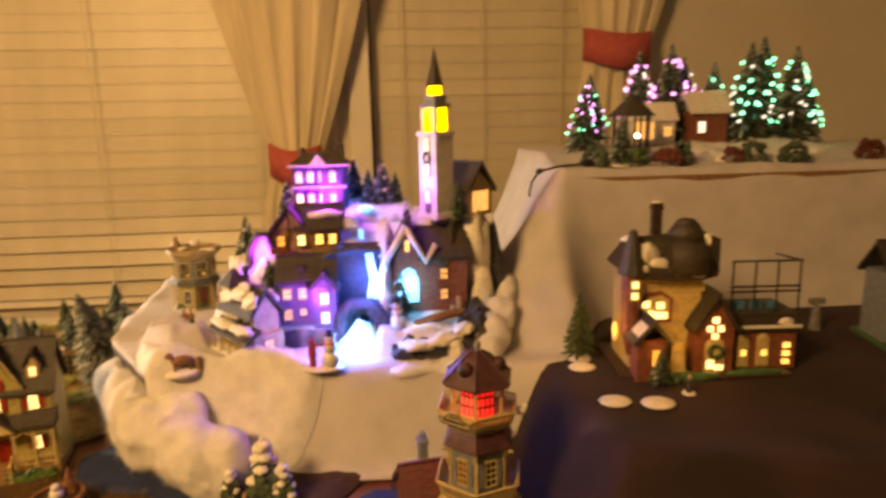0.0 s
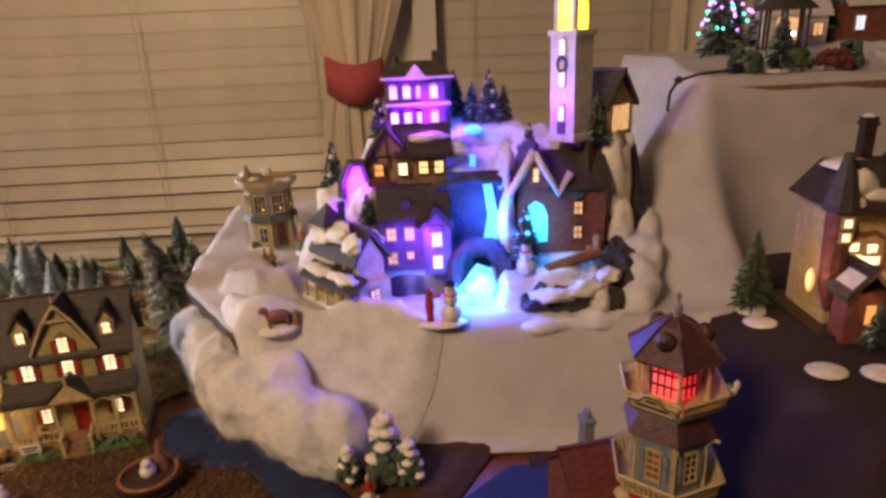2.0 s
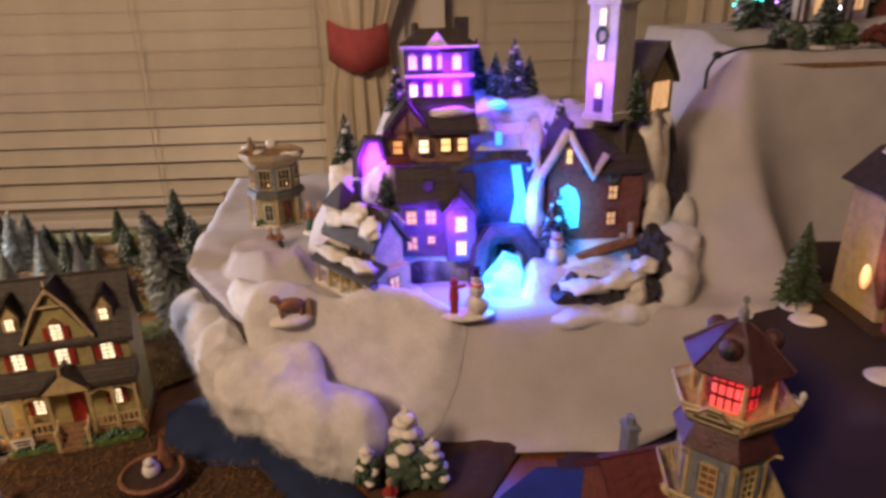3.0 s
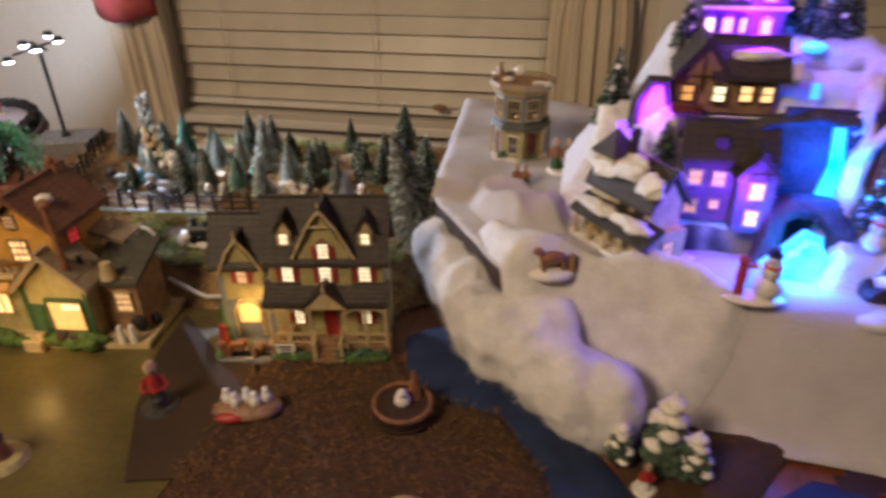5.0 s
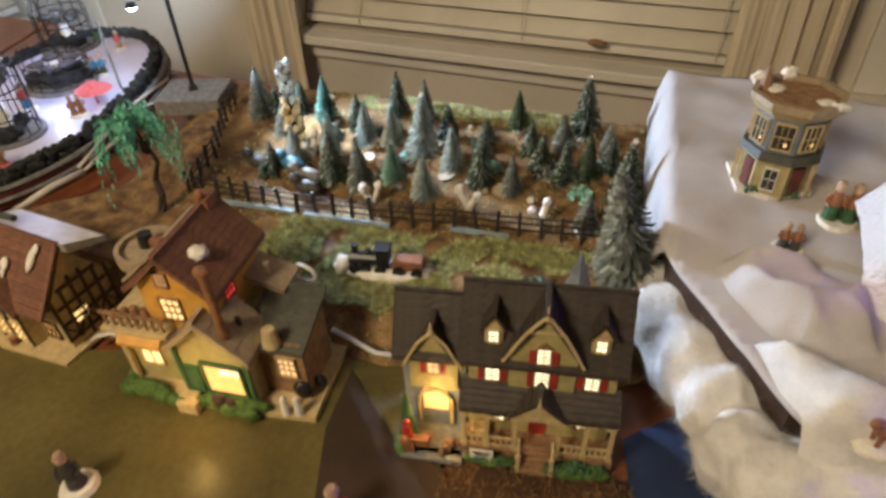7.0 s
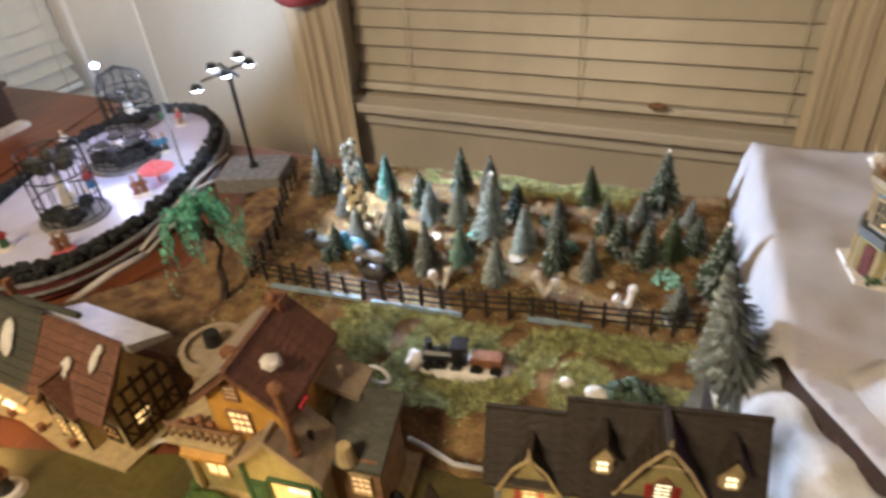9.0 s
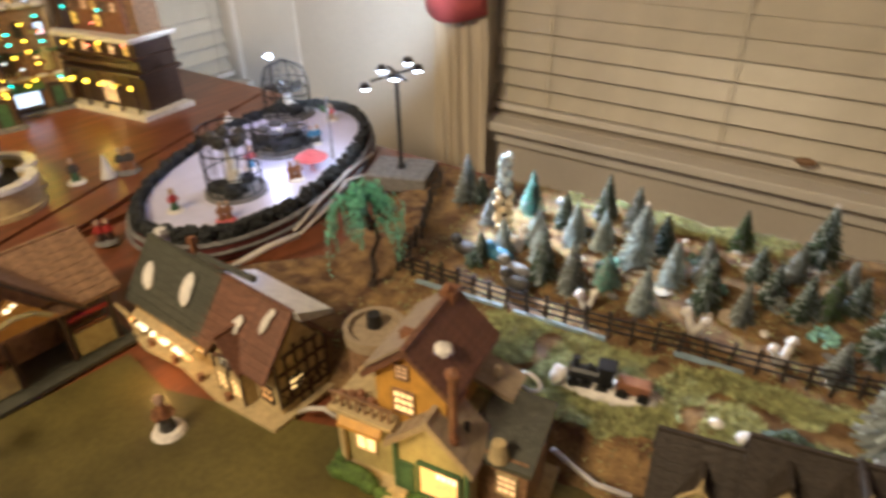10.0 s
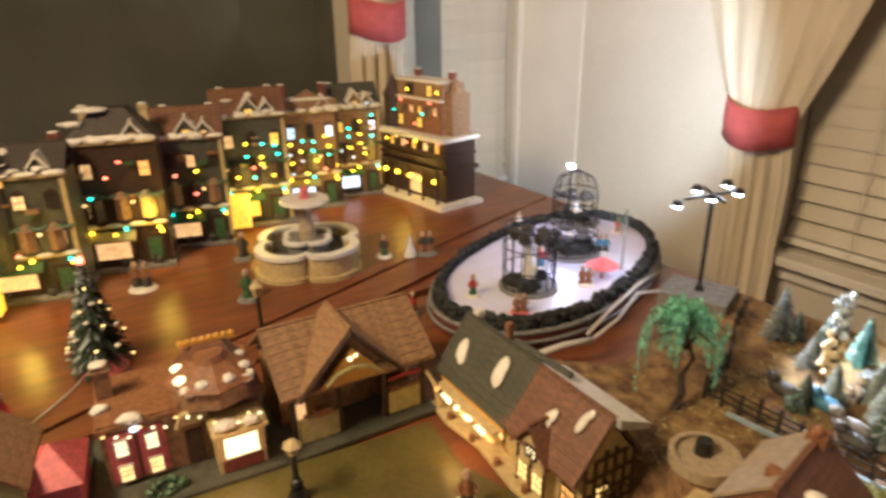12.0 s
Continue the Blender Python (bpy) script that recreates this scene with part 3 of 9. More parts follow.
def gable(parent, m, L, W, h, material, over=0.006, th=0.0035, rows=6, snow=0.0, name="roof"):
    """A gable roof with its ridge along x, eaves at z = 0, in rows of shingles."""
    s = h / (W / 2)
    a = W / 2 + over
    z = -over * s
    r = P(parent, name, material, ("p", [(-a, z), (0, h), (a, z), (a, z + th), (0, h + th * 1.25), (-a, z + th)], "x", -L / 2 - over, L / 2 + over), m=m)
    ang = math.degrees(math.atan2(h, W / 2))
    n = max(2, rows)
    run = math.hypot(a, h - z)
    me = mesh_of([("b", 0, 0, 0, L + 2 * over, run / n * 0.93, 0.0016)])
    me.materials.append(material)
    for side in (-1, 1):
        for k in range(n):
            f = (k + 0.5) / n
            o = new("shingle", me)
            o.parent = r
            o.matrix_basis = m @ pose(0, side * a * (1 - f), z + (h - z) * f + th * 1.2, -side * ang - side * 2.5, 0, 0)
    P(r, "ridge", material, ("b", 0, 0, h + th * 1.4, L + 2 * over + 0.001, 0.005, 0.003), m=m, bevel=0.0008)
    if snow:
        for k in range(int(snow)):
            x, f, side = random.uniform(-L / 2, L / 2) * 0.8, random.uniform(0.25, 0.8), random.choice((-1, 1))
            P(r, "snow_patch", M_SNOW, ("s", 0, 0, 0, random.uniform(0.008, 0.014), random.uniform(0.006, 0.012), 0.0022),
              m=m @ pose(x, side * a * (1 - f), z + (h - z) * f + th * 1.4 + 0.001, -side * ang, 0, 0), smooth=True)
    return r


def hip(parent, m, a, b, h, material, th=0.002, name="roof", top=0.0, seg=4):
    """A pyramid roof over a x b, its eaves at z = 0."""
    bm = bmesh.new()
    bmesh.ops.create_cone(bm, cap_ends=True, segments=seg, radius1=0.7071, radius2=max(0.7071 * top, 0.001), depth=h,
                          matrix=Matrix.Translation((0, 0, h / 2)) @ Matrix.Diagonal((a, b, 1, 1)) @ pose(0, 0, 0, 0, 0, 180 / seg))
    bmesh.ops.create_cube(bm, size=1, matrix=Matrix.Translation((0, 0, -th / 2)) @ Matrix.Diagonal((a, b, th, 1)))
    bm.transform(m)
    me = bpy.data.meshes.new("mesh")
    bm.to_mesh(me)
    bm.free()
    me.materials.append(material)
    o = new(name, me)
    o.parent = parent
    return o


def block(parent, m, w, d, h, material, name="wall", peak=0.0, along="x"):
    """A storey with its front at y = 0 and, on request, gable peaks."""
    sh = [("b", 0, d / 2, h / 2, w, d, h)]
    if peak and along == "y":
        sh.append(("p", [(-w / 2, h - 0.0005), (w / 2, h - 0.0005), (0, h + peak)], "y", 0.0, d))
    if peak and along == "x":
        sh.append(("p", [(0, h - 0.0005), (d, h - 0.0005), (d / 2, h + peak)], "x", -w / 2, w / 2))
    return P(parent, name, material, *sh, m=m)


def clap(parent, m, w, h, material, step=0.0045):
    """Clapboards on a wall's face."""
    for k in range(int(h / step)):
        P(parent, "board", material, ("b", 0, -0.0005, (k + 0.5) * step, w, 0.0016, step * 0.82, 6, 0, 0), m=m)


def chimney(parent, x, y, z, h, material=M_BRICK, w=0.011, snow=True):
    c = P(parent, "chimney", material, ("b", x, y, z + h / 2, w, w, h), ("b", x, y, z + h - 0.0035, w * 1.25, w * 1.25, 0.004), ("b", x, y, z + h + 0.001, w * 1.1, w * 1.1, 0.003), bevel=0.0005)
    if snow:
        P(c, "chimney_snow", M_SNOW, ("s", x, y, z + h + 0.003, w * 0.6, w * 0.6, 0.0025), smooth=True)


def bush(parent, x, y, z, rx, ry, rz, material=M_GRASS, n=60, name="shrub"):
    bm = bmesh.new()
    for i in range(n):
        u, v = random.uniform(0, math.tau), random.uniform(0.05, 1)
        r = 0.75 + 0.25 * random.random()
        p = (x + rx * r * math.cos(u) * math.sqrt(1 - (v * 0.95) ** 2), y + ry * r * math.sin(u) * math.sqrt(1 - (v * 0.95) ** 2), z + rz * v * r)
        bmesh.ops.create_icosphere(bm, subdivisions=1, radius=random.uniform(0.10, 0.26) * (rx * ry * rz) ** (1 / 3) * 1.3, matrix=Matrix.Translation(p))
    me = bpy.data.meshes.new("mesh")
    bm.to_mesh(me)
    bm.free()
    me.materials.append(material)
    o = new(name, me)
    o.parent = parent
    return o


def wreath(parent, m, r=0.005):
    P(parent, "wreath", M_GREENP, *[("s", r * math.cos(k * math.tau / 12), -0.0015, r * math.sin(k * math.tau / 12), r * 0.36, r * 0.3, r * 0.36, 1) for k in range(12)],
      ("s", 0, -0.003, -r, r * 0.35, r * 0.25, r * 0.3, 1), m=m)


# ---- front row on the street ----
# Victorian house with a porch and a carriage wing
h = thing("porch_house", "lit ceramic Victorian house with porch, red shutters and dark roof", "village house", -0.506, 0.733, 0.001, 11.8, "ceramic houses")
h.scale = (0.89, 0.64, 1.14)
h.location = (-0.504, 0.727, 0.001)
P(h, "base", M_GREY, ("b", 0, 0.066, 0.003, 0.20, 0.135, 0.006), ("b", -0.067, 0.0, 0.003, 0.062, 0.02, 0.006), bevel=0.002)
for x, y, z, a, b, c in ((0.066, -0.001, 0.006, 0.036, 0.013, 0.006), (-0.010, 0.001, 0.006, 0.026, 0.010, 0.005), (-0.097, 0.01, 0.005, 0.008, 0.018, 0.006)):
    P(h, "lawn", M_GRASS, ("l", x, y, z, a, b, c, 0.15, x * 50), smooth=True)
for x, y, r in ((0.05, -0.004, 0.012), (0.072, -0.003, 0.013), (0.09, 0.0, 0.009), (-0.02, -0.002, 0.009), (0.0, -0.003, 0.008)):
    bush(h, x, y, 0.006, r, r * 0.7, r * 0.75, M_GREENP, 40)
w1 = block(h, T(0.032, 0.040, 0.006), 0.132, 0.082, 0.092, M_OLIVE, peak=0.0)
clap(w1, T(0.032, 0.0392, 0.070), 0.130, 0.026, M_OLIVE)
gable(h, T(0.032, 0.081, 0.096), 0.134, 0.088, 0.045, M_DARKROOF, rows=9)
for x in (-0.034, 0.0955):
    P(h, "side_gable", M_OLIVE, ("p", [(0.042, 0.097), (0.120, 0.097), (0.081, 0.138)], "x", x, x + 0.0025))
# middle gable, dormers
cg = block(h, T(0.032, 0.034, 0.070), 0.058, 0.04, 0.034, M_OLIVE, "gable_wall", 0.036, "y")
gable(h, T(0.032, 0.056, 0.104, 90), 0.044, 0.060, 0.038, M_DARKROOF, 0.005, rows=7)
P(h, "bargeboard", M_CREAM, ("t", [(-0.003, 0.030, 0.099), (0.016, 0.030, 0.128), (0.032, 0.030, 0.145)], 0.0017), ("t", [(0.067, 0.030, 0.099), (0.048, 0.030, 0.128), (0.032, 0.030, 0.145)], 0.0017), ("t", [(0.018, 0.030, 0.130), (0.046, 0.030, 0.130)], 0.0014), ("c", 0.032, 0.030, 0.142, 0.0024, 0.0005, 0.012, 8), ("s", 0.032, 0.030, 0.143, 0.003))
for x in (-0.012, 0.079):
    d = block(h, T(x, 0.044, 0.106), 0.016, 0.03, 0.017, M_CREAM, "dormer", 0.010, "y")
    gable(d, T(x, 0.058, 0.123, 90), 0.030, 0.017, 0.011, M_DARKROOF, 0.003, 0.002, 3)
    win(d, T(x, 0.0435, 0.110), 0.008, 0.010, G_WHITE, M_CREAM)
P(h, "tower_roof", M_BLUEGR, ("c", 0.056, 0.098, 0.112, 0.022, 0.0006, 0.056, 4))
for x in (-0.012, 0.032, 0.076):
    win(h, T(x, 0.0335 if x == 0.032 else 0.0378, 0.074), 0.012, 0.016, G_WHITE, M_TAN, 2, 4)
    shutter_pair(h, T(x, 0.0335 if x == 0.032 else 0.0378, 0.074), 0.012, 0.016)
win(h, T(0.032, 0.0335, 0.099), 0.011, 0.014, G_WHITE, M_TAN, 2, 4, arch=True)
shutter_pair(h, T(0.032, 0.0335, 0.099), 0.011, 0.012)
# porch
P(h, "porch_roof", M_DARKROOF, ("p", [(0.006, 0.056), (0.006, 0.060), (0.042, 0.072), (0.042, 0.058)], "x", -0.040, 0.103))
for k in range(5):
    P(h, "shingle", M_DARKROOF, ("b", 0.0315, 0.010 + k * 0.0072, 0.0622 + k * 0.0024, 0.143, 0.0068, 0.0016, 18, 0, 0))
P(h, "porch_gable", M_CREAM, ("p", [(0.008, 0.056), (0.056, 0.056), (0.032, 0.074)], "y", 0.003, 0.006))
gable(h, T(0.032, 0.018, 0.058, 90), 0.026, 0.048, 0.017, M_DARKROOF, 0.003, 0.002, 4)
P(h, "finial", M_CREAM, ("c", 0.032, 0.002, 0.074, 0.002, 0.0004, 0.010, 8))
P(h, "porch_floor", M_TAN, ("b", 0.032, 0.026, 0.010, 0.142, 0.036, 0.010))
for x in (-0.036, -0.014, 0.012, 0.052, 0.076, 0.099):
    P(h, "porch_post", M_CREAM, ("b", x, 0.010, 0.035, 0.0042, 0.0042, 0.044), ("b", x, 0.010, 0.055, 0.006, 0.006, 0.004), ("b", x, 0.010, 0.017, 0.006, 0.006, 0.005), bevel=0.0006)
for a, b in ((-0.034, 0.010), (0.054, 0.098)):
    P(h, "porch_rail", M_CREAM, ("b", (a + b) / 2, 0.010, 0.027, b - a, 0.002, 0.002), ("b", (a + b) / 2, 0.010, 0.018, b - a, 0.0015, 0.0015), *[("b", a + (b - a) * k / 8, 0.010, 0.022, 0.0014, 0.0014, 0.009) for k in range(1, 8)])
    P(h, "valance", M_CREAM, *[("t", [(a + (b - a) * k / 2, 0.009, 0.050), (a + (b - a) * (k + 0.5) / 2, 0.009, 0.0545), (a + (b - a) * (k + 1) / 2, 0.009, 0.050)], 0.001) for k in range(2)])
for k in range(5):
    P(h, "step", M_TAN, ("b", 0.032, -0.010 + k * 0.0042, 0.005 + k * 0.0021, 0.026, 0.0044, 0.004 + k * 0.0042))
for s in (-1, 1):
    P(h, "stair_post", M_CREAM, ("b", 0.032 + s * 0.0155, -0.010, 0.013, 0.004, 0.004, 0.018), ("s", 0.032 + s * 0.0155, -0.010, 0.023, 0.003), ("t", [(0.032 + s * 0.0155, -0.010, 0.020), (0.032 + s * 0.0155, 0.009, 0.030)], 0.0014))
P(h, "door", M_RED, ("b", 0.032, 0.0392, 0.029, 0.016, 0.002, 0.028), ("b", 0.029, 0.0378, 0.034, 0.004, 0.001, 0.010), ("b", 0.035, 0.0378, 0.034, 0.004, 0.001, 0.010))
for x in (-0.005, 0.074):
    win(h, T(x, 0.0392, 0.028), 0.010, 0.014, G_WHITE, M_TAN, 2, 4)
    shutter_pair(h, T(x, 0.0392, 0.028), 0.010, 0.014, M_RED, 0.004)
P(h, "porch_swing", M_CREAM, ("b", -0.022, 0.026, 0.020, 0.018, 0.006, 0.002), ("b", -0.022, 0.030, 0.025, 0.018, 0.0015, 0.009))
# carriage wing
w2 = block(h, T(-0.067, 0.048, 0.006), 0.060, 0.074, 0.082, M_BLUEGR)
gable(h, T(-0.067, 0.086, 0.088), 0.064, 0.080, 0.036, M_DARKROOF, rows=8)
g2 = block(h, T(-0.067, 0.044, 0.052), 0.046, 0.03, 0.030, M_OLIVE, "gable_wall", 0.028, "y")
gable(h, T(-0.067, 0.062, 0.082, 90), 0.036, 0.048, 0.030, M_DARKROOF, 0.004, rows=6)
P(h, "bargeboard", M_CREAM, ("t", [(-0.094, 0.040, 0.079), (-0.080, 0.040, 0.102), (-0.067, 0.040, 0.114)], 0.0015), ("t", [(-0.040, 0.040, 0.079), (-0.054, 0.040, 0.102), (-0.067, 0.040, 0.114)], 0.0015), ("c", -0.067, 0.040, 0.111, 0.0028, 0.0005, 0.013, 8), ("s", -0.067, 0.040, 0.113, 0.0034))
win(h, T(-0.067, 0.0435, 0.070), 0.010, 0.015, G_DIM, M_CREAM, 2, 2)
shutter_pair(h, T(-0.067, 0.0435, 0.070), 0.010, 0.014)
P(h, "carriage_arch", M_CREAM, ("t", [(-0.083, 0.043, 0.012), (-0.083, 0.043, 0.040), (-0.077, 0.043, 0.048), (-0.067, 0.043, 0.051), (-0.057, 0.043, 0.048), (-0.051, 0.043, 0.040), (-0.051, 0.043, 0.012)], 0.002))
P(h, "lit_room", G_AMBER, ("b", -0.067, 0.047, 0.037, 0.024, 0.003, 0.022), ("s", -0.067, 0.0465, 0.047, 0.012, 0.0014, 0.007), label="glowing amber carriage room")
P(h, "cart", M_COPPER, ("b", -0.078, 0.004, 0.016, 0.016, 0.010, 0.008), ("b", -0.088, 0.0, 0.013, 0.010, 0.012, 0.010), ("s", -0.092, -0.004, 0.020, 0.006), ("s", -0.072, 0.012, 0.016, 0.005))
P(h, "red_figure", M_RED, ("c", -0.090, 0.004, 0.022, 0.006, 0.004, 0.012, 8), ("s", -0.090, 0.004, 0.037, 0.004))
P(h, "ornamental_tree", M_GREENP, ("c", -0.092, 0.022, 0.010, 0.010, 0.0005, 0.052, 10), ("c", -0.092, 0.022, 0.018, 0.008, 0.0005, 0.030, 8))
P(h, "pumpkin_pile", M_TAN, ("s", -0.050, 0.010, 0.013, 0.006), ("s", -0.044, 0.014, 0.011, 0.005), ("s", -0.052, 0.003, 0.010, 0.0045), ("s", -0.056, -0.004, 0.012, 0.0035, 0.0035, 0.007))
P(h, "sign_board", M_WHITE, ("b", -0.018, -0.006, 0.018, 0.022, 0.002, 0.008), ("b", -0.026, -0.005, 0.012, 0.0015, 0.0015, 0.012), ("b", -0.010, -0.005, 0.012, 0.0015, 0.0015, 0.012))
P(h, "sign_lettering", M_TIMBER, ("b", -0.018, -0.0072, 0.0195, 0.016, 0.0005, 0.0016), ("b", -0.018, -0.0072, 0.0165, 0.012, 0.0005, 0.0014))

# ochre bakery with a stone tower behind it
h = thing("bakery_house", "lit ochre-yellow ceramic shop house with brown roof and snow", "village house", -0.775, 0.700, 0.001, 8.0, "ceramic houses")
h.scale = (1.0, 0.9, 1.36)
P(h, "base", M_CREAM, ("p", [(-0.10, 0.0), (-0.06, -0.012), (0.04, -0.008), (0.10, -0.004), (0.098, 0.105), (-0.095, 0.105)], "z", 0, 0.006))
P(h, "lawn", M_GRASS, ("s", -0.072, -0.006, 0.008, 0.028, 0.010, 0.008), ("s", 0.022, -0.004, 0.008, 0.038, 0.009, 0.007), ("s", -0.093, 0.02, 0.007, 0.008, 0.026, 0.008), smooth=True)
block(h, T(-0.030, 0.012, 0.006), 0.118, 0.072, 0.056, M_OLIVE)
P(h, "cornice", M_CREAM, ("b", -0.060, 0.006, 0.063, 0.066, 0.020, 0.004), ("b", -0.060, 0.040, 0.0645, 0.064, 0.07, 0.003), bevel=0.001)
P(h, "roof_rail", M_TAN, *[("b", -0.088 + k * 0.008, 0.002, 0.070, 0.002, 0.002, 0.010) for k in range(8)], ("b", -0.060, 0.002, 0.076, 0.064, 0.0025, 0.002))
P(h, "roof_goods", M_COPPER, *[("s", -0.083 + 0.007 * k, 0.010 + 0.004 * (k % 3), 0.070, 0.0045, 0.0045, 0.004) for k in range(6)])
# the ochre upper block, its gable to the front
block(h, T(-0.016, 0.014, 0.062), 0.066, 0.094, 0.036, M_YELLOW, "upper_wall", 0.021, "y")
r = gable(h, T(-0.016, 0.060, 0.098, 90), 0.094, 0.072, 0.024, M_BROWNROOF, 0.007, rows=8)
# thin beige slab makes the left slope paler than the right
P(r, "pale_slope", M_BEIGE, ("b", -0.037, 0.060, 0.1155, 0.046, 0.104, 0.002, 0, -33, 0), label="pale beige roof slope")
P(r, "snow_patch", M_SNOW, ("l", 0.004, 0.040, 0.1165, 0.009, 0.009, 0.004, 0.3, 2), smooth=True)
P(r, "copper_vent", M_COPPER, ("b", -0.016, 0.100, 0.126, 0.014, 0.018, 0.010), ("s", -0.016, 0.094, 0.133, 0.0045), ("b", -0.024, 0.030, 0.126, 0.010, 0.008, 0.006))
P(h, "stove_pipe", M_COPPER, ("c", 0.028, 0.004, 0.070, 0.004, 0.004, 0.050, 10), ("s", 0.028, 0.004, 0.123, 0.007, 0.006, 0.005), ("c", 0.028, 0.004, 0.066, 0.0055, 0.0055, 0.007, 10))
for z, w in ((0.072, 0.018), (0.1005, 0.010)):
    win(h, T(-0.022, 0.0138, z), w, w * 0.95, G_WARM if z < 0.1 else G_DIM, M_TAN, 3, 3)
win(h, T(0.0172, 0.046, 0.078, 90), 0.016, 0.024, G_RED, M_TAN, 3, 5)
# front bay gable with pale roof
block(h, T(0.008, 0.000, 0.006), 0.070, 0.03, 0.048, M_OLIVE, "bay_wall", 0.022, "y")
for x in (-0.026, 0.042):
    P(h, "corner_trim", M_GREENP, ("b", x, -0.001, 0.030, 0.004, 0.004, 0.048))
P(h, "front_grass", M_GRASS, *[("l", -0.088 + 0.018 * k, -0.010 + 0.004 * math.sin(k * 1.7), 0.007, 0.012, 0.007, 0.006, 0.4, k, 2) for k in range(8)], smooth=True)
r = gable(h, T(0.008, 0.020, 0.054, 90), 0.044, 0.072, 0.026, M_BEIGE, 0.006, 0.004, 4, name="bay_roof")
for x, y in ((0.024, 0.012), (0.032, 0.024), (0.004, 0.004)):
    P(r, "vent", M_BLACK, ("c", x, y, 0.058 + 0.01 * (0.04 - abs(x - 0.008)) * 40, 0.003, 0.0028, 0.009, 8))
P(h, "shop_window_frame", M_GREENP, ("b", 0.016, -0.0012, 0.043, 0.040, 0.004, 0.003), ("b", 0.016, -0.0012, 0.014, 0.040, 0.004, 0.003), ("b", -0.0035, -0.0012, 0.028, 0.003, 0.004, 0.03), ("b", 0.0355, -0.0012, 0.028, 0.003, 0.004, 0.03))
P(h, "shop_window", G_AMBER, ("b", 0.016, -0.0006, 0.028, 0.036, 0.002, 0.026), label="glowing amber shop window")
P(h, "lamp_row", G_WHITE, *[("b", 0.016 + 0.005 * k, -0.002, 0.037, 0.003, 0.002, 0.004) for k in range(4)])
P(h, "door", M_GREENP, ("b", -0.016, -0.0008, 0.022, 0.015, 0.003, 0.032), ("b", -0.016, -0.0026, 0.026, 0.009, 0.001, 0.018))
P(h, "doorstep", M_CREAM, ("b", -0.022, -0.014, 0.006, 0.020, 0.014, 0.010), ("b", -0.022, -0.010, 0.012, 0.018, 0.008, 0.006))
win(h, T(-0.064, 0.0112, 0.024), 0.020, 0.022, G_WARM, M_CREAM, 2, 1)
P(h, "awning", M_YELLOW, ("p", [(-0.002, 0.050), (0.012, 0.060), (0.012, 0.057), (-0.002, 0.047)], "x", -0.086, -0.042))
P(h, "corner_post", M_CREAM, ("b", -0.088, 0.008, 0.034, 0.005, 0.005, 0.056))
P(h, "goods_basket", M_TIMBER, ("s", 0.008, -0.010, 0.012, 0.008, 0.005, 0.006), ("s", 0.020, -0.010, 0.011, 0.006, 0.005, 0.005))
# brown side wing and yard
block(h, T(0.062, 0.022, 0.006), 0.050, 0.060, 0.050, M_TAN, "side_wall")
P(h, "wing_roof", M_GREENROOF, ("p", [(0.016, 0.054), (0.090, 0.070), (0.090, 0.066), (0.016, 0.050)], "x", 0.034, 0.092))
P(h, "hood", M_CREAM, ("c", 0.062, 0.020, 0.056, 0.009, 0.006, 0.014, 10))
win(h, T(0.070, 0.0212, 0.026), 0.016, 0.016, G_DIM, M_CREAM, 3, 3)
P(h, "rear_porch_roof", M_BEIGE, ("b", 0.030, 0.094, 0.074, 0.052, 0.040, 0.004, 0, 14, 0), ("c", 0.036, 0.088, 0.076, 0.003, 0.003, 0.010, 8))
P(h, "milk_cans", M_WHITE, ("c", 0.072, -0.004, 0.006, 0.0045, 0.0035, 0.012, 10), ("c", 0.084, -0.002, 0.006, 0.0045, 0.0035, 0.012, 10), ("s", 0.072, -0.004, 0.020, 0.0035), ("s", 0.084, -0.002, 0.020, 0.0035))
P(h, "cart", M_BLACK, ("s", 0.082, 0.018, 0.015, 0.010, 0.006, 0.008), ("s", 0.093, 0.036, 0.012, 0.006, 0.005, 0.006))

h = thing("stone_tower", "round stone silo tower with a black cap and wooden gutter", "tower", -0.885, 0.775, 0.006, 0, "ceramic houses")
h.scale = (0.78, 0.78, 0.82)
P(h, "wall", M_TAN, ("c", 0, 0, 0, 0.036, 0.033, 0.120, 20))
for k in range(7):
    for j in range(14):
        a = (j + 0.5 * (k % 2)) * math.tau / 14
        P(h, "stone", M_TAN, ("b", 0, 0, 0, 0.0145, 0.002, 0.013), m=T(0, 0, 0.011 + k * 0.0165, math.degrees(a)) @ Matrix.Translation((0, -0.0358 + 0.0004 * k, 0)), bevel=0.0)
P(h, "rim", M_BEIGE, ("r", [(0.040 * math.cos(k * math.tau / 32), 0.040 * math.sin(k * math.tau / 32)) for k in range(32)], 0.84, 0.112, 0.127))
P(h, "roof", M_BEIGE, ("c", 0, 0, 0.117, 0.034, 0.034, 0.004, 24))
P(h, "cap", M_BLACK, ("c", -0.006, 0.006, 0.120, 0.011, 0.009, 0.018, 12))

# half-timbered long house
h = thing("tudor_house", "lit half-timbered ceramic long house with snow patches on its roof", "village house", -1.085, 0.700, 0.001, -3.0, "ceramic houses")
P(h, "base", M_CREAM, ("p", [(-0.135, -0.012), (-0.09, -0.018), (-0.03, -0.010), (0.05, -0.018), (0.135, -0.010), (0.135, 0.085), (-0.135, 0.085)], "z", 0, 0.005))
block(h, T(0, 0.010, 0.005), 0.25, 0.066, 0.056, M_CREAM)
r = gable(h, T(-0.058, 0.043, 0.061), 0.134, 0.086, 0.056, M_GREENROOF, 0.006, rows=8)
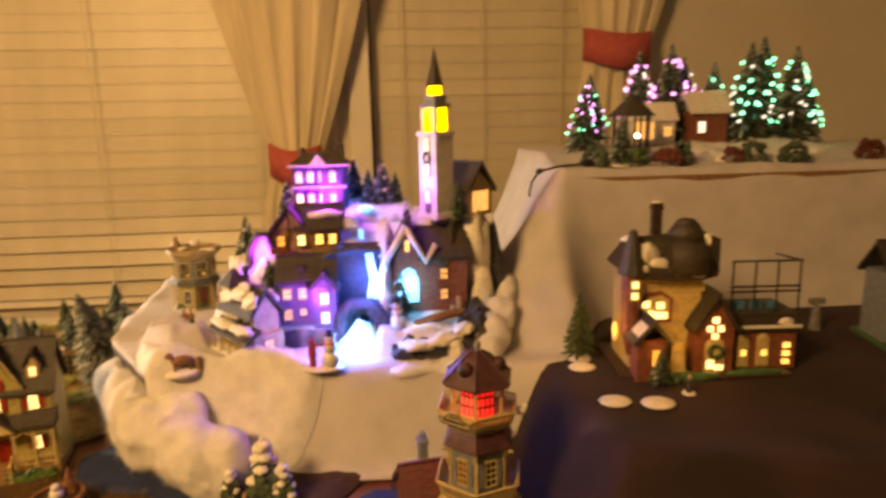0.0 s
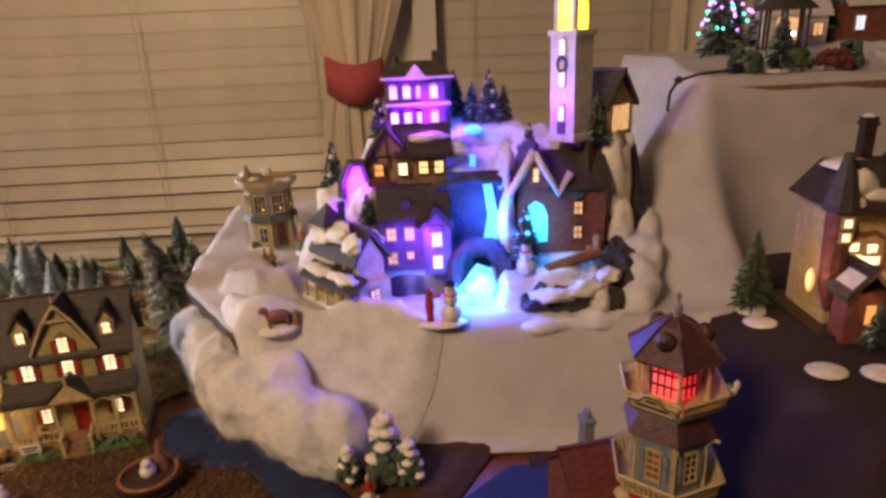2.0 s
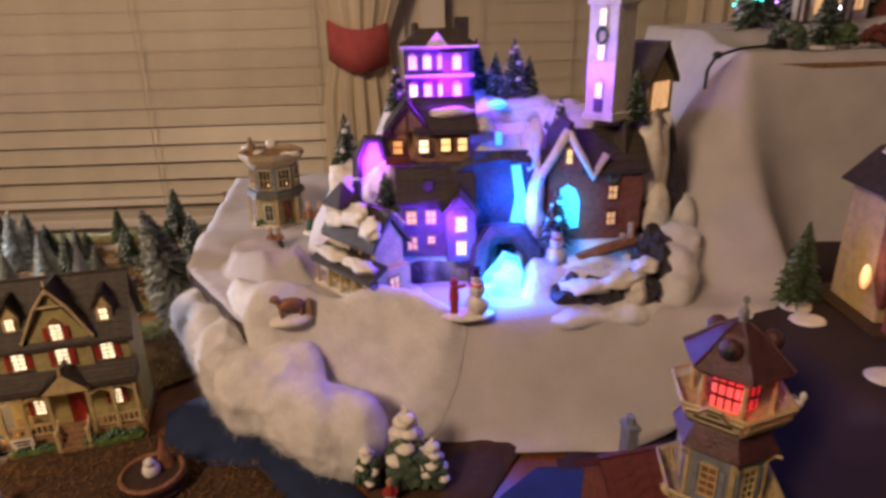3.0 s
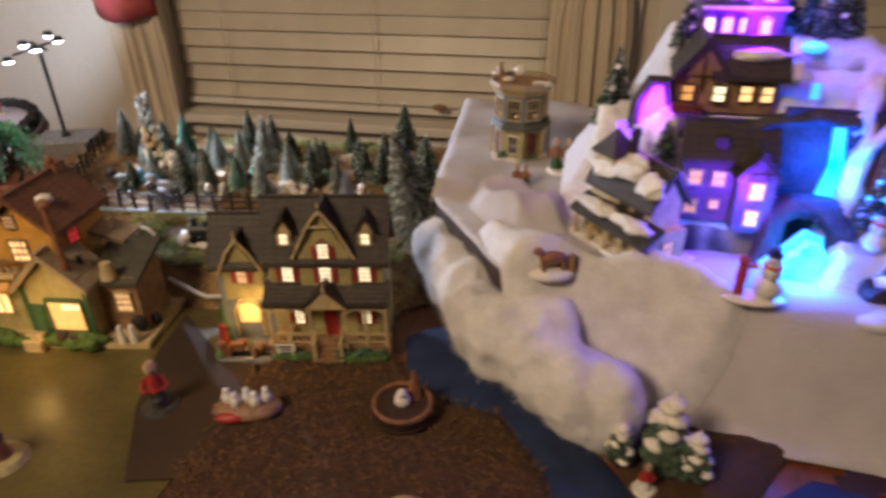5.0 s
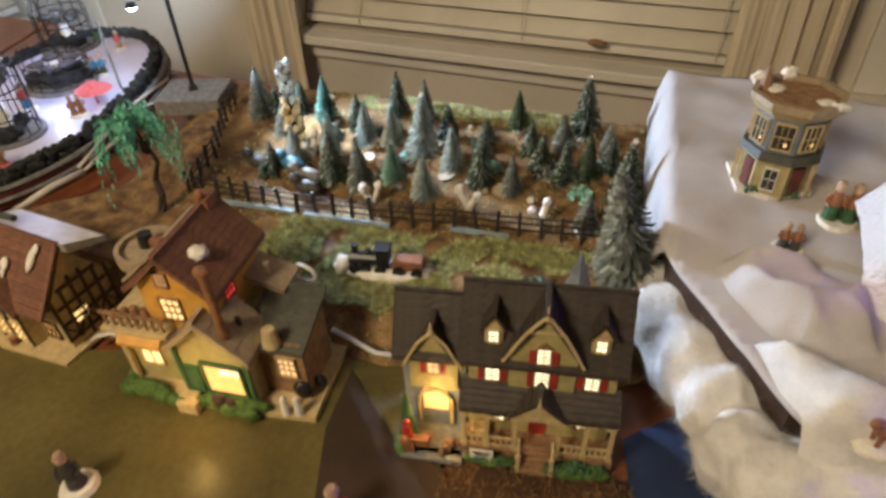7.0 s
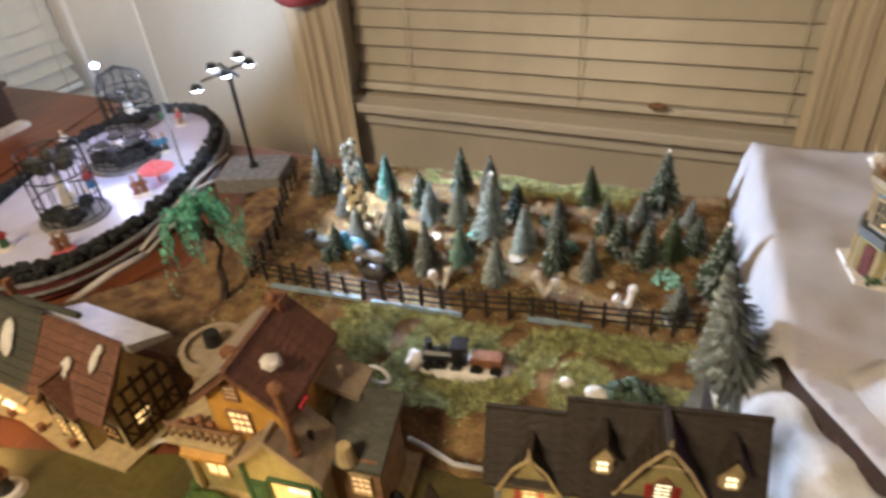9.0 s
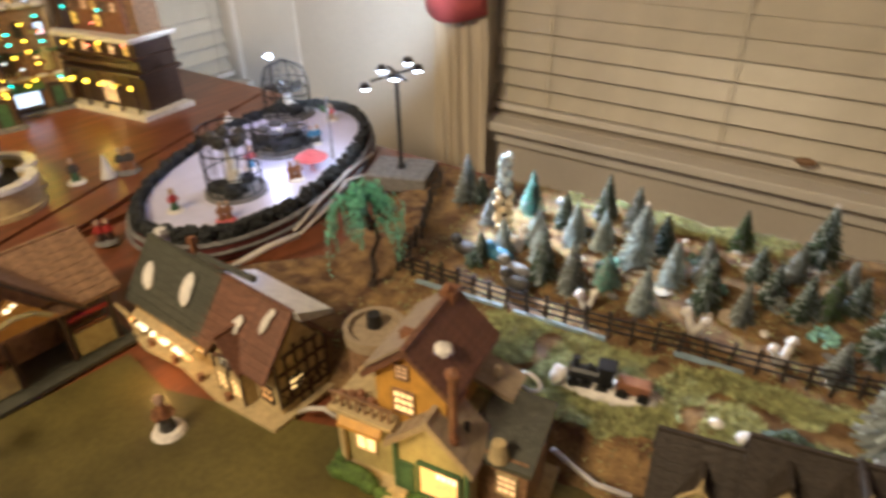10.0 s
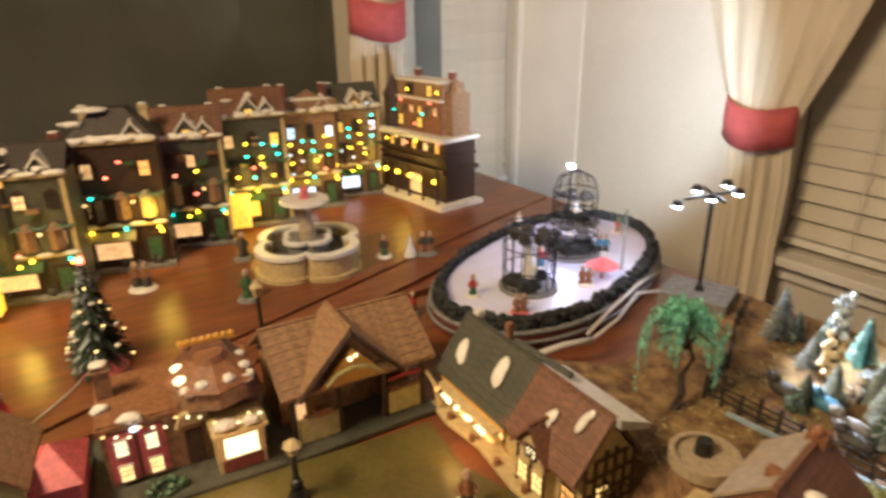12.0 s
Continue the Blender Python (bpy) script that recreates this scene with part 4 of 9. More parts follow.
r2 = gable(h, T(0.066, 0.043, 0.061), 0.110, 0.086, 0.054, M_BROWNROOF, 0.005, rows=8)
for x in (0.121, -0.125):
    P(h, "side_gable", M_CREAM, ("p", [(0.006, 0.06), (0.080, 0.06), (0.043, 0.112)], "x", x, x + 0.004))
for k in range(6):
    P(h, "timber", M_TIMBER, ("b", 0.1262, 0.010 + k * 0.0132, 0.045, 0.002, 0.003, 0.085 - abs(k - 2.5) * 0.013))
for k in range(4):
    P(h, "timber", M_TIMBER, ("b", 0.1264, 0.043, 0.016 + k * 0.020, 0.002, 0.070 - 0.013 * max(0, k - 1.2), 0.003))
for k in range(5):
    P(h, "timber", M_TIMBER, ("b", 0.1262, 0.016 + k * 0.0135, 0.026, 0.0016, 0.002, 0.026, 34 * (-1) ** k, 0, 0))
for x, l, z in ((-0.100, 0.013, 0.5), (-0.028, 0.016, 0.62)):
    P(r, "snow_patch", M_SNOW, ("s", 0, 0, 0, l * 0.62, l * 1.2, 0.0025), ("s", 0.004, -0.010, 0, l * 0.45, l * 0.7, 0.0022), m=pose(x, -0.006 + 0.043 * z, 0.061 + 0.056 * z + 0.002, 52, 0, 16 if x < -0.05 else 0), smooth=True)
for x, l, z in ((0.062, 0.013, 0.42), (0.100, 0.010, 0.76)):
    P(r2, "snow_patch", M_SNOW, ("s", 0, 0, 0, l * 0.55, l * 1.3, 0.0025), ("s", 0.003, 0.012, 0, l * 0.45, l * 0.6, 0.0022), m=pose(x, -0.006 + 0.043 * z, 0.061 + 0.054 * z + 0.002, 51, 0, -8), smooth=True)
P(h, "white_roof_slab", M_WHITE, ("p", [(0.043, 0.1205), (0.088, 0.100), (0.088, 0.094), (0.046, 0.108)], "x", 0.006, 0.132), label="white snowy slab over the rear slope")
chimney(h, -0.118, 0.052, 0.10, 0.026, M_WHITE, 0.010, False)
chimney(h, -0.062, 0.058, 0.105, 0.026, M_COPPER, 0.007, False)
P(h, "ridge_pipe", M_GREENROOF, ("t", [(-0.04, 0.050, 0.122), (0.05, 0.056, 0.121)], 0.004))
P(h, "fascia", M_YELLOW, ("b", -0.058, 0.0005, 0.050, 0.136, 0.004, 0.014), bevel=0.001)
P(h, "fascia_lettering", M_TIMBER, *[("b", -0.075 + 0.009 * k, -0.0018, 0.050, 0.006, 0.0006, 0.004) for k in range(5)])
for k in range(5):
    win(h, T(-0.108 + k * 0.024, 0.0094, 0.020), 0.017, 0.017, G_WARM if k % 3 else G_WHITE, M_CREAM, 2, 2)
P(h, "awning", M_CREAM, ("p", [(-0.010, 0.038), (0.008, 0.044), (0.008, 0.041), (-0.010, 0.035)], "x", -0.122, 0.0))
d = block(h, T(0.062, -0.004, 0.005), 0.046, 0.03, 0.052, M_CREAM, "bay_wall", 0.026, "y")
gable(h, T(0.062, 0.016, 0.057, 90), 0.046, 0.050, 0.030, M_BROWNROOF, 0.004, rows=5)
for x in (0.050, 0.074):
    win(h, T(x, -0.0046, 0.014), 0.015, 0.022, G_WARM, M_CREAM, 2, 3)
win(h, T(0.062, -0.0046, 0.050), 0.014, 0.012, G_WHITE, M_TIMBER, 3, 2)
for x in (0.040, 0.062, 0.084):
    P(h, "timber", M_TIMBER, ("b", x, -0.0052, 0.030, 0.0022, 0.002, 0.048))
win(h, T(0.105, 0.0094, 0.016), 0.018, 0.020, G_AMBER, M_TIMBER, 3, 2)
win(h, T(0.1262, 0.032, 0.030, 90), 0.016, 0.014, G_WARM, M_TIMBER, 2, 2)
# glare of the windows under the eaves, added as glowing lumps
for k in range(9):
    P(h, "eave_lamp", G_WHITE if k % 4 else G_AMBER, ("l", -0.116 + 0.0145 * k + 0.004 * math.sin(k * 2.3), -0.013, 0.034, 0.0035 + 0.003 * (k % 3), 0.003, 0.0034, 0.4, k, 2), smooth=True)
P(h, "barrels", M_COPPER, *[("c", -0.09 + 0.05 * k, -0.010, 0.004, 0.004, 0.004, 0.009, 10) for k in range(4)])

# open market hut
h = thing("market_hut", "tan ceramic market hut with an open front and shingled roof", "village house", -1.225, 0.600, 0.001, 86, "ceramic houses")
P(h, "base", M_GREENROOF, ("p", [(-0.100, -0.020), (0.095, -0.016), (0.098, 0.135), (-0.098, 0.135)], "z", 0, 0.005))
block(h, T(0, 0.050, 0.005), 0.176, 0.080, 0.070, M_TAN)
gable(h, T(0, 0.070, 0.078), 0.186, 0.140, 0.050, M_TAN, 0.006, rows=8)
block(h, T(-0.012, 0.006, 0.072), 0.104, 0.05, 0.004, M_TAN, "front_gable", 0.060, "y")
gable(h, T(-0.012, 0.034, 0.076, 90), 0.066, 0.124, 0.066, M_TAN, 0.008, rows=8)
P(h, "gable_panel", M_YELLOW, ("p", [(-0.052, 0.078), (0.028, 0.078), (-0.012, 0.122)], "y", -0.0075, -0.005))
P(h, "gable_sign", M_OLIVE, ("t", [(-0.046, -0.009, 0.082), (-0.030, -0.009, 0.094), (-0.012, -0.009, 0.098), (0.006, -0.009, 0.094), (0.022, -0.009, 0.082)], 0.003))
P(h, "bargeboard", M_TIMBER, ("t", [(-0.078, -0.008, 0.070), (-0.012, -0.008, 0.142), (0.054, -0.008, 0.070)], 0.0024))
P(h, "gable_lamp", G_WHITE, ("b", -0.015, -0.009, 0.109, 0.005, 0.003, 0.004), ("b", -0.008, -0.009, 0.112, 0.004, 0.003, 0.003))
for x in (-0.084, -0.028, 0.030, 0.084):
    P(h, "post", M_TIMBER, ("b", x, 0.004, 0.040, 0.005, 0.005, 0.072))
P(h, "beam", M_TIMBER, ("b", 0, 0.004, 0.075, 0.180, 0.006, 0.006))
for x, w in ((-0.052, 0.050), (0.058, 0.044)):
    P(h, "counter", M_OLIVE, ("b", x, 0.010, 0.022, w, 0.016, 0.032), bevel=0.001)
P(h, "goods", M_COPPER, *[("s", 0.040 + 0.007 * k, 0.006, 0.041, 0.004, 0.004, 0.003) for k in range(6)], *[("s", -0.07 + 0.008 * k, 0.008, 0.041, 0.004, 0.004, 0.003) for k in range(5)])
P(h, "yellow_panel", G_DIM, ("b", -0.074, 0.008, 0.055, 0.010, 0.004, 0.032))
P(h, "red_hose", M_RED, ("t", [(0.036, 0.002, 0.058), (0.056, -0.001, 0.062), (0.080, 0.002, 0.058)], 0.0035))
P(h, "orange_crate", M_COPPER, ("b", -0.050, 0.002, 0.045, 0.020, 0.012, 0.010), bevel=0.001)
P(h, "pipe", M_CREAM, ("t", [(0.088, 0.0, 0.055), (0.094, -0.012, 0.040), (0.096, -0.018, 0.012)], 0.003))

# bay-windowed inn and its pink neighbour
h = thing("inn_house", "ornate tan ceramic inn with bay window, snow and gilded cornice", "village house", -1.245, 0.405, 0.001, 84, "ceramic houses")
P(h, "base", M_GREENROOF, ("p", [(-0.105, -0.02), (0.095, -0.022), (0.098, 0.13), (-0.10, 0.13)], "z", 0, 0.006))
block(h, T(0, 0.030, 0.006), 0.168, 0.10, 0.074, M_TAN)
P(h, "cornice", M_COPPER, ("b", 0, 0.030, 0.080, 0.176, 0.01, 0.006), ("b", 0, 0.08, 0.083, 0.172, 0.104, 0.005), bevel=0.001)
hip(h, T(0.038, 0.070, 0.085), 0.088, 0.088, 0.050, M_BROWNROOF, top=0.35)
P(h, "roof_turret", M_TAN, ("c", 0.036, 0.046, 0.084, 0.046, 0.042, 0.024, 8))
P(h, "turret_roof", M_COPPER, ("c", 0.036, 0.046, 0.107, 0.050, 0.020, 0.018, 8), ("c", 0.036, 0.046, 0.125, 0.020, 0.016, 0.008, 8))
for k in range(8):
    a = (k + 0.5) * math.tau / 8
    P(h, "turret_window", G_WHITE if k in (5, 6) else M_SNOW, ("l", 0.036 + 0.036 * math.sin(a), 0.046 + 0.036 * math.cos(a), 0.113, 0.008, 0.007, 0.005, 0.25, k, 2), smooth=True)
P(h, "gilded_rail", M_YELLOW, *[("s", 0.010 + 0.008 * k, 0.070, 0.138, 0.004, 0.004, 0.004, 1) for k in range(8)], ("b", 0.038, 0.070, 0.136, 0.060, 0.008, 0.004))
P(h, "dormer", M_CREAM, ("c", 0.022, 0.030, 0.084, 0.016, 0.014, 0.022, 8), ("c", 0.058, 0.034, 0.084, 0.014, 0.012, 0.020, 8))
for x, y in ((0.010, 0.020), (0.030, 0.018), (0.066, 0.022), (0.044, 0.06)):
    P(h, "snow_mound", M_SNOW, ("l", x, y, 0.106, 0.012, 0.010, 0.006, 0.4, x * 90), smooth=True)
win(h, T(0.022, 0.0135, 0.086), 0.014, 0.012, G_WHITE, M_WHITE, 2, 1)
chimney(h, -0.074, 0.09, 0.083, 0.040, M_TAN, 0.016)
block(h, T(0.050, -0.006, 0.006), 0.052, 0.04, 0.054, M_CREAM, "bay_wall")
P(h, "bay_roof", M_CREAM, ("b", 0.050, 0.006, 0.062, 0.060, 0.046, 0.005), ("b", 0.050, 0.006, 0.066, 0.052, 0.038, 0.004), bevel=0.001)
win(h, T(0.050, -0.0068, 0.026), 0.036, 0.026, G_WHITE, M_WHITE, 2, 1)
P(h, "bay_panel", M_MAROON, ("b", 0.050, -0.0070, 0.015, 0.044, 0.003, 0.014))
P(h, "arch_pediment", M_CREAM, ("t", [(-0.010, 0.026, 0.060), (-0.004, 0.024, 0.076), (0.012, 0.022, 0.082), (0.026, 0.024, 0.076)], 0.0035), ("b", 0.008, 0.028, 0.066, 0.030, 0.004, 0.012))
for x in (-0.066, -0.036):
    P(h, "pink_front", M_PINK, ("b", x, 0.0285, 0.042, 0.026, 0.003, 0.060))
    win(h, T(x, 0.0262, 0.046), 0.011, 0.018, G_WHITE, M_WHITE, 2, 4)
    win(h, T(x, 0.0262, 0.014), 0.012, 0.018, G_WARM, M_WHITE, 2, 3)
for x, y, z, r in ((0.036, -0.010, 0.071, 0.012), (0.062, -0.012, 0.070, 0.009), (-0.052, 0.028, 0.087, 0.012), (-0.080, 0.060, 0.087, 0.010)):
    P(h, "snow_drift", M_SNOW, ("l", x, y, z, r, r * 0.7, 0.005, 0.4, x * 90), smooth=True)
for k in range(14):
    P(h, "string_light", G_WHITE if k % 3 else G_WARM, ("s", -0.080 + 0.0118 * k, 0.020 - (0.030 if 0.02 < -0.080 + 0.0118 * k < 0.078 else 0), 0.078 - 0.004 * (k % 3), 0.0022, 0.0022, 0.0018, 1))
P(h, "star_lamp", G_COOL, ("s", -0.050, 0.020, 0.078, 0.006, 0.004, 0.004, 1))
P(h, "door", M_TIMBER, ("b", 0.006, 0.0285, 0.030, 0.018, 0.003, 0.042))
bush(h, -0.03, 0.0, 0.006, 0.02, 0.012, 0.012, M_GREENP, 40)

h = thing("gable_house", "olive ceramic house with a red roof and lit gable window", "village house", -1.245, 0.215, 0.001, 80, "ceramic houses")
P(h, "base", M_GREENROOF, ("b", 0, 0.055, 0.003, 0.17, 0.14, 0.006), bevel=0.002)
block(h, T(-0.02, 0.020, 0.006), 0.11, 0.09, 0.060, M_OLIVE, peak=0.05, along="y")
gable(h, T(-0.02, 0.065, 0.066, 90), 0.094, 0.112, 0.052, M_TAN, 0.006, rows=7)
block(h, T(0.054, 0.030, 0.006), 0.050, 0.07, 0.040, M_PINK)
hip(h, T(0.054, 0.065, 0.046), 0.060, 0.080, 0.030, M_PINK)
win(h, T(-0.02, 0.0192, 0.076), 0.014, 0.014, G_WHITE, M_CREAM, 2, 2)
win(h, T(-0.045, 0.0192, 0.028), 0.020, 0.022, G_WHITE, M_CREAM, 2, 2)
win(h, T(0.008, 0.0192, 0.028), 0.014, 0.022, G_WARM, M_CREAM, 2, 2)


# ---- main street on the side table ----
def row_house(label, x, y, rz, w, d, hh, wall, roof, style, lit, floors=3, cols=3, z=0.004):
    """A tall narrow shop of the main street, front at y = 0 facing -y."""
    h = thing("row_shop", label, "village house", x, y, z, rz, "main street shops")
    P(h, "base", M_GREY, ("b", 0, d / 2 - 0.008, 0.004, w + 0.01, d + 0.03, 0.008), bevel=0.001)
    block(h, T(0, 0, 0.008), w, d, hh, wall)
    P(h, "cornice", M_CREAM, ("b", 0, -0.001, hh + 0.006, w + 0.006, 0.010, 0.006), ("b", 0, -0.001, hh * 0.36, w + 0.004, 0.008, 0.005), bevel=0.001)
    fh = (hh - 0.012) / floors
    for f in range(1, floors):
        for c in range(cols):
            g = lit[(f * cols + c + f) % len(lit)]
            win(h, T(-w / 2 + w * (c + 0.5) / cols, -0.0008, 0.014 + f * fh + 0.016), w / cols * 0.36, fh * 0.36, g, M_TIMBER, 2, 2, arch=(f == floors - 1))
    P(h, "shop_front", M_TIMBER, ("b", -w * 0.2, -0.003, 0.008 + fh * 0.42, w * 0.5, 0.006, fh * 0.84), ("b", w * 0.3, -0.002, 0.008 + fh * 0.4, w * 0.26, 0.004, fh * 0.8))
    P(h, "shop_window", lit[0], ("b", -w * 0.2, -0.0066, 0.010 + fh * 0.42, w * 0.4, 0.002, fh * 0.5), label="lit shop window")
    P(h, "door", M_GREENP, ("b", w * 0.3, -0.0048, 0.008 + fh * 0.34, w * 0.16, 0.002, fh * 0.66))
    P(h, "awning", M_OLIVE if style % 2 else M_GREENP, ("p", [(-0.022, fh * 0.80), (-0.003, fh * 0.98), (-0.003, fh * 1.02), (-0.022, fh * 0.85)], "x", -w * 0.46, w * 0.1))
    if style == 0:
        gable(h, T(0, d / 2, hh + 0.008), w, d, 0.05, roof, 0.006, rows=6, snow=2)
        dm = block(h, T(0, 0.0, hh + 0.006), 0.034, 0.04, 0.018, wall, "dormer", 0.02, "y")
        gable(dm, T(0, 0.018, hh + 0.024, 90), 0.04, 0.036, 0.022, M_SNOW, 0.004, 0.004, 3)
        win(dm, T(0, -0.0008, hh + 0.010), 0.014, 0.014, G_YEL, M_CREAM, 2, 2)
    elif style == 1:
        hip(h, T(0, d / 2, hh + 0.008), w + 0.012, d + 0.012, 0.055, roof, top=0.35)
        P(h, "roof_snow", M_SNOW, ("s", 0, -0.002, hh + 0.014, w * 0.5, 0.008, 0.006), ("s", -w * 0.2, d * 0.3, hh + 0.062, w * 0.22, d * 0.2, 0.006), smooth=True)
    elif style == 2:
        P(h, "turret", wall, ("c", -w * 0.28, 0.006, 0.06, 0.026, 0.026, hh - 0.03, 12))
        P(h, "turret_roof", roof, ("c", -w * 0.28, 0.006, hh + 0.03, 0.034, 0.002, 0.05, 12))
        P(h, "turret_snow", M_SNOW, ("c", -w * 0.28, 0.006, hh + 0.028, 0.036, 0.025, 0.012, 12))
        P(h, "turret_glow", G_AMBER, ("c", -w * 0.28, 0.006, hh - 0.008, 0.0265, 0.0265, 0.016, 12))
        gable(h, T(w * 0.1, d / 2, hh + 0.008), w * 0.8, d, 0.04, roof, 0.004, rows=5, snow=2)
    else:
        P(h, "parapet", wall, ("b", 0, 0.003, hh + 0.02, w, 0.008, 0.03), ("p", [(-w * 0.3, hh + 0.034), (w * 0.3, hh + 0.034), (0, hh + 0.06)], "y", 0.0, 0.008))
        P(h, "roof", roof, ("b", 0, d / 2, hh + 0.012, w - 0.002, d - 0.002, 0.008))
        P(h, "parapet_snow", M_SNOW, ("s", 0, 0.003, hh + 0.036, w * 0.48, 0.007, 0.005), smooth=True)
    for k in range(4):
        sx = -w * 0.42 + w * 0.28 * k
        P(h, "ledge_snow", M_SNOW, ("s", sx, -0.004, hh + 0.011, w * 0.13, 0.009, random.uniform(0.004, 0.008)), ("s", sx, -0.006, hh * 0.36 + 0.004, w * 0.10, 0.006, 0.004), smooth=True)
        P(h, "garland", M_GREENP, ("t", [(sx - w * 0.1, -0.006, hh * 0.62), (sx, -0.008, hh * 0.60), (sx + w * 0.1, -0.006, hh * 0.62)], 0.0032, 6))
        P(h, "window_lamp", G_YELL if k % 2 else G_WARM, ("s", sx, -0.010, hh * (0.30 if k % 2 else 0.56), 0.0045, 0.004, 0.0035, 1))
    for q in (-1, 1):
        P(h, "pilaster", M_TIMBER if style % 2 else M_CREAM, ("b", q * w * 0.48, -0.002, hh / 2, w * 0.05, 0.006, hh), bevel=0.001)
    dm = block(h, T(w * 0.26, 0.004, hh + 0.006), 0.026, 0.03, 0.014, wall, "dormer", 0.016, "y")
    gable(dm, T(w * 0.26, 0.018, hh + 0.020, 90), 0.03, 0.028, 0.018, M_SNOW, 0.004, 0.004, 2)
    win(dm, T(w * 0.26, 0.0034, hh + 0.010), 0.010, 0.010, lit[0] if lit[0] is not M_NIGHT else G_DIM, M_CREAM, 2, 2)
    for k in range(4):
        P(h, "roof_snow", M_SNOW, ("l", random.uniform(-0.42, 0.42) * w, random.uniform(0.0, 0.3) * d * (0.2 if k < 3 else 1), hh + (0.013 if k < 3 else 0.036) + random.uniform(0, 0.006), random.uniform(0.010, 0.020), random.uniform(0.006, 0.011), random.uniform(0.004, 0.006), 0.45, k + w * 90), smooth=True)
    for k in range(5):
        P(h, "shop_sign", random.choice((M_OLIVE, M_COPPER, M_GREENP, M_TAN)), ("b", random.uniform(-0.42, 0.42) * w, -0.009, hh * random.uniform(0.42, 0.9), random.uniform(0.010, 0.024), 0.004, random.uniform(0.005, 0.010)), bevel=0.0008)
    for k in range(3):
        P(h, "bay", random.choice((M_TIMBER, M_OLIVE, M_TAN)), ("c", -w * 0.3 + w * 0.3 * k, -0.001, hh * 0.42, 0.014, 0.013, hh * 0.17, 6), ("c", -w * 0.3 + w * 0.3 * k, -0.001, hh * 0.59, 0.017, 0.004, 0.012, 6))
    P(h, "goods", M_DIRTYW, *[("s", random.uniform(-0.45, 0.45) * w, -0.016, 0.012 + random.uniform(0, 0.008), random.uniform(0.005, 0.010), 0.006, random.uniform(0.006, 0.012), 1) for k in range(7)])
    for cx in (-w * 0.36, w * 0.36):
        chimney(h, cx, d * 0.75, hh + 0.01, 0.05, M_BRICK if style != 1 else M_CREAM, 0.016)
    for k in range(3):
        P(h, "lantern", G_YELL if (k + style) % 2 else G_TEAL, ("s", -w * 0.4 + w * 0.4 * k, -0.012, fh * (1.06 + 0.03 * (k % 2)), 0.0042, 0.0042, 0.0036, 1))
    return h


YW = [G_YEL, G_DIM, M_NIGHT, G_YEL, M_NIGHT, G_DIM]
DK = [G_DIM, M_NIGHT, M_NIGHT, G_DIM, M_NIGHT, G_YEL]
row_house("dark brown ceramic shop with dim yellow windows", -1.835, 0.135, 74, 0.15, 0.12, 0.190, M_TIMBER, M_GREENROOF, 2, [G_DIM, M_NIGHT, G_YEL, M_NIGHT], 3, 3)
row_house("dark green ceramic shop with snowy round turret", -1.89, 0.30, 74, 0.15, 0.12, 0.215, M_GREENROOF, M_DARKROOF, 2, DK, 3, 3)
row_house("brown ceramic shop with snowy roof and amber top lights", -1.945, 0.462, 73, 0.15, 0.12, 0.245, M_TIMBER, M_DARKROOF, 1, [G_DIM, M_NIGHT, G_AMBER, G_AMBER], 3, 3)
row_house("grey-brown ceramic shop with snowy gables", -1.998, 0.610, 73, 0.13, 0.12, 0.225, M_GREENROOF, M_BROWNROOF, 0, DK, 3, 3)
row_house("yellow-lit ceramic shop with red roof and tall chimneys", -2.055, 0.760, 76, 0.15, 0.12, 0.245, M_GREENROOF, M_BROWNROOF, 0, [G_YEL, M_NIGHT, M_NIGHT, G_DIM, M_NIGHT], 3, 3)
row_house("brick ceramic shop with bright cool windows", -2.10, 0.920, 76, 0.14, 0.12, 0.235, M_TAN, M_BROWNROOF, 3, [G_COOL, M_NIGHT, G_YEL, G_COOL, M_NIGHT], 3, 3)
row_house("slate-roofed ceramic shop with yellow windows", -2.14, 1.065, 78, 0.13, 0.12, 0.225, M_TAN, M_GREENROOF, 0, [G_COOL, G_YEL, M_NIGHT, G_YEL, M_NIGHT], 3, 3)
for k, (x, y) in enumerate(((-2.055, 0.705), (-1.86, 0.22))):
    P(tagged(thing("porch_canopy", "glowing yellow canopy of a shop entrance", "canopy", x + 0.03, y, 0.012, 76), ""), "canopy_box", G_YEL, ("b", 0, 0, 0.042, 0.045, 0.035, 0.075), bevel=0.004)

h = thing("corner_hotel", "tall lit ceramic hotel with snowy ledges and yellow lanterns", "village house", -2.01, 1.165, 0.004, 8, "main street shops")
P(h, "base", M_SNOW, ("p", [(-0.13, -0.03), (0.14, -0.035), (0.15, 0.10), (-0.13, 0.10)], "z", 0, 0.012))
block(h, T(0, 0, 0.010), 0.24, 0.10, 0.16, M_TIMBER)
P(h, "ledge", M_SNOW, ("b", 0, 0.040, 0.172, 0.27, 0.13, 0.012), ("s", -0.05, -0.02, 0.178, 0.07, 0.012, 0.006), bevel=0.004)
P(h, "belt", M_TIMBER, ("b", 0, 0.042, 0.095, 0.264, 0.126, 0.010), ("b", 0, 0.042, 0.130, 0.254, 0.116, 0.006), bevel=0.002)
block(h, T(-0.005, 0.008, 0.176), 0.20, 0.085, 0.085, M_COPPER, "upper_wall")
P(h, "mansard", M_TAN, ("p", [(0.004, 0.258), (0.100, 0.258), (0.085, 0.300), (0.020, 0.300)], "x", -0.10, 0.094))
P(h, "roof_snow", M_SNOW, ("b", -0.005, 0.050, 0.303, 0.18, 0.066, 0.007), ("b", 0.0, 0.008, 0.262, 0.20, 0.012, 0.006), bevel=0.002)
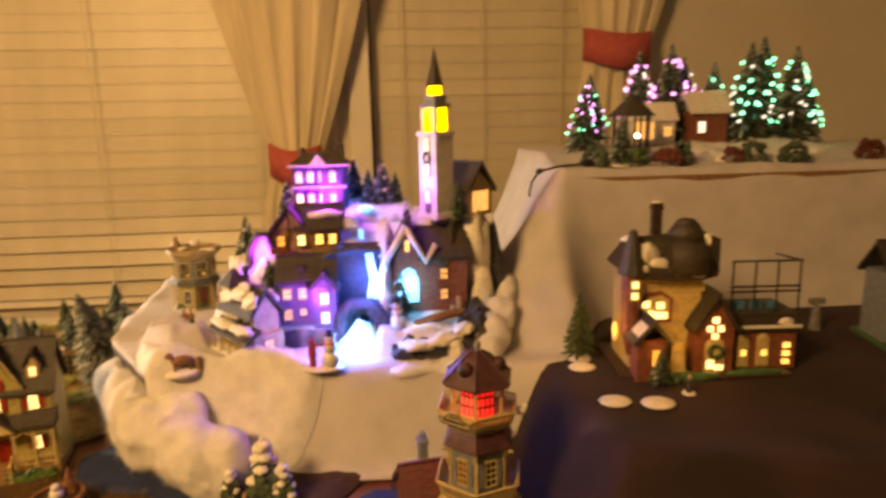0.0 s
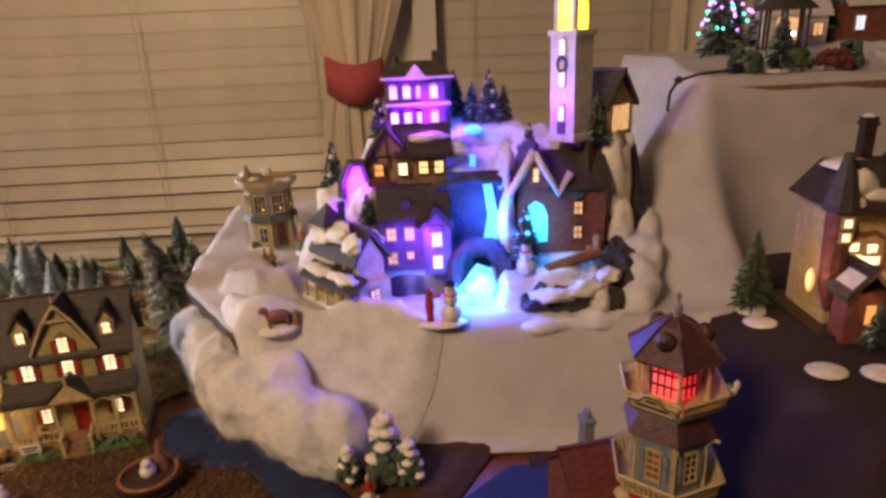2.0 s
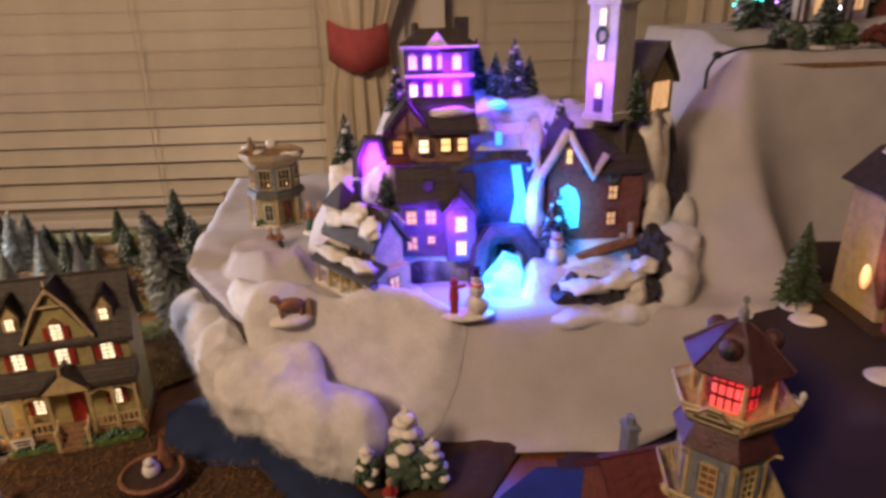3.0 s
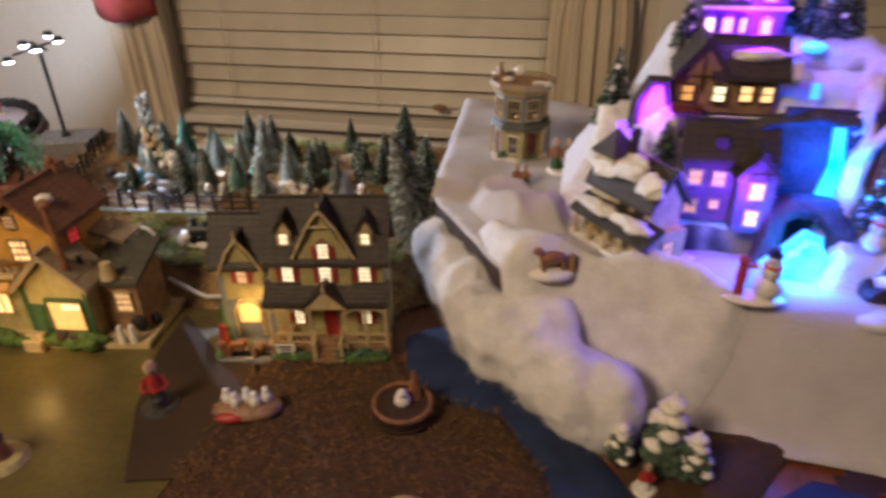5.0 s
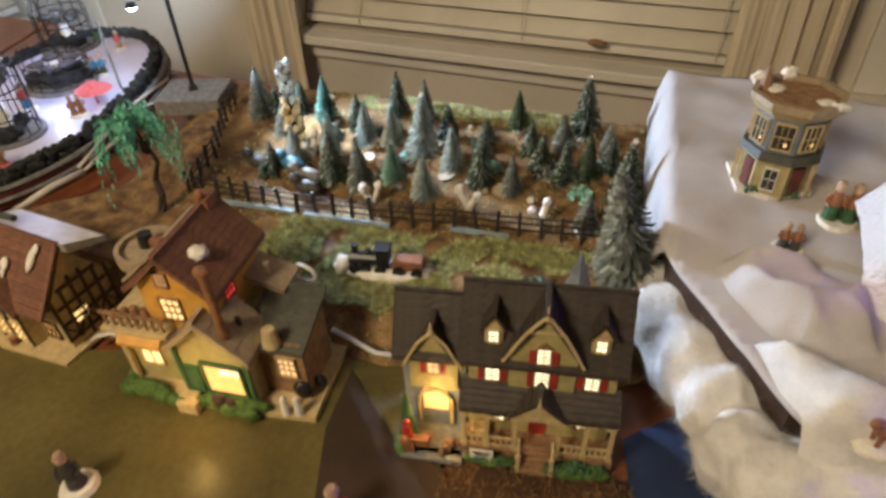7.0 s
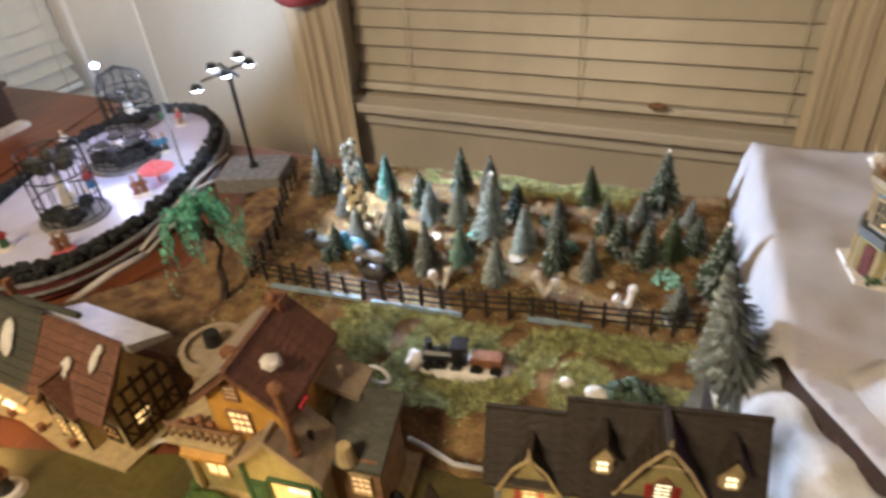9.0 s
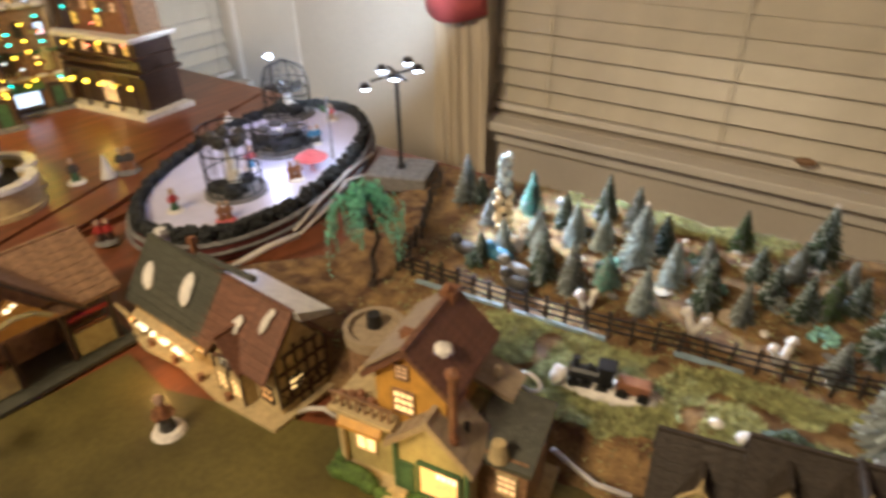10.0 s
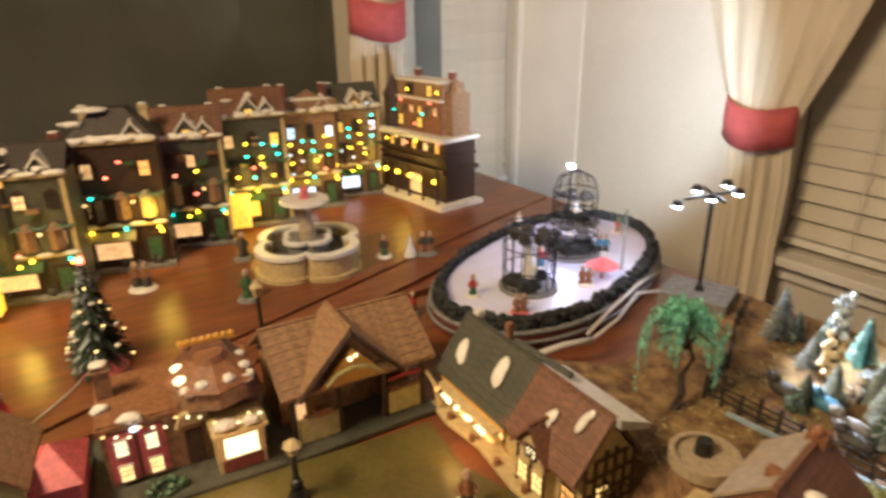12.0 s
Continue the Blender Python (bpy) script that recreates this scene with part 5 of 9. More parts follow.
P(h, "turret", M_TIMBER, ("c", -0.095, 0.010, 0.17, 0.024, 0.024, 0.09, 10), ("c", -0.095, 0.010, 0.26, 0.028, 0.001, 0.055, 10))
P(h, "tower", M_TAN, ("b", 0.108, 0.05, 0.225, 0.030, 0.06, 0.11), ("c", 0.108, 0.05, 0.28, 0.020, 0.012, 0.026, 8))
for x in (-0.06, 0.07):
    chimney(h, x, 0.07, 0.30, 0.022, M_BRICK, 0.014)
for k in range(4):
    win(h, T(-0.06 + k * 0.038, 0.0075, 0.270 if k % 2 else 0.190), 0.018, 0.026, G_YEL if k != 1 else M_NIGHT, M_TIMBER, 2, 2)
for k in range(6):
    win(h, T(-0.075 + k * 0.030, 0.0073, 0.225), 0.012, 0.018, (G_YEL, M_NIGHT, G_DIM)[k % 3], M_TAN, 2, 2)
    P(h, "window_lamp", (G_YELL, G_WARM, G_REDL)[k % 3], ("s", -0.1 + 0.04 * k, -0.012, 0.150 + 0.010 * (k % 2), 0.0045, 0.004, 0.0035, 1))
    P(h, "balcony_rail", M_TIMBER, ("b", -0.1 + 0.04 * k, -0.022, 0.118, 0.036, 0.002, 0.010))
for k in range(5):
    win(h, T(-0.09 + k * 0.045, -0.0006, 0.135), 0.014, 0.020, G_DIM if k % 2 else G_YEL, M_TAN, 2, 2)
    P(h, "lantern", G_YELL, ("s", -0.10 + k * 0.05, -0.020, 0.068, 0.0065, 0.0065, 0.0055, 2), label="glowing yellow lantern")
    P(h, "column", M_TIMBER, ("c", -0.11 + k * 0.055, -0.022, 0.010, 0.004, 0.004, 0.085, 8))
for k in range(8):
    P(h, "fairy_light", (G_REDL, G_TEAL, G_REDL, G_YELL)[k % 4], ("s", -0.10 + 0.028 * k, -0.006, 0.20 + 0.028 * ((k * 5) % 4), 0.0036, 0.003, 0.003, 1))
win(h, T(0.0, -0.0006, 0.020), 0.05, 0.05, G_DIM, M_TIMBER, 4, 2)

# strings of coloured lights along the shop fronts
TINT = {"t": (G_TEAL, "small glowing teal fairy light on a shop front"), "r": (G_REDL, "small glowing red fairy light on a shop front"), "y": (G_YELL, "small glowing yellow fairy light on a shop front"), "w": (G_COOL, "small cool white fairy light on a shop front")}
for u0, z0, u1, z1, sag, word in ((0.02, 0.085, 0.22, 0.105, 0.020, "trttrt"), (0.02, 0.150, 0.20, 0.165, 0.015, "tytyr"), (0.20, 0.110, 0.34, 0.190, 0.010, "trytr"), (0.36, 0.215, 0.50, 0.165, 0.012, "ryyry"), (0.50, 0.120, 0.64, 0.150, 0.010, "ryyr"),
                                  (0.62, 0.205, 0.98, 0.215, 0.028, "yttyttyttyt"), (0.62, 0.180, 0.98, 0.185, 0.026, "tytwytyttyr"), (0.66, 0.150, 0.98, 0.160, 0.020, "ytywytwyyt"), (0.64, 0.125, 0.96, 0.120, 0.014, "tywyrywy")):
    for k, letter in enumerate(word):
        f = k / (len(word) - 1)
        u = u0 + (u1 - u0) * f + random.uniform(-0.006, 0.006)
        g, lab = TINT[letter]
        solo("fairy_light", lab, "fairy light", g, ("s", -1.839 - 0.285 * u, 0.10 + 1.02 * u, z0 + (z1 - z0) * f - sag * math.sin(f * math.pi) + random.uniform(-0.004, 0.004), 0.0042, 0.0052, 0.0030, 1), group="fairy lights")

# fountain
h = thing("fountain", "pale stone two-tier fountain with scalloped basin", "fountain", -1.755, 0.755, 0.004, 20)
lobes = []
for k in range(96):
    a = k * math.tau / 96
    r = 0.098 * (0.80 + 0.30 * abs(math.cos(2 * a)) ** 0.55)
    lobes.append((r * math.cos(a), r * math.sin(a)))
P(h, "plinth", M_CREAM, ("p", [(x * 1.08, y * 1.08) for x, y in lobes], "z", 0, 0.009))
P(h, "basin_wall", M_CREAM, ("r", lobes, 0.88, 0.008, 0.046))
P(h, "basin_rim", M_WHITE, ("r", [(x * 1.05, y * 1.05) for x, y in lobes], 0.82, 0.045, 0.053))
P(h, "water", M_GREENROOF, ("p", [(x * 0.89, y * 0.89) for x, y in lobes], "z", 0.010, 0.028))
P(h, "middle_tier", M_GREY, ("p", [(x * 0.42, y * 0.42) for x, y in lobes], "z", 0.010, 0.056))
P(h, "middle_rim", M_WHITE, ("r", [(x * 0.50, y * 0.50) for x, y in lobes], 0.80, 0.054, 0.061))
P(h, "stem", M_BEIGE, ("c", 0, 0, 0.050, 0.018, 0.010, 0.072, 12), ("s", 0, 0, 0.075, 0.017))
P(h, "upper_dish", M_WHITE, ("c", 0, 0, 0.118, 0.016, 0.046, 0.014, 24), ("c", 0, 0, 0.131, 0.048, 0.046, 0.006, 24))
P(h, "finial", M_PINK, ("c", 0, 0, 0.134, 0.010, 0.006, 0.018, 10), ("s", 0.006, 0, 0.156, 0.007), ("s", -0.006, 0.003, 0.152, 0.006))

# skating park on its hedge-rimmed stand
RC, RA = Vector((-1.425, 1.105)), 110.0
h = thing("skating_park", "white lit skating park toy with dark hedge rim", "skating park", RC.x, RC.y, 0.004, RA)


def oval(a, b, n=56, e=2.6):
    pts = []
    for k in range(n):
        t = k * math.tau / n
        c, s = math.cos(t), math.sin(t)
        pts.append((a * math.copysign(abs(c) ** (2 / e), c), b * (1 - 0.10 * math.cos(2 * t)) * math.copysign(abs(s) ** (2 / e), s)))
    return pts


P(h, "stand", M_MAROON, ("p", oval(0.300, 0.152), "z", 0, 0.024))
P(h, "lower_rail", M_GREY, ("t", [(x, y, 0.012) for x, y in oval(0.303, 0.155)] + [(*oval(0.303, 0.155)[0], 0.012)], 0.003))
P(h, "rail", M_GREY, ("t", [(x, y, 0.026) for x, y in oval(0.299, 0.151)] + [(*oval(0.299, 0.151)[0], 0.026)], 0.004))
P(h, "ice", M_RINK, ("p", oval(0.276, 0.130), "z", 0.022, 0.032))
bm = bmesh.new()
for x, y in oval(0.285, 0.138, 220):
    for q in range(8):
        bmesh.ops.create_icosphere(bm, subdivisions=1, radius=random.uniform(0.004, 0.0075), matrix=Matrix.Translation((x * random.uniform(0.965, 1.03), y * random.uniform(0.955, 1.04), random.uniform(0.026, 0.046))))
me = bpy.data.meshes.new("mesh")
bm.to_mesh(me)
bm.free()
me.materials.append(M_HEDGE)
hd = new("hedge", me)
hd.parent = h


def cage(label, x, y, r, hh, dome):
    c = thing("bird_cage", label, "ornament cage", x, y, 0.036, 0, "skating park cages")
    P(c, "base", M_GREY, ("c", 0, 0, 0, r * 1.15, r * 1.15, 0.006, 28))
    P(c, "planting", M_HEDGE, *[("s", random.uniform(-0.6, 0.6) * r, random.uniform(-0.6, 0.6) * r, random.uniform(0.008, 0.022), r * 0.3, r * 0.3, r * 0.25, 1) for _ in range(14)])
    for k in range(14):
        a = k * math.tau / 14
        ca, sa = r * math.cos(a), r * math.sin(a)
        P(c, "bar", M_BLACK, ("t", [(ca, sa, 0.004), (ca, sa, hh)] + ([(ca * 0.8, sa * 0.8, hh + r * 0.6), (0, 0, hh + r)] if dome else []), 0.0011, 5))
    for z in (0.006, hh * 0.35, hh * 0.7, hh):
        P(c, "hoop", M_BLACK, ("t", [(r * math.cos(k * math.tau / 28), r * math.sin(k * math.tau / 28), z) for k in range(29)], 0.0013, 5))
    P(c, "figure_shape", M_WHITE, ("c", 0, 0, 0.010, r * 0.3, r * 0.1, hh * 0.6, 10), ("s", 0, 0, hh * 0.7, r * 0.18), ("s", r * 0.3, 0.0, hh * 0.35, r * 0.16))
    P(c, "roof_trees", M_DIRTYW, *[("s", 0.55 * r * math.cos(k * 1.3), 0.55 * r * math.sin(k * 1.3), hh * 0.86, r * 0.3, r * 0.3, hh * 0.12, 1) for k in range(6)])
    return c


cage("dark wire cage with pale figure on the skating park", -1.365, 0.990, 0.044, 0.110, False)
cage("low dark wire enclosure with planting on the skating park", -1.440, 1.160, 0.052, 0.045, False)
cage("domed wire cage at the end of the skating park", -1.565, 1.300, 0.048, 0.070, True)
h = thing("park_light_pole", "thin dark pole with a bright white light", "lamp", -1.50, 1.215, 0.036)
P(h, "pole", M_BLACK, ("t", [(0, 0, 0), (0.0, 0, 0.145)], 0.0018), ("c", 0, 0, 0, 0.006, 0.005, 0.004, 10))
P(h, "bulb", G_LED, ("s", 0, 0, 0.150, 0.006, 0.006, 0.005))
h = thing("flag_pole", "thin grey pole beside the rink with a small dark flag", "flag pole", -1.322, 1.175, 0.036)
P(h, "pole", M_GREY, ("t", [(0, 0, 0), (0, 0, 0.115)], 0.0022))
P(h, "flag", M_GREENP, ("b", -0.018, 0.006, 0.088, 0.012, 0.002, 0.010), ("t", [(-0.018, 0.006, 0.09), (0, 0, 0.10)], 0.0008))

# stadium lamp in the table's corner
h = thing("floodlight_lamp", "tall dark floodlight with five bright heads on grey base", "lamp", -1.168, 1.180, 0.030, 20)
P(h, "base", M_GREY, ("b", 0, 0, 0.011, 0.105, 0.085, 0.026), bevel=0.003)
P(h, "pole", M_BLACK, ("t", [(0, 0, 0.02), (0, 0, 0.185)], 0.0034, 8), ("c", 0, 0, 0.024, 0.008, 0.005, 0.008, 12))
P(h, "cross_arm", M_BLACK, ("t", [(-0.040, -0.012, 0.172), (0.032, 0.010, 0.192)], 0.0026), ("t", [(-0.018, 0.016, 0.188), (0.022, -0.020, 0.180)], 0.0026))
for x, y, z in ((-0.045, -0.022, 0.165), (-0.026, 0.006, 0.186), (0.002, -0.016, 0.182), (0.016, 0.012, 0.199), (0.036, -0.004, 0.193)):
    hd = P(h, "lamp_head", M_BLACK, ("c", x, y, z - 0.001, 0.009, 0.006, 0.008, 12))
    P(hd, "bulb", G_LED, ("s", x, y, z - 0.001, 0.0085, 0.0085, 0.004))


# ---- figurines: plain painted shapes ----
def figurine(label, x, y, z, rz, hh, top, low, base=M_SNOW, category="figurine", wide=1.0, pair=False, group="street figurines"):
    bm = bmesh.new()
    mark = bm.faces.layers.int.new("paint")

    def paint(k):
        for face in bm.faces:
            if face[mark] == 0:
                face[mark] = k

    put_cone(bm, 0, 0, 0, hh * 0.34 * wide, hh * 0.28 * wide, hh * 0.10, 14)
    paint(1)
    for dx in ((-0.16 * hh, 0.16 * hh) if pair else (0.0,)):
        put_cone(bm, dx, 0, hh * 0.10, hh * 0.17, hh * 0.11, hh * 0.36, 10)
        put_ball(bm, dx * 1.1, -hh * 0.08, hh * 0.22, hh * 0.12, hh * 0.10, hh * 0.12, 1)
    paint(2)
    for dx in ((-0.16 * hh, 0.16 * hh) if pair else (0.0,)):
        put_cone(bm, dx, 0, hh * 0.44, hh * 0.15, hh * 0.08, hh * 0.30, 10)
        put_tube(bm, [(dx - hh * 0.13, 0, hh * 0.66), (dx - hh * 0.19, -hh * 0.07, hh * 0.50), (dx - hh * 0.12, -hh * 0.16, hh * 0.46)], hh * 0.035, 6)
        put_tube(bm, [(dx + hh * 0.13, 0, hh * 0.66), (dx + hh * 0.20, -hh * 0.05, hh * 0.52), (dx + hh * 0.14, -hh * 0.15, hh * 0.50)], hh * 0.035, 6)
    paint(3)
    for dx in ((-0.16 * hh, 0.16 * hh) if pair else (0.0,)):
        put_ball(bm, dx, -hh * 0.01, hh * 0.82, hh * 0.095, hh * 0.095, hh * 0.11, 2)
        put_cone(bm, dx, 0, hh * 0.87, hh * 0.11, hh * 0.06, hh * 0.10, 10)
    paint(4)
    for face in bm.faces:
        face.material_index = face[mark] - 1
    me = bpy.data.meshes.new("mesh")
    bm.to_mesh(me)
    bm.free()
    for mm in (base, low, top, M_SKIN):
        me.materials.append(mm)
    o = new("figurine", me)
    o.location, o.rotation_euler = (x, y, z), (0, 0, radians(rz))
    return tagged(o, label, category, group)


figurine("small dark figurine on a round white snowy base", -0.835, 0.585, 0.002, 40, 0.050, M_DIRTYW, M_DIRTYW)
figurine("dark musician figurine on a pale green base", -0.705, 0.545, 0.002, -20, 0.055, M_DIRTYW, M_COPPER, M_OLIVE, wide=1.2)
figurine("red-coated figurine on a dark base", -0.608, 0.632, 0.002, 30, 0.058, M_RED, M_DIRTYW, M_DIRTYW)
figurine("brown and pink figurine standing on the street", -1.045, 0.625, 0.002, 60, 0.052, M_COPPER, M_DIRTYW, M_SNOW)
figurine("green-dressed figurine beside the fountain", -1.665, 0.600, 0.004, 60, 0.060, M_GREENP, M_GREENP, M_GREY)
figurine("dark figurine at the far side of the fountain", -1.86, 0.655, 0.004, 60, 0.060, M_DIRTYW, M_DIRTYW, M_GREY)
figurine("dark green figurine near the wooden leaf", -1.70, 0.895, 0.004, 60, 0.050, M_DIRTYW, M_GREENP, M_SNOW)
figurine("two seated red-and-white figurines near the rink", -1.455, 0.805, 0.004, 60, 0.040, M_RED, M_TIMBER, M_GREY, wide=1.3, pair=True)
figurine("red and green skater figurine on the rink", -1.392, 0.892, 0.036, 60, 0.040, M_RED, M_GREENP, M_SNOW)
figurine("dark red skater figurine on the rink", -1.415, 1.065, 0.036, 60, 0.045, M_RED, M_BLUEF, M_SNOW)
figurine("brown skater group on the rink's edge", -1.300, 0.915, 0.036, 60, 0.034, M_COPPER, M_COPPER, M_PINK, wide=1.4, pair=True)
figurine("dark figurine pair with a sled at the main street", -1.665, 0.975, 0.004, 60, 0.050, M_DIRTYW, M_COPPER, M_GREY, wide=1.4, pair=True)
figurine("seated dark figurine on a bench before the shops", -1.825, 0.455, 0.004, 60, 0.055, M_COPPER, M_DIRTYW, M_SNOW, wide=1.4, pair=True)
figurine("red-capped figurine pair with a cart", -1.475, 0.225, 0.004, 60, 0.060, M_RED, M_GREENP, M_SNOW, wide=1.3, pair=True)
figurine("dark-hatted figurine carrying parcels", -1.42, 0.17, 0.004, 60, 0.060, M_CREAM, M_GREENP, M_GREY)
figurine("orange figurines on the rink", -1.315, 1.075, 0.036, 60, 0.036, M_COPPER, M_COPPER, M_SNOW, wide=1.3, pair=True)
figurine("pale figurine on the rink's far end", -1.46, 1.32, 0.036, 60, 0.036, M_PINK, M_SKIN, M_SNOW)
figurine("white figurine on the rink's far rim", -1.60, 1.17, 0.036, 60, 0.040, M_WHITE, M_DIRTYW, M_SNOW)
figurine("dark skater pair in the middle of the rink", -1.40, 1.21, 0.036, 60, 0.038, M_BLUEF, M_DIRTYW, M_SNOW, pair=True)
solo("white_cone", "small white cone tree on the wooden leaf", "cone", M_WHITE, ("c", -1.672, 0.940, 0.004, 0.014, 0.001, 0.046, 16))
solo("pink_umbrella", "pink umbrella stand on the rink", "umbrella", M_PINK, ("c", -1.318, 1.118, 0.060, 0.030, 0.006, 0.014, 14), ("c", -1.318, 1.118, 0.032, 0.002, 0.002, 0.03, 8))


def post_lamp(x, y, z, hh, label):
    h = thing("street_lamp", label, "street lamp", x, y, z, 0, "street lamps")
    P(h, "post", M_BLACK, ("c", 0, 0, 0, 0.012, 0.007, 0.014, 12), ("c", 0, 0, 0.012, 0.0036, 0.0028, hh * 0.75, 10), ("s", 0, 0, 0.02, 0.007))
    P(h, "lantern", M_CREAM, ("c", 0, 0, hh * 0.78, 0.006, 0.010, hh * 0.14, 6), ("c", 0, 0, hh * 0.92, 0.011, 0.002, hh * 0.10, 6))


post_lamp(-1.487, 0.565, 0.004, 0.110, "black street lamp with a pale lantern")
post_lamp(-1.160, 0.487, 0.002, 0.075, "black street lamp with a white sign beside the inn")


# ---- trees ----
def bristle(n, seed, droop=0.25, ragged=0.15):
    """The crown of a bottle-brush tree, 1 high and about 0.7 wide: thin bristle blades in rings."""
    rng = random.Random(seed)
    verts, faces, frost = [], [], []
    for i in range(n):
        v = rng.random() ** 0.8
        z = 0.10 + 0.88 * v
        r = (0.36 * (1 - v) ** 0.85 + 0.015) * (1 - ragged * rng.random())
        a = rng.random() * math.tau
        ca, sa = math.cos(a), math.sin(a)
        w = 0.010 + 0.016 * rng.random()
        dz = -droop * r + 0.05 * rng.uniform(-1, 1)
        k = len(verts)
        verts += [(r * 0.15 * ca + sa * w, r * 0.15 * sa - ca * w, z + 0.02), (r * 0.15 * ca - sa * w, r * 0.15 * sa + ca * w, z - 0.01), (r * ca - sa * w * 0.5, r * sa + ca * w * 0.5, z + dz), (r * ca + sa * w * 0.5, r * sa - ca * w * 0.5, z + dz + 0.02)]
        faces.append((k, k + 1, k + 2, k + 3))
        frost.append(rng.random() < 0.22 + 0.25 * v)
    me = bpy.data.meshes.new("mesh")
    me.from_pydata(verts, [], faces)
    for f, fr in zip(me.polygons, frost):
        f.material_index = int(fr)
    return me


CORE = mesh_of([("c", 0, 0, 0.08, 0.085, 0.006, 0.88, 8)])
# frosted tips, their colour also lightened for the floodlight on the forest
M_FROST = mat("frost_tip_bristle", (0.46, 0.52, 0.50), 0.8, scale=200, var=0.3, bump=0, island=0.5)
BRUSH = {}
for mm in (M_FIR, M_FIRL, M_FIRF, M_FIRT, M_FIRG):
    for s in range(2):
        me = bristle(1150, 11 * s + 3, 0.15 + 0.2 * s, ragged=0.42)
        me.materials.append(mm)
        me.materials.append(M_FROST if mm is not M_FIRL else M_FIRG)
        BRUSH[mm.name, s] = me
TRUNK = mesh_of([("c", 0, 0, 0, 0.035, 0.02, 0.3, 8)])
TRUNK.materials.append(M_TRUNK)
DISC = mesh_of([("c", 0, 0, -0.004, 0.22, 0.20, 0.06, 16)])
CORES = {}


def tree(x, y, z, hh, mm, label, disc=M_DISC, wide=1.0, tip=None, tilt=0.0, group="bottle-brush trees"):
    t = thing("bottle_brush_tree", label, "miniature tree", x, y, z, random.uniform(0, 360), group)
    t.scale = (hh * wide, hh * wide, hh)
    t.rotation_euler = (radians(tilt), radians(random.uniform(-2, 2)), t.rotation_euler[2])
    if mm.name not in CORES:
        CORES[mm.name] = CORE.copy()
        CORES[mm.name].materials.append(mm)
    new("trunk", TRUNK).parent = t
    c = new("crown", CORES[mm.name])
    c.parent = t
    b = new("bristles", BRUSH[mm.name, random.randint(0, 1)])
    b.parent = c
    if disc:
        if disc.name not in CORES:
            CORES[disc.name] = DISC.copy()
            CORES[disc.name].materials.append(disc)
        new("stand", CORES[disc.name]).parent = t
    if tip:
        P(t, "tip", tip, ("s", 0, 0, 0.99, 0.035 / wide, 0.035 / wide, 0.04, 1))
    return t


GZ = 0.037
DG, FG, TL, GG, LG = (M_FIR, "dark green"), (M_FIRF, "frosted pale green"), (M_FIRT, "teal frosted"), (M_FIRG, "grey-green"), (M_FIRL, "mid green")
FOREST = [(-1.023, 1.161, .085, GG, 0), (-0.921, 1.182, .075, TL, 0), (-0.847, 1.065, .070, FG, 0), (-0.827, 1.032, .078, DG, 0), (-0.830, 1.135, .070, FG, 0),
          (-0.787, 1.032, .078, GG, 1), (-0.822, 1.228, .075, DG, 0), (-0.790, 1.140, .070, FG, 0), (-0.751, 1.056, .060, TL, 1), (-0.775, 1.224, .070, GG, 0),
          (-0.739, 1.126, .100, FG, 0), (-0.698, 1.032, .070, FG, 1), (-0.685, 1.103, .075, FG, 2), (-0.664, 1.186, .045, DG, 0), (-0.639, 1.080, .080, DG, 0),
          (-0.634, 1.241, .065, LG, 1), (-0.597, 1.076, .062, GG, 1), (-0.576, 1.138, .060, DG, 1), (-0.541, 1.253, .095, DG, 1), (-0.539, 1.119, .068, DG, 1),
          (-0.515, 1.138, .072, LG, 1), (-0.502, 1.221, .045, GG, 0), (-0.495, 1.031, .055, GG, 1), (-0.460, 1.088, .100, DG, 1), (-1.006, 1.175, .050, DG, 0),
          (-0.917, 1.029, .050, DG, 0), (-0.955, 1.120, .060, GG, 0), (-0.87, 1.10, .065, FG, 0), (-0.86, 1.17, .060, DG, 0), (-0.72, 1.18, .060, DG, 0),
          (-0.655, 1.14, .065, GG, 0), (-0.60, 1.18, .055, DG, 0), (-0.56, 1.20, .060, GG, 0), (-0.97, 1.19, .06, DG, 0), (-0.90, 1.06, .06, FG, 0), (-0.49, 1.16, .06, DG, 1)]
for x, y, hh, (mm, word), st in FOREST:
    tree(x, y, GZ - 0.004, hh * 0.98, mm, word + (" bottle-brush tree on a pale wooden disc" if st == 1 else " bottle-brush tree with an orange tip" if st == 2 else " bottle-brush tree in the forest"), M_DISC if st else M_SNOW if mm is M_FIRF else None,
         0.85 if hh > 0.06 else 1.0, M_COPPER if st == 2 else M_SNOW if hh > 0.09 else None)
big = tree(-0.426, 0.945, 0.036, 0.150, M_FIRG, "large snowy bottle-brush tree with a white stand beside the cotton", M_SNOW, 0.92)
big.rotation_euler = (radians(3), radians(-13), 0)
h = thing("light_column_tree", "tall frosted ornament tree with icy blue top and yellow lit foot", "miniature tree", -0.925, 1.10, GZ)
P(h, "stem", M_TRUNK, ("c", 0, 0, 0, 0.005, 0.003, 0.10, 8))
P(h, "lower_crown", M_CREAM, *[("l", 0.009 * math.cos(k * 2.4), 0.009 * math.sin(k * 2.4), 0.014 + 0.0032 * k, 0.006, 0.006, 0.006, 0.5, k, 2) for k in range(18)])
P(h, "upper_crown", M_FIRF, *[("l", 0.006 * math.cos(k * 2.4), 0.006 * math.sin(k * 2.4), 0.072 + 0.0032 * k, 0.005, 0.005, 0.006, 0.5, k, 2) for k in range(17)])
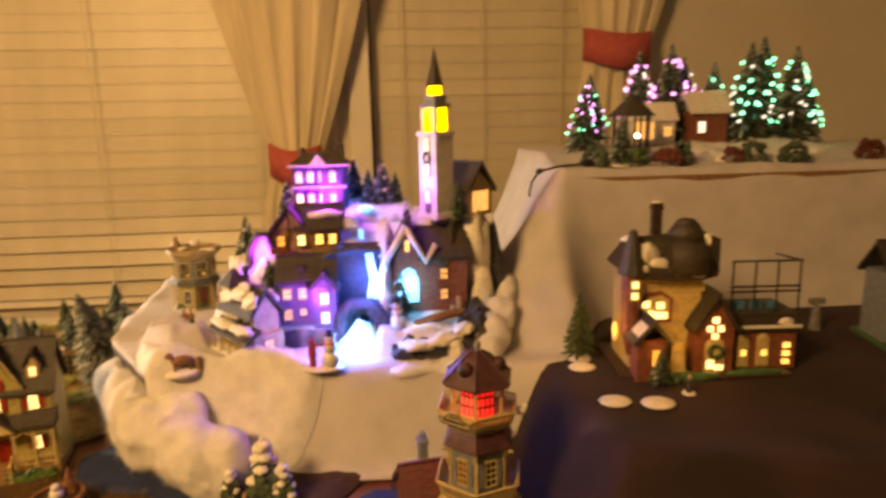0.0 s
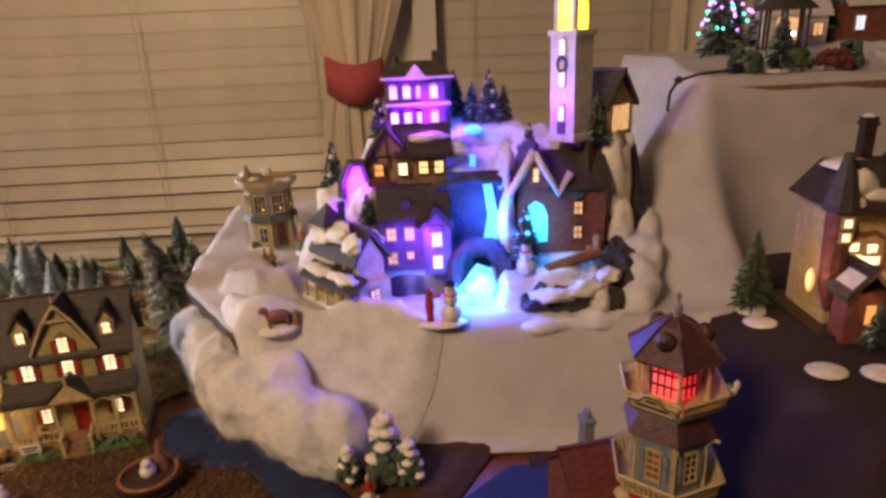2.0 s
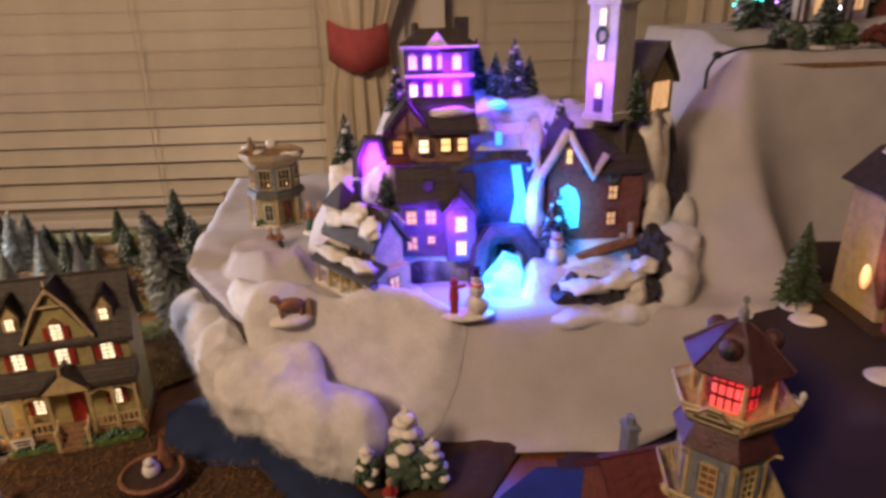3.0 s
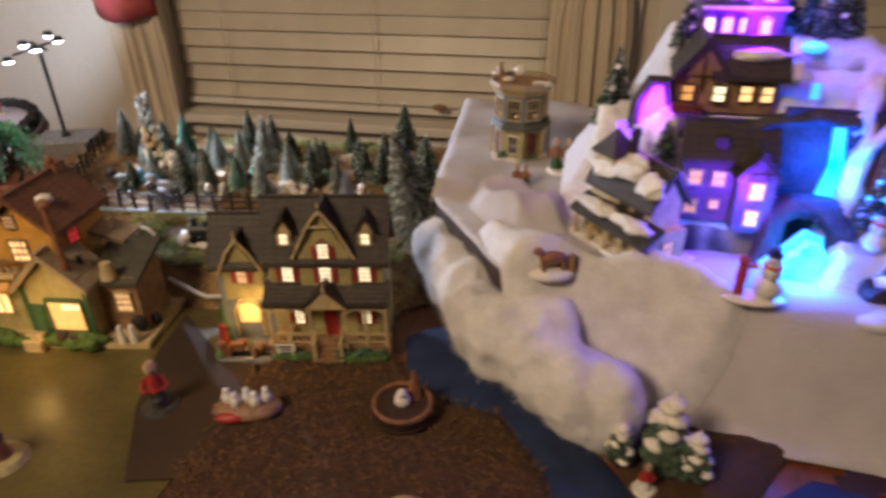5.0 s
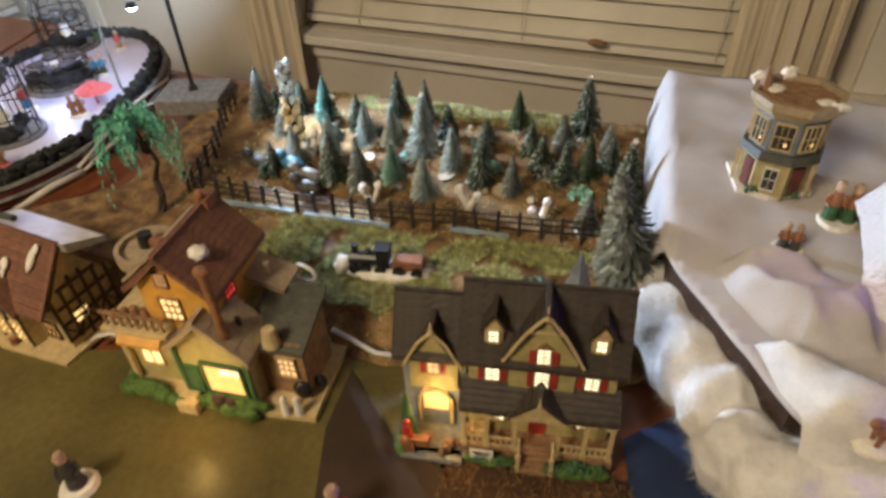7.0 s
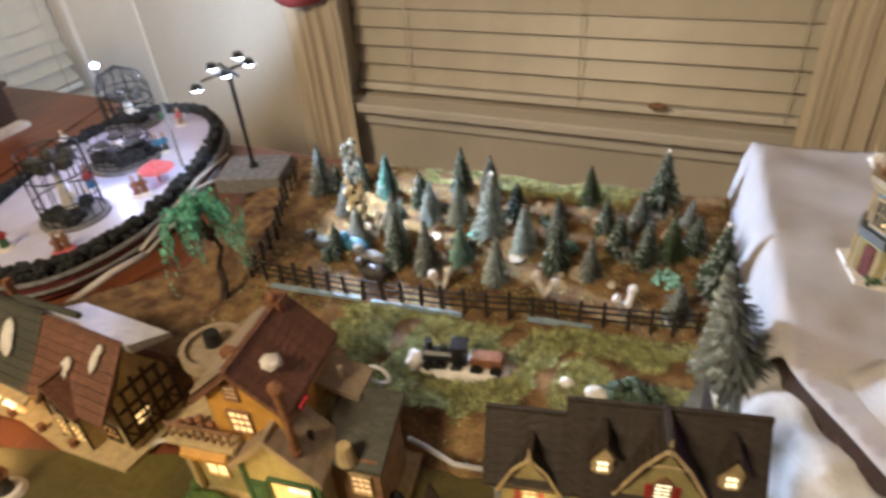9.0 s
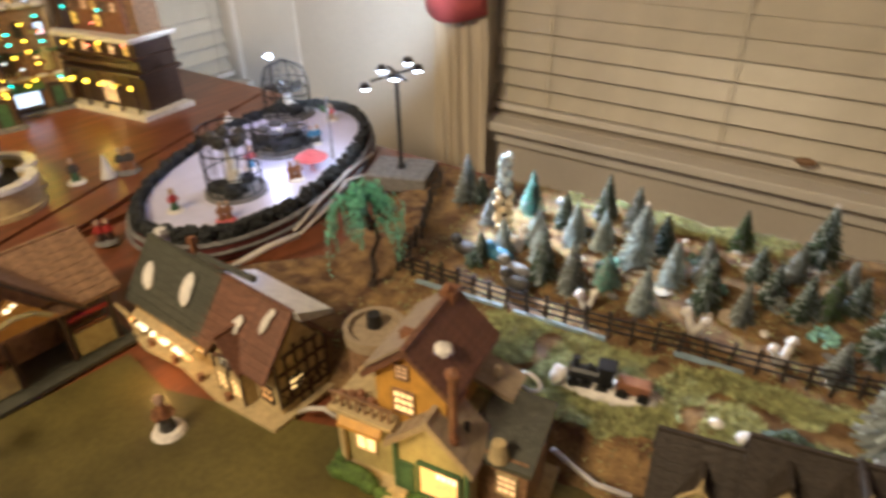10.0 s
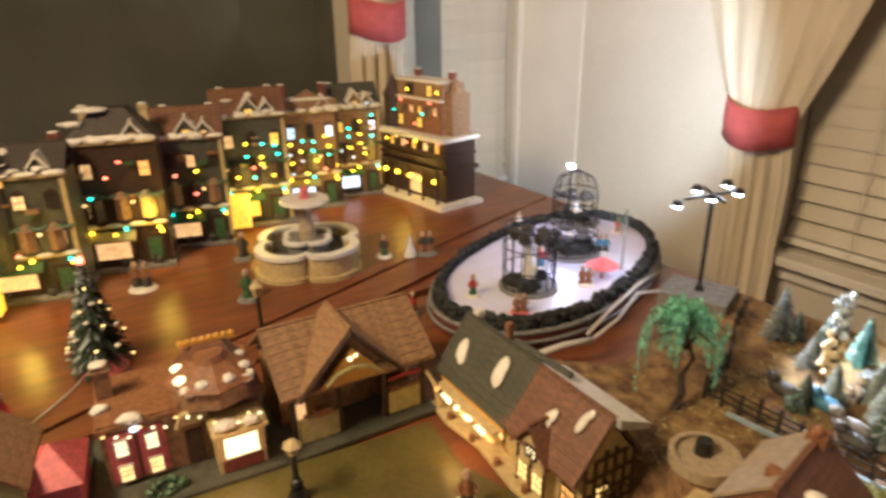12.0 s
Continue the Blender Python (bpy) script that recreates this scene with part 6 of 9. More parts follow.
for x, y, lab in ((-0.755, 0.998, "white frosted shrub beside the fence"), (-0.637, 1.024, "white forked shrub beside the fence"), (-0.548, 1.023, "white leaning shrub beside the fence"), (-0.885, 1.075, "icy white mound in the forest")):
    h = thing("frosted_shrub", lab, "shrub", x, y, GZ, random.uniform(0, 360), "frosted shrubs")
    P(h, "frosted_fork", M_SNOW, ("t", [(0, 0, 0), (0.004, 0, 0.014), (0.009, 0.002, 0.026), (0.012, 0.001, 0.036)], [0.004, 0.0045, 0.004, 0.0014], 8), ("t", [(0, 0, 0), (-0.004, 0.002, 0.012), (-0.009, 0, 0.022), (-0.015, -0.002, 0.030)], [0.004, 0.004, 0.0038, 0.0014], 8), ("l", 0.010, 0.002, 0.030, 0.006, 0.005, 0.006, 0.5, x * 40), ("l", -0.011, 0, 0.025, 0.005, 0.005, 0.005, 0.5, x * 70), smooth=True)
for i in range(26):
    x, y = random.uniform(-0.99, -0.46), random.uniform(1.03, 1.25)
    solo("pebble", "small pale pebble on the forest floor", "pebble", random.choice((M_DISC, M_SNOW, M_GREY)), ("s", x, y, GZ + 0.003, random.uniform(0.004, 0.009), random.uniform(0.004, 0.008), 0.004, 2), group="pebbles", smooth=True)
for x, y, w, mm, lab in ((-0.895, 1.04, 0.020, M_BLUEF, "blue ceramic figure shape in the forest"), (-0.94, 1.03, 0.022, M_DIRTYW, "dark ceramic animal shape in the forest"), (-0.86, 1.02, 0.022, M_GREY, "grey ceramic rock group in the forest"), (-0.845, 0.995, 0.020, M_DIRTYW, "black ceramic animal group by the fence")):
    solo("forest_ornament", lab, "ornament", mm, ("s", x, y, GZ + 0.010, w, w * 0.5, 0.010), ("s", x - w * 0.8, y, GZ + 0.020, w * 0.4, w * 0.35, 0.008), ("c", x - w * 0.5, y, GZ - 0.004, 0.003, 0.003, 0.01, 6), ("c", x + w * 0.5, y, GZ - 0.004, 0.003, 0.003, 0.01, 6), smooth=True)


rngf = random.Random(21)
for i in range(22):
    x, y = rngf.uniform(-0.97, -0.47), rngf.uniform(1.00, 1.20)
    if rngf.random() < 0.45:
        solo("wood_disc", "pale sawn wood disc lying in the forest", "wood disc", M_DISC, ("c", 0, 0, -0.003, 0.013, 0.012, 0.007, 14), m=pose(x, y, lawn_height(x, y), rngf.uniform(-12, 12), rngf.uniform(-12, 12), 0), group="wood discs")
    else:
        mm, word = rngf.choice(((M_FIRG, "grey-green"), (M_FIRF, "frosted white"), (M_FIRT, "teal"), (M_FIR, "dark green")))
        h = thing("low_shrub", word + " low tufted shrub on the forest floor", "shrub", x, y, lawn_height(x, y) - 0.002, 0, "low forest shrubs")
        bush(h, 0, 0, 0, rngf.uniform(0.010, 0.017), rngf.uniform(0.008, 0.013), rngf.uniform(0.012, 0.022), mm, 34, "foliage")

# ---- fence ----
def fence(pts, label):
    h = thing("forest_fence", label, "fence")
    for (x0, y0), (x1, y1) in zip(pts, pts[1:]):
        L = math.hypot(x1 - x0, y1 - y0)
        n = max(2, round(L / 0.024))
        for k in range(n):
            x, y = x0 + (x1 - x0) * k / n, y0 + (y1 - y0) * k / n
            hz = random.uniform(0.028, 0.036)
            P(h, "post", M_FENCE, ("b", x, y, GZ - 0.004 + hz / 2, 0.0034, 0.0034, hz + 0.006, random.uniform(-5, 5), random.uniform(-5, 5), 0))
        for z in (0.010, 0.019, 0.027):
            P(h, "rail", M_FENCE, ("t", [(x0, y0, GZ + z), ((x0 + x1) / 2, (y0 + y1) / 2, GZ + z - 0.001), (x1, y1, GZ + z)], 0.0012, 5))
    return h


fence([(-0.995, 0.948), (-0.86, 0.953), (-0.74, 0.966), (-0.64, 0.985), (-0.54, 1.000), (-0.45, 1.02)], "dark low fence along the front of the forest")
fence([(-0.995, 0.958), (-1.02, 1.035), (-1.07, 1.13), (-1.095, 1.20)], "dark low fence along the forest's side")
for x, y, w in ((-0.90, 0.946, 0.12), (-0.77, 0.957, 0.11), (-0.61, 0.985, 0.07)):
    solo("icy_strip", "pale blue icy strip at the fence's foot", "strip", M_PATHB, ("b", x, y, GZ + 0.002, w, 0.006, 0.004, 0, 0, 6))

# moss on the lawn: tufts too many to count
MOSS = [(-0.84, 0.935), (-0.70, 0.945), (-0.56, 0.975), (-0.47, 0.985), (-0.455, 0.90), (-0.56, 0.885), (-0.66, 0.85), (-0.70, 0.80), (-0.78, 0.815), (-0.83, 0.87)]
verts, faces = [], []
rng = random.Random(5)
while len(faces) < 30000:
    x, y = rng.uniform(-1.0, -0.42), rng.uniform(0.79, 1.30)
    e = border(x, y, MOSS)
    back = 1.24 < y < 1.31 and -0.9 < x < -0.55
    if e < -0.01 and not (back and rng.random() < 0.4) and rng.random() > 0.03:
        continue
    if noise.noise(Vector((x * 24, y * 24, 9.0))) < -0.22:
        continue
    z = lawn_height(x, y)
    a, l, up = rng.uniform(0, math.tau), rng.uniform(0.003, 0.008), rng.uniform(0.000, 0.005)
    w = 0.0011
    ca, sa = math.cos(a), math.sin(a)
    k = len(verts)
    verts += [(x - sa * w, y + ca * w, z), (x + sa * w, y - ca * w, z), (x + ca * l, y + sa * l, z + 0.001 + up)]
    faces.append((k, k + 1, k + 2))
me = bpy.data.meshes.new("mesh")
me.from_pydata(verts, [], faces)
me.materials.append(M_MOSS)
tagged(new("moss", me), "pale green moss tufts on the lawn", "moss", kind="stuff")
# loose straw on the hay mat and earth
verts, faces = [], []
while len(faces) < 9000:
    if rng.random() < 0.55:
        x, y = rng.uniform(-0.55, -0.19), rng.uniform(0.45, 0.75)
        if not inside(x, y, HAY):
            continue
        z = 0.008
    else:
        x, y = rng.uniform(-1.25, -0.42), rng.uniform(0.76, 1.32)
        if not inside(x, y, LAWN):
            continue
        z = lawn_height(x, y) + 0.0005
    a, l = rng.uniform(0, math.tau), rng.uniform(0.003, 0.010)
    w = 0.0007
    ca, sa = math.cos(a), math.sin(a)
    k = len(verts)
    verts += [(x - sa * w, y + ca * w, z), (x + sa * w, y - ca * w, z), (x + ca * l, y + sa * l, z + rng.uniform(0, 0.004))]
    faces.append((k, k + 1, k + 2))
me = bpy.data.meshes.new("mesh")
me.from_pydata(verts, [], faces)
me.materials.append(mat("straw", (0.18, 0.095, 0.032), 0.9, scale=300, var=0.4, bump=0, island=0.6))
tagged(new("straw", me), "loose brown straw fibres on the mats", "straw", kind="stuff")

# willow
h = thing("willow_tree", "green weeping willow with a crooked dark trunk", "miniature tree", -1.005, 0.905, 0.034)
P(h, "trunk", M_TRUNK, ("t", [(0, 0, 0), (0.004, 0.004, 0.022), (-0.004, 0.010, 0.040), (0.006, 0.014, 0.066), (-0.010, 0.012, 0.105)], [0.006, 0.005, 0.004, 0.003, 0.002]))
for k in range(7):
    a = k * 0.9
    P(h, "branch", M_TRUNK, ("t", [(-0.004, 0.012, 0.075), (0.018 * math.cos(a) - 0.008, 0.018 * math.sin(a) + 0.012, 0.104), (0.034 * math.cos(a) - 0.01, 0.034 * math.sin(a) + 0.012, 0.098)], 0.0013, 5))
verts, faces = [], []
for i in range(125):
    a = rng.choice((0.3, 1.6, 2.7, 3.9, 5.2)) + rng.gauss(0, 0.26)
    reach = rng.uniform(0.016, 0.056) * (0.75 + 0.25 * math.sin(a * 3 + 1))
    drop = rng.uniform(0.022, 0.074) * (0.4 + reach / 0.06)
    top = 0.128 - 0.25 * reach + rng.uniform(-0.008, 0.006)
    for q in range(20):
        u = q / 19
        r = reach * (0.25 + 0.75 * min(1, u * 1.7) ** 0.6)
        x, y = -0.010 + r * math.cos(a) + rng.gauss(0, 0.0012), 0.012 + r * math.sin(a) + rng.gauss(0, 0.0012)
        z = top + 0.010 * math.sin(min(1, u * 2) * 2.2) - drop * max(0, u - 0.25) / 0.75
        w, l, b = rng.uniform(0.0010, 0.0019), rng.uniform(0.004, 0.009), rng.uniform(0, math.tau)
        k = len(verts)
        verts += [(x - w * math.cos(b), y - w * math.sin(b), z), (x + w * math.cos(b), y + w * math.sin(b), z), (x + 0.3 * l * math.sin(b), y - 0.3 * l * math.cos(b), z - l)]
        faces.append((k, k + 1, k + 2))
me = bpy.data.meshes.new("mesh")
me.from_pydata(verts, [], faces)
me.materials.append(M_WILLOW)
o = new("leaves", me)
o.parent = h

# train and dark shrub on the lawn
h = thing("steam_train", "black and brown ceramic train on a snowy base", "train", -0.682, 0.888, 0.036, 12)
P(h, "snow_base", M_SNOW, ("l", -0.003, 0, 0.003, 0.054, 0.016, 0.007, 0.25, 3, 4), smooth=True)
P(h, "snow_bank", M_SNOW, ("l", -0.050, 0, 0.008, 0.009, 0.011, 0.011, 0.3, 5), smooth=True)
P(h, "boiler", M_BLACK, ("t", [(-0.040, 0, 0.020), (-0.010, 0, 0.020)], 0.008, 12), ("c", -0.034, 0, 0.026, 0.003, 0.004, 0.012, 10), ("s", -0.020, 0, 0.029, 0.004))
P(h, "cab", M_BLACK, ("b", -0.003, 0, 0.024, 0.014, 0.015, 0.022), ("b", -0.003, 0, 0.036, 0.018, 0.018, 0.003), bevel=0.001)
P(h, "tender", M_COPPER, ("b", 0.024, 0, 0.018, 0.032, 0.015, 0.012), bevel=0.0015)
for x in (-0.034, -0.022, -0.006, 0.014, 0.034):
    for s in (-1, 1):
        P(h, "wheel", M_BLACK, ("c", 0, 0, -0.0015, 0.006, 0.006, 0.003, 14), m=pose(x, s * 0.009, 0.011, 90, 0, 0))
h = thing("dark_shrub", "dark planter shrub with a white stone behind the porch house", "shrub", -0.520, 0.900, 0.036)
bush(h, 0, 0, 0.0, 0.026, 0.018, 0.022, M_FIR, 90, "leaves")
P(h, "stone", M_SNOW, ("s", -0.030, -0.004, 0.006, 0.012, 0.008, 0.008), ("s", -0.060, 0.002, 0.004, 0.008, 0.006, 0.006), smooth=True)
for pts, r, lab in (([(-0.943, 0.712, 0.012), (-0.924, 0.71, 0.03), (-0.908, 0.714, 0.036), (-0.892, 0.717, 0.03)], 0.0026, "white lamp cable between the ceramic houses"),
                    ([(-0.693, 0.786, 0.045), (-0.681, 0.793, 0.03), (-0.652, 0.79, 0.022), (-0.62, 0.794, 0.024)], 0.0026, "white lamp cable behind the porch house"),
                    ([(-1.225, 0.80, 0.012), (-1.19, 0.90, 0.034), (-1.175, 0.944, 0.036)], 0.005, "pale cable plug beside the skating park"),
                    ([(-1.175, 0.944, 0.036), (-1.20, 1.03, 0.034), (-1.24, 1.12, 0.036), (-1.21, 1.20, 0.034)], 0.0025, "thin pale cable along the skating park"),
                    ([(-1.19, 0.95, 0.036), (-1.225, 1.04, 0.036), (-1.26, 1.14, 0.036), (-1.30, 1.26, 0.02)], 0.0025, "thin grey cable along the skating park"),
                    ([(-1.215, 0.98, 0.030), (-1.25, 1.06, 0.032), (-1.28, 1.16, 0.034), (-1.33, 1.28, 0.012)], 0.0025, "thin dark cable along the skating park")):
    solo("cable", lab, "cable", M_CABLE if "dark" not in lab else M_BLACK, ("t", pts, r, 8), smooth=True)
h = thing("wire_loop_ornament", "white wire loop ornament behind the ochre house", "ornament", -0.735, 0.815, 0.03)
P(h, "loop", M_WHITE, ("t", [(0.012 * math.cos(k * math.tau / 16), 0, 0.052 + 0.010 * math.sin(k * math.tau / 16)) for k in range(17)], 0.002), ("t", [(0, 0, 0.0), (0, 0, 0.042)], 0.002))

# hay mat ornaments
h = thing("picnic_tray", "oval tray ornament with white goods and red front", "ornament", -0.520, 0.640, 0.007, 15)
P(h, "tray", M_TAN, ("s", 0, 0, 0.006, 0.034, 0.018, 0.008), smooth=True)
for k in range(5):
    P(h, "jar", M_WHITE, ("s", -0.018 + 0.009 * k, 0.003 * (-1) ** k, 0.016, 0.0055, 0.0055, 0.007, 2), ("c", -0.018 + 0.009 * k, 0.003 * (-1) ** k, 0.020, 0.003, 0.003, 0.006, 8), smooth=True)
P(h, "red_trim", M_RED, ("s", -0.012, -0.013, 0.006, 0.016, 0.006, 0.005), smooth=True)
h = thing("barrel_tub", "round wooden tub ornament with a white figure", "ornament", -0.378, 0.668, 0.007, 10)
P(h, "tub", M_TIMBER, ("c", 0, 0, 0, 0.026, 0.030, 0.014, 18), ("c", 0, 0, 0.002, 0.029, 0.030, 0.003, 18))
P(h, "rim", M_COPPER, ("t", [(0.026 * math.cos(k * math.tau / 20), 0.026 * math.sin(k * math.tau / 20), 0.015) for k in range(21)], 0.0022), ("c", 0.010, 0.010, 0.014, 0.008, 0.001, 0.03, 8))
P(h, "white_shape", M_WHITE, ("s", 0, 0, 0.018, 0.008), ("s", 0, -0.002, 0.027, 0.005), smooth=True)
for x, y, hh in ((-0.150, 0.658, 0.075), (-0.185, 0.652, 0.045), (-0.128, 0.648, 0.05)):
    h = thing("snowy_pine", "dark pine with heavy snow on its branches beside the river", "miniature tree", x, y, 0.006, random.uniform(0, 360), "river pines")
    P(h, "trunk", M_TRUNK, ("c", 0, 0, 0, 0.005, 0.002, hh * 0.8, 8))
    bush(h, 0, 0, 0.006, hh * 0.24, hh * 0.24, hh * 0.62, M_FIR, 70, "needles")
    P(h, "snow", M_SNOW, *[("s", hh * 0.22 * (1 - k / 12) * math.cos(k * 2.3), hh * 0.22 * (1 - k / 12) * math.sin(k * 2.3), hh * (0.30 + 0.055 * k), hh * 0.13, hh * 0.11, hh * 0.07, 2) for k in range(12)], ("c", 0, 0, hh * 0.85, hh * 0.08, hh * 0.01, hh * 0.22, 8), smooth=True)
figurine("small red and white gnome figurine by the river", -0.165, 0.628, 0.006, 0, 0.030, M_RED, M_WHITE, M_SNOW)
solo("pale_stone", "pale stone at the hay mat's edge", "stone", M_CREAM, ("s", -0.345, 0.565, 0.012, 0.016, 0.010, 0.010), ("s", -0.335, 0.562, 0.022, 0.006), smooth=True)


# ---- the lit mountain village ----
M_RESIN = mat("snowy_resin_rock", (0.05, 0.042, 0.055), 0.6, scale=60, var=0.5, bump=0.9, fine=240)
nt = M_RESIN.node_tree
b = nt.nodes["Principled BSDF"]
geo, sep, rmp, mx = (nt.nodes.new("ShaderNode" + k) for k in ("NewGeometry", "SeparateXYZ", "ValToRGB", "Mix"))
mx.data_type = "RGBA"
nt.links.new(geo.outputs["Normal"], sep.inputs[0])
nt.links.new(sep.outputs["Z"], rmp.inputs[0])
rmp.color_ramp.elements[0].position, rmp.color_ramp.elements[1].position = 0.29, 0.36
nt.links.new(rmp.outputs[0], mx.inputs[0])
nt.links.new(b.inputs["Base Color"].links[0].from_socket, mx.inputs[6])
mx.inputs[7].default_value = (0.66, 0.64, 0.68, 1)
nt.links.new(mx.outputs[2], b.inputs["Base Color"])

TERR = [(-0.155, -0.068, 0.835, 0.90, 0.158, 3.0), (-0.190, -0.055, 0.890, 0.96, 0.246, 2.6), (-0.155, -0.045, 0.958, 1.04, 0.302, 2.4), (-0.06, 0.03, 0.95, 1.04, 0.296, 3.0),
        (0.01, 0.112, 0.825, 0.90, 0.172, 3.0), (0.028, 0.142, 0.868, 0.97, 0.292, 4.5), (-0.015, 0.085, 0.778, 0.85, 0.158, 2.4), (-0.225, -0.185, 0.925, 0.98, 0.205, 1.5), (-0.02, 0.010, 0.868, 0.95, 0.262, 4.0), (-0.10, 0.02, 0.895, 0.95, 0.255, 3.5), (-0.165, -0.14, 0.90, 0.95, 0.28, 2.2)]


def mountain(x, y):
    z = 0.10
    for x0, x1, y0, y1, t, sl in TERR:
        d = math.hypot(max(x0 - x, 0, x - x1), max(y0 - y, 0, y - y1))
        z = max(z, t - sl * max(0, d - 0.003))
    return z + 0.007 * noise.noise(Vector((x * 45, y * 45, 3))) + 0.0015 * noise.noise(Vector((x * 140, y * 140, 7)))


v = thing("lit_mountain_village", "lit resin mountain village with church, houses and glowing waterfall", "village ornament")
o = sheet("mountain", M_RESIN, -0.26, 0.18, 0.76, 1.07, 0.004, mountain, lambda x, y: mountain(x, y) > 0.118, 0.0)
o.parent, o["label"] = v, "dark rock with snow on its ledges"
# church
for x, y, z, a, b, c in ((0.116, 0.850, 0.235, 0.020, 0.016, 0.060), (0.122, 0.838, 0.185, 0.016, 0.013, 0.042), (-0.208, 0.908, 0.196, 0.024, 0.022, 0.046), (-0.168, 0.870, 0.215, 0.018, 0.014, 0.030), (-0.008, 0.845, 0.255, 0.012, 0.012, 0.040), (-0.196, 0.878, 0.160, 0.026, 0.018, 0.034)):
    P(v, "snow_slope", M_SNOW, ("l", x, y, z, a, b, c, 0.38, x * 9), smooth=True, label="white snow running down the rock")
ch = P(v, "church_tower", M_WHITE, ("b", 0.060, 0.842, 0.348, 0.040, 0.040, 0.110), ("b", 0.060, 0.842, 0.405, 0.046, 0.046, 0.006), ("b", 0.060, 0.842, 0.297, 0.045, 0.045, 0.008), bevel=0.001, label="white tower with a wreath")
P(ch, "belfry", G_YELL, ("b", 0.060, 0.842, 0.422, 0.024, 0.024, 0.030), label="glowing yellow belfry")
for s in (-1, 1):
    for t in (-1, 1):
        P(ch, "belfry_post", M_WHITE, ("b", 0.060 + s * 0.014, 0.842 + t * 0.014, 0.423, 0.006, 0.006, 0.034))
P(ch, "belfry_cornice", M_BLUEGR, ("b", 0.060, 0.842, 0.441, 0.036, 0.036, 0.005), ("b", 0.060, 0.842, 0.448, 0.026, 0.026, 0.012))
P(ch, "lantern_glow", G_YELL, ("b", 0.060, 0.842, 0.459, 0.015, 0.015, 0.012))
P(ch, "spire", M_DARKROOF, ("c", 0.060, 0.842, 0.465, 0.014, 0.0006, 0.048, 8))
for z in (0.316, 0.352, 0.384):
    win(ch, T(0.060, 0.8215, z), 0.009, 0.014, G_WHITE, M_WHITE, 1, 2, arch=True)
wreath(ch, T(0.060, 0.8215, 0.374), 0.007)
P(ch, "door", M_PURPL, ("b", 0.060, 0.8215, 0.305, 0.013, 0.002, 0.018))
nv = P(v, "church_nave", M_CREAM, ("b", 0.104, 0.880, 0.310, 0.066, 0.060, 0.040), ("p", [(0.850, 0.329), (0.910, 0.329), (0.880, 0.352)], "x", 0.074, 0.137), label="cream nave with a lit end wall")
r = gable(nv, T(0.104, 0.880, 0.328), 0.068, 0.064, 0.032, M_DARKROOF, 0.005, rows=6)
P(r, "snow_patch", M_SNOW, ("b", 0.084, 0.858, 0.342, 0.022, 0.020, 0.004, 45, 0, 20))
# amber light on the nave's end wall, put in as a glowing panel
P(nv, "end_window", G_DIM, ("b", 0.1376, 0.880, 0.312, 0.001, 0.040, 0.028))
for x in (0.084, 0.116):
    win(nv, T(x, 0.8495, 0.302), 0.008, 0.014, G_WARM, M_TIMBER, 1, 2, arch=True)
# mansion
mn = P(v, "mansion", M_PURPL, ("b", -0.100, 0.975, 0.328, 0.080, 0.05, 0.062), ("b", -0.082, 0.949, 0.326, 0.030, 0.02, 0.058), ("b", -0.100, 0.945, 0.327, 0.078, 0.014, 0.003), ("b", -0.100, 0.975, 0.360, 0.090, 0.060, 0.003), label="violet-grey mansion")
hip(mn, T(-0.100, 0.975, 0.361), 0.090, 0.060, 0.018, M_DARKROOF, top=0.5)
P(mn, "front_gable", M_WHITE, ("p", [(-0.118, 0.358), (-0.086, 0.358), (-0.102, 0.377)], "y", 0.944, 0.95))
P(mn, "tower_stack", M_DARKROOF, ("b", -0.072, 0.975, 0.378, 0.016, 0.016, 0.026), ("c", -0.126, 0.975, 0.372, 0.006, 0.004, 0.014, 8), bevel=0.001)
P(mn, "ledge_snow", M_WHITE, ("b", -0.100, 0.940, 0.3295, 0.080, 0.008, 0.003), ("b", -0.100, 0.944, 0.3605, 0.090, 0.008, 0.003))
for z in (0.306, 0.337):
    for k in range(4):
        yy = 0.9385 if k == 3 else 0.9485
        win(mn, T(-0.130 + k * 0.0165, yy, z), 0.0075, 0.013, G_WARM if (k + (z > 0.32)) % 2 else G_WHITE, M_WHITE, 1, 2, arch=True)
# half-timbered middle house with a cave beside it
P(v, "house_snow", M_SNOW, ("l", -0.088, 0.890, 0.296, 0.022, 0.012, 0.006, 0.4, 1), ("l", -0.060, 0.896, 0.280, 0.016, 0.016, 0.010, 0.4, 2), smooth=True)
md = P(v, "middle_house", M_TAN, ("b", -0.118, 0.905, 0.262, 0.092, 0.05, 0.036), ("p", [(-0.160, 0.279), (-0.118, 0.279), (-0.139, 0.305)], "y", 0.876, 0.93), label="brown half-timbered house")
gable(md, T(-0.098, 0.905, 0.279), 0.060, 0.056, 0.026, M_DARKROOF, 0.004, rows=5)
gable(md, T(-0.139, 0.902, 0.279, 90), 0.056, 0.044, 0.028, M_DARKROOF, 0.004, rows=5)
for x in (-0.155, -0.139, -0.123):
    P(md, "timber", M_TIMBER, ("b", x, 0.8755, 0.282, 0.002, 0.002, 0.030 - 0.6 * abs(x + 0.139)))
for x, g in ((-0.150, G_AMBER), (-0.122, G_WHITE), (-0.098, G_WARM), (-0.080, G_WARM)):
    win(md, T(x, 0.8752 if x < -0.11 else 0.8793, 0.256), 0.010, 0.014, g, M_TIMBER, 1, 2)
P(md, "bench", M_MAROON, ("b", -0.150, 0.868, 0.250, 0.026, 0.008, 0.008))
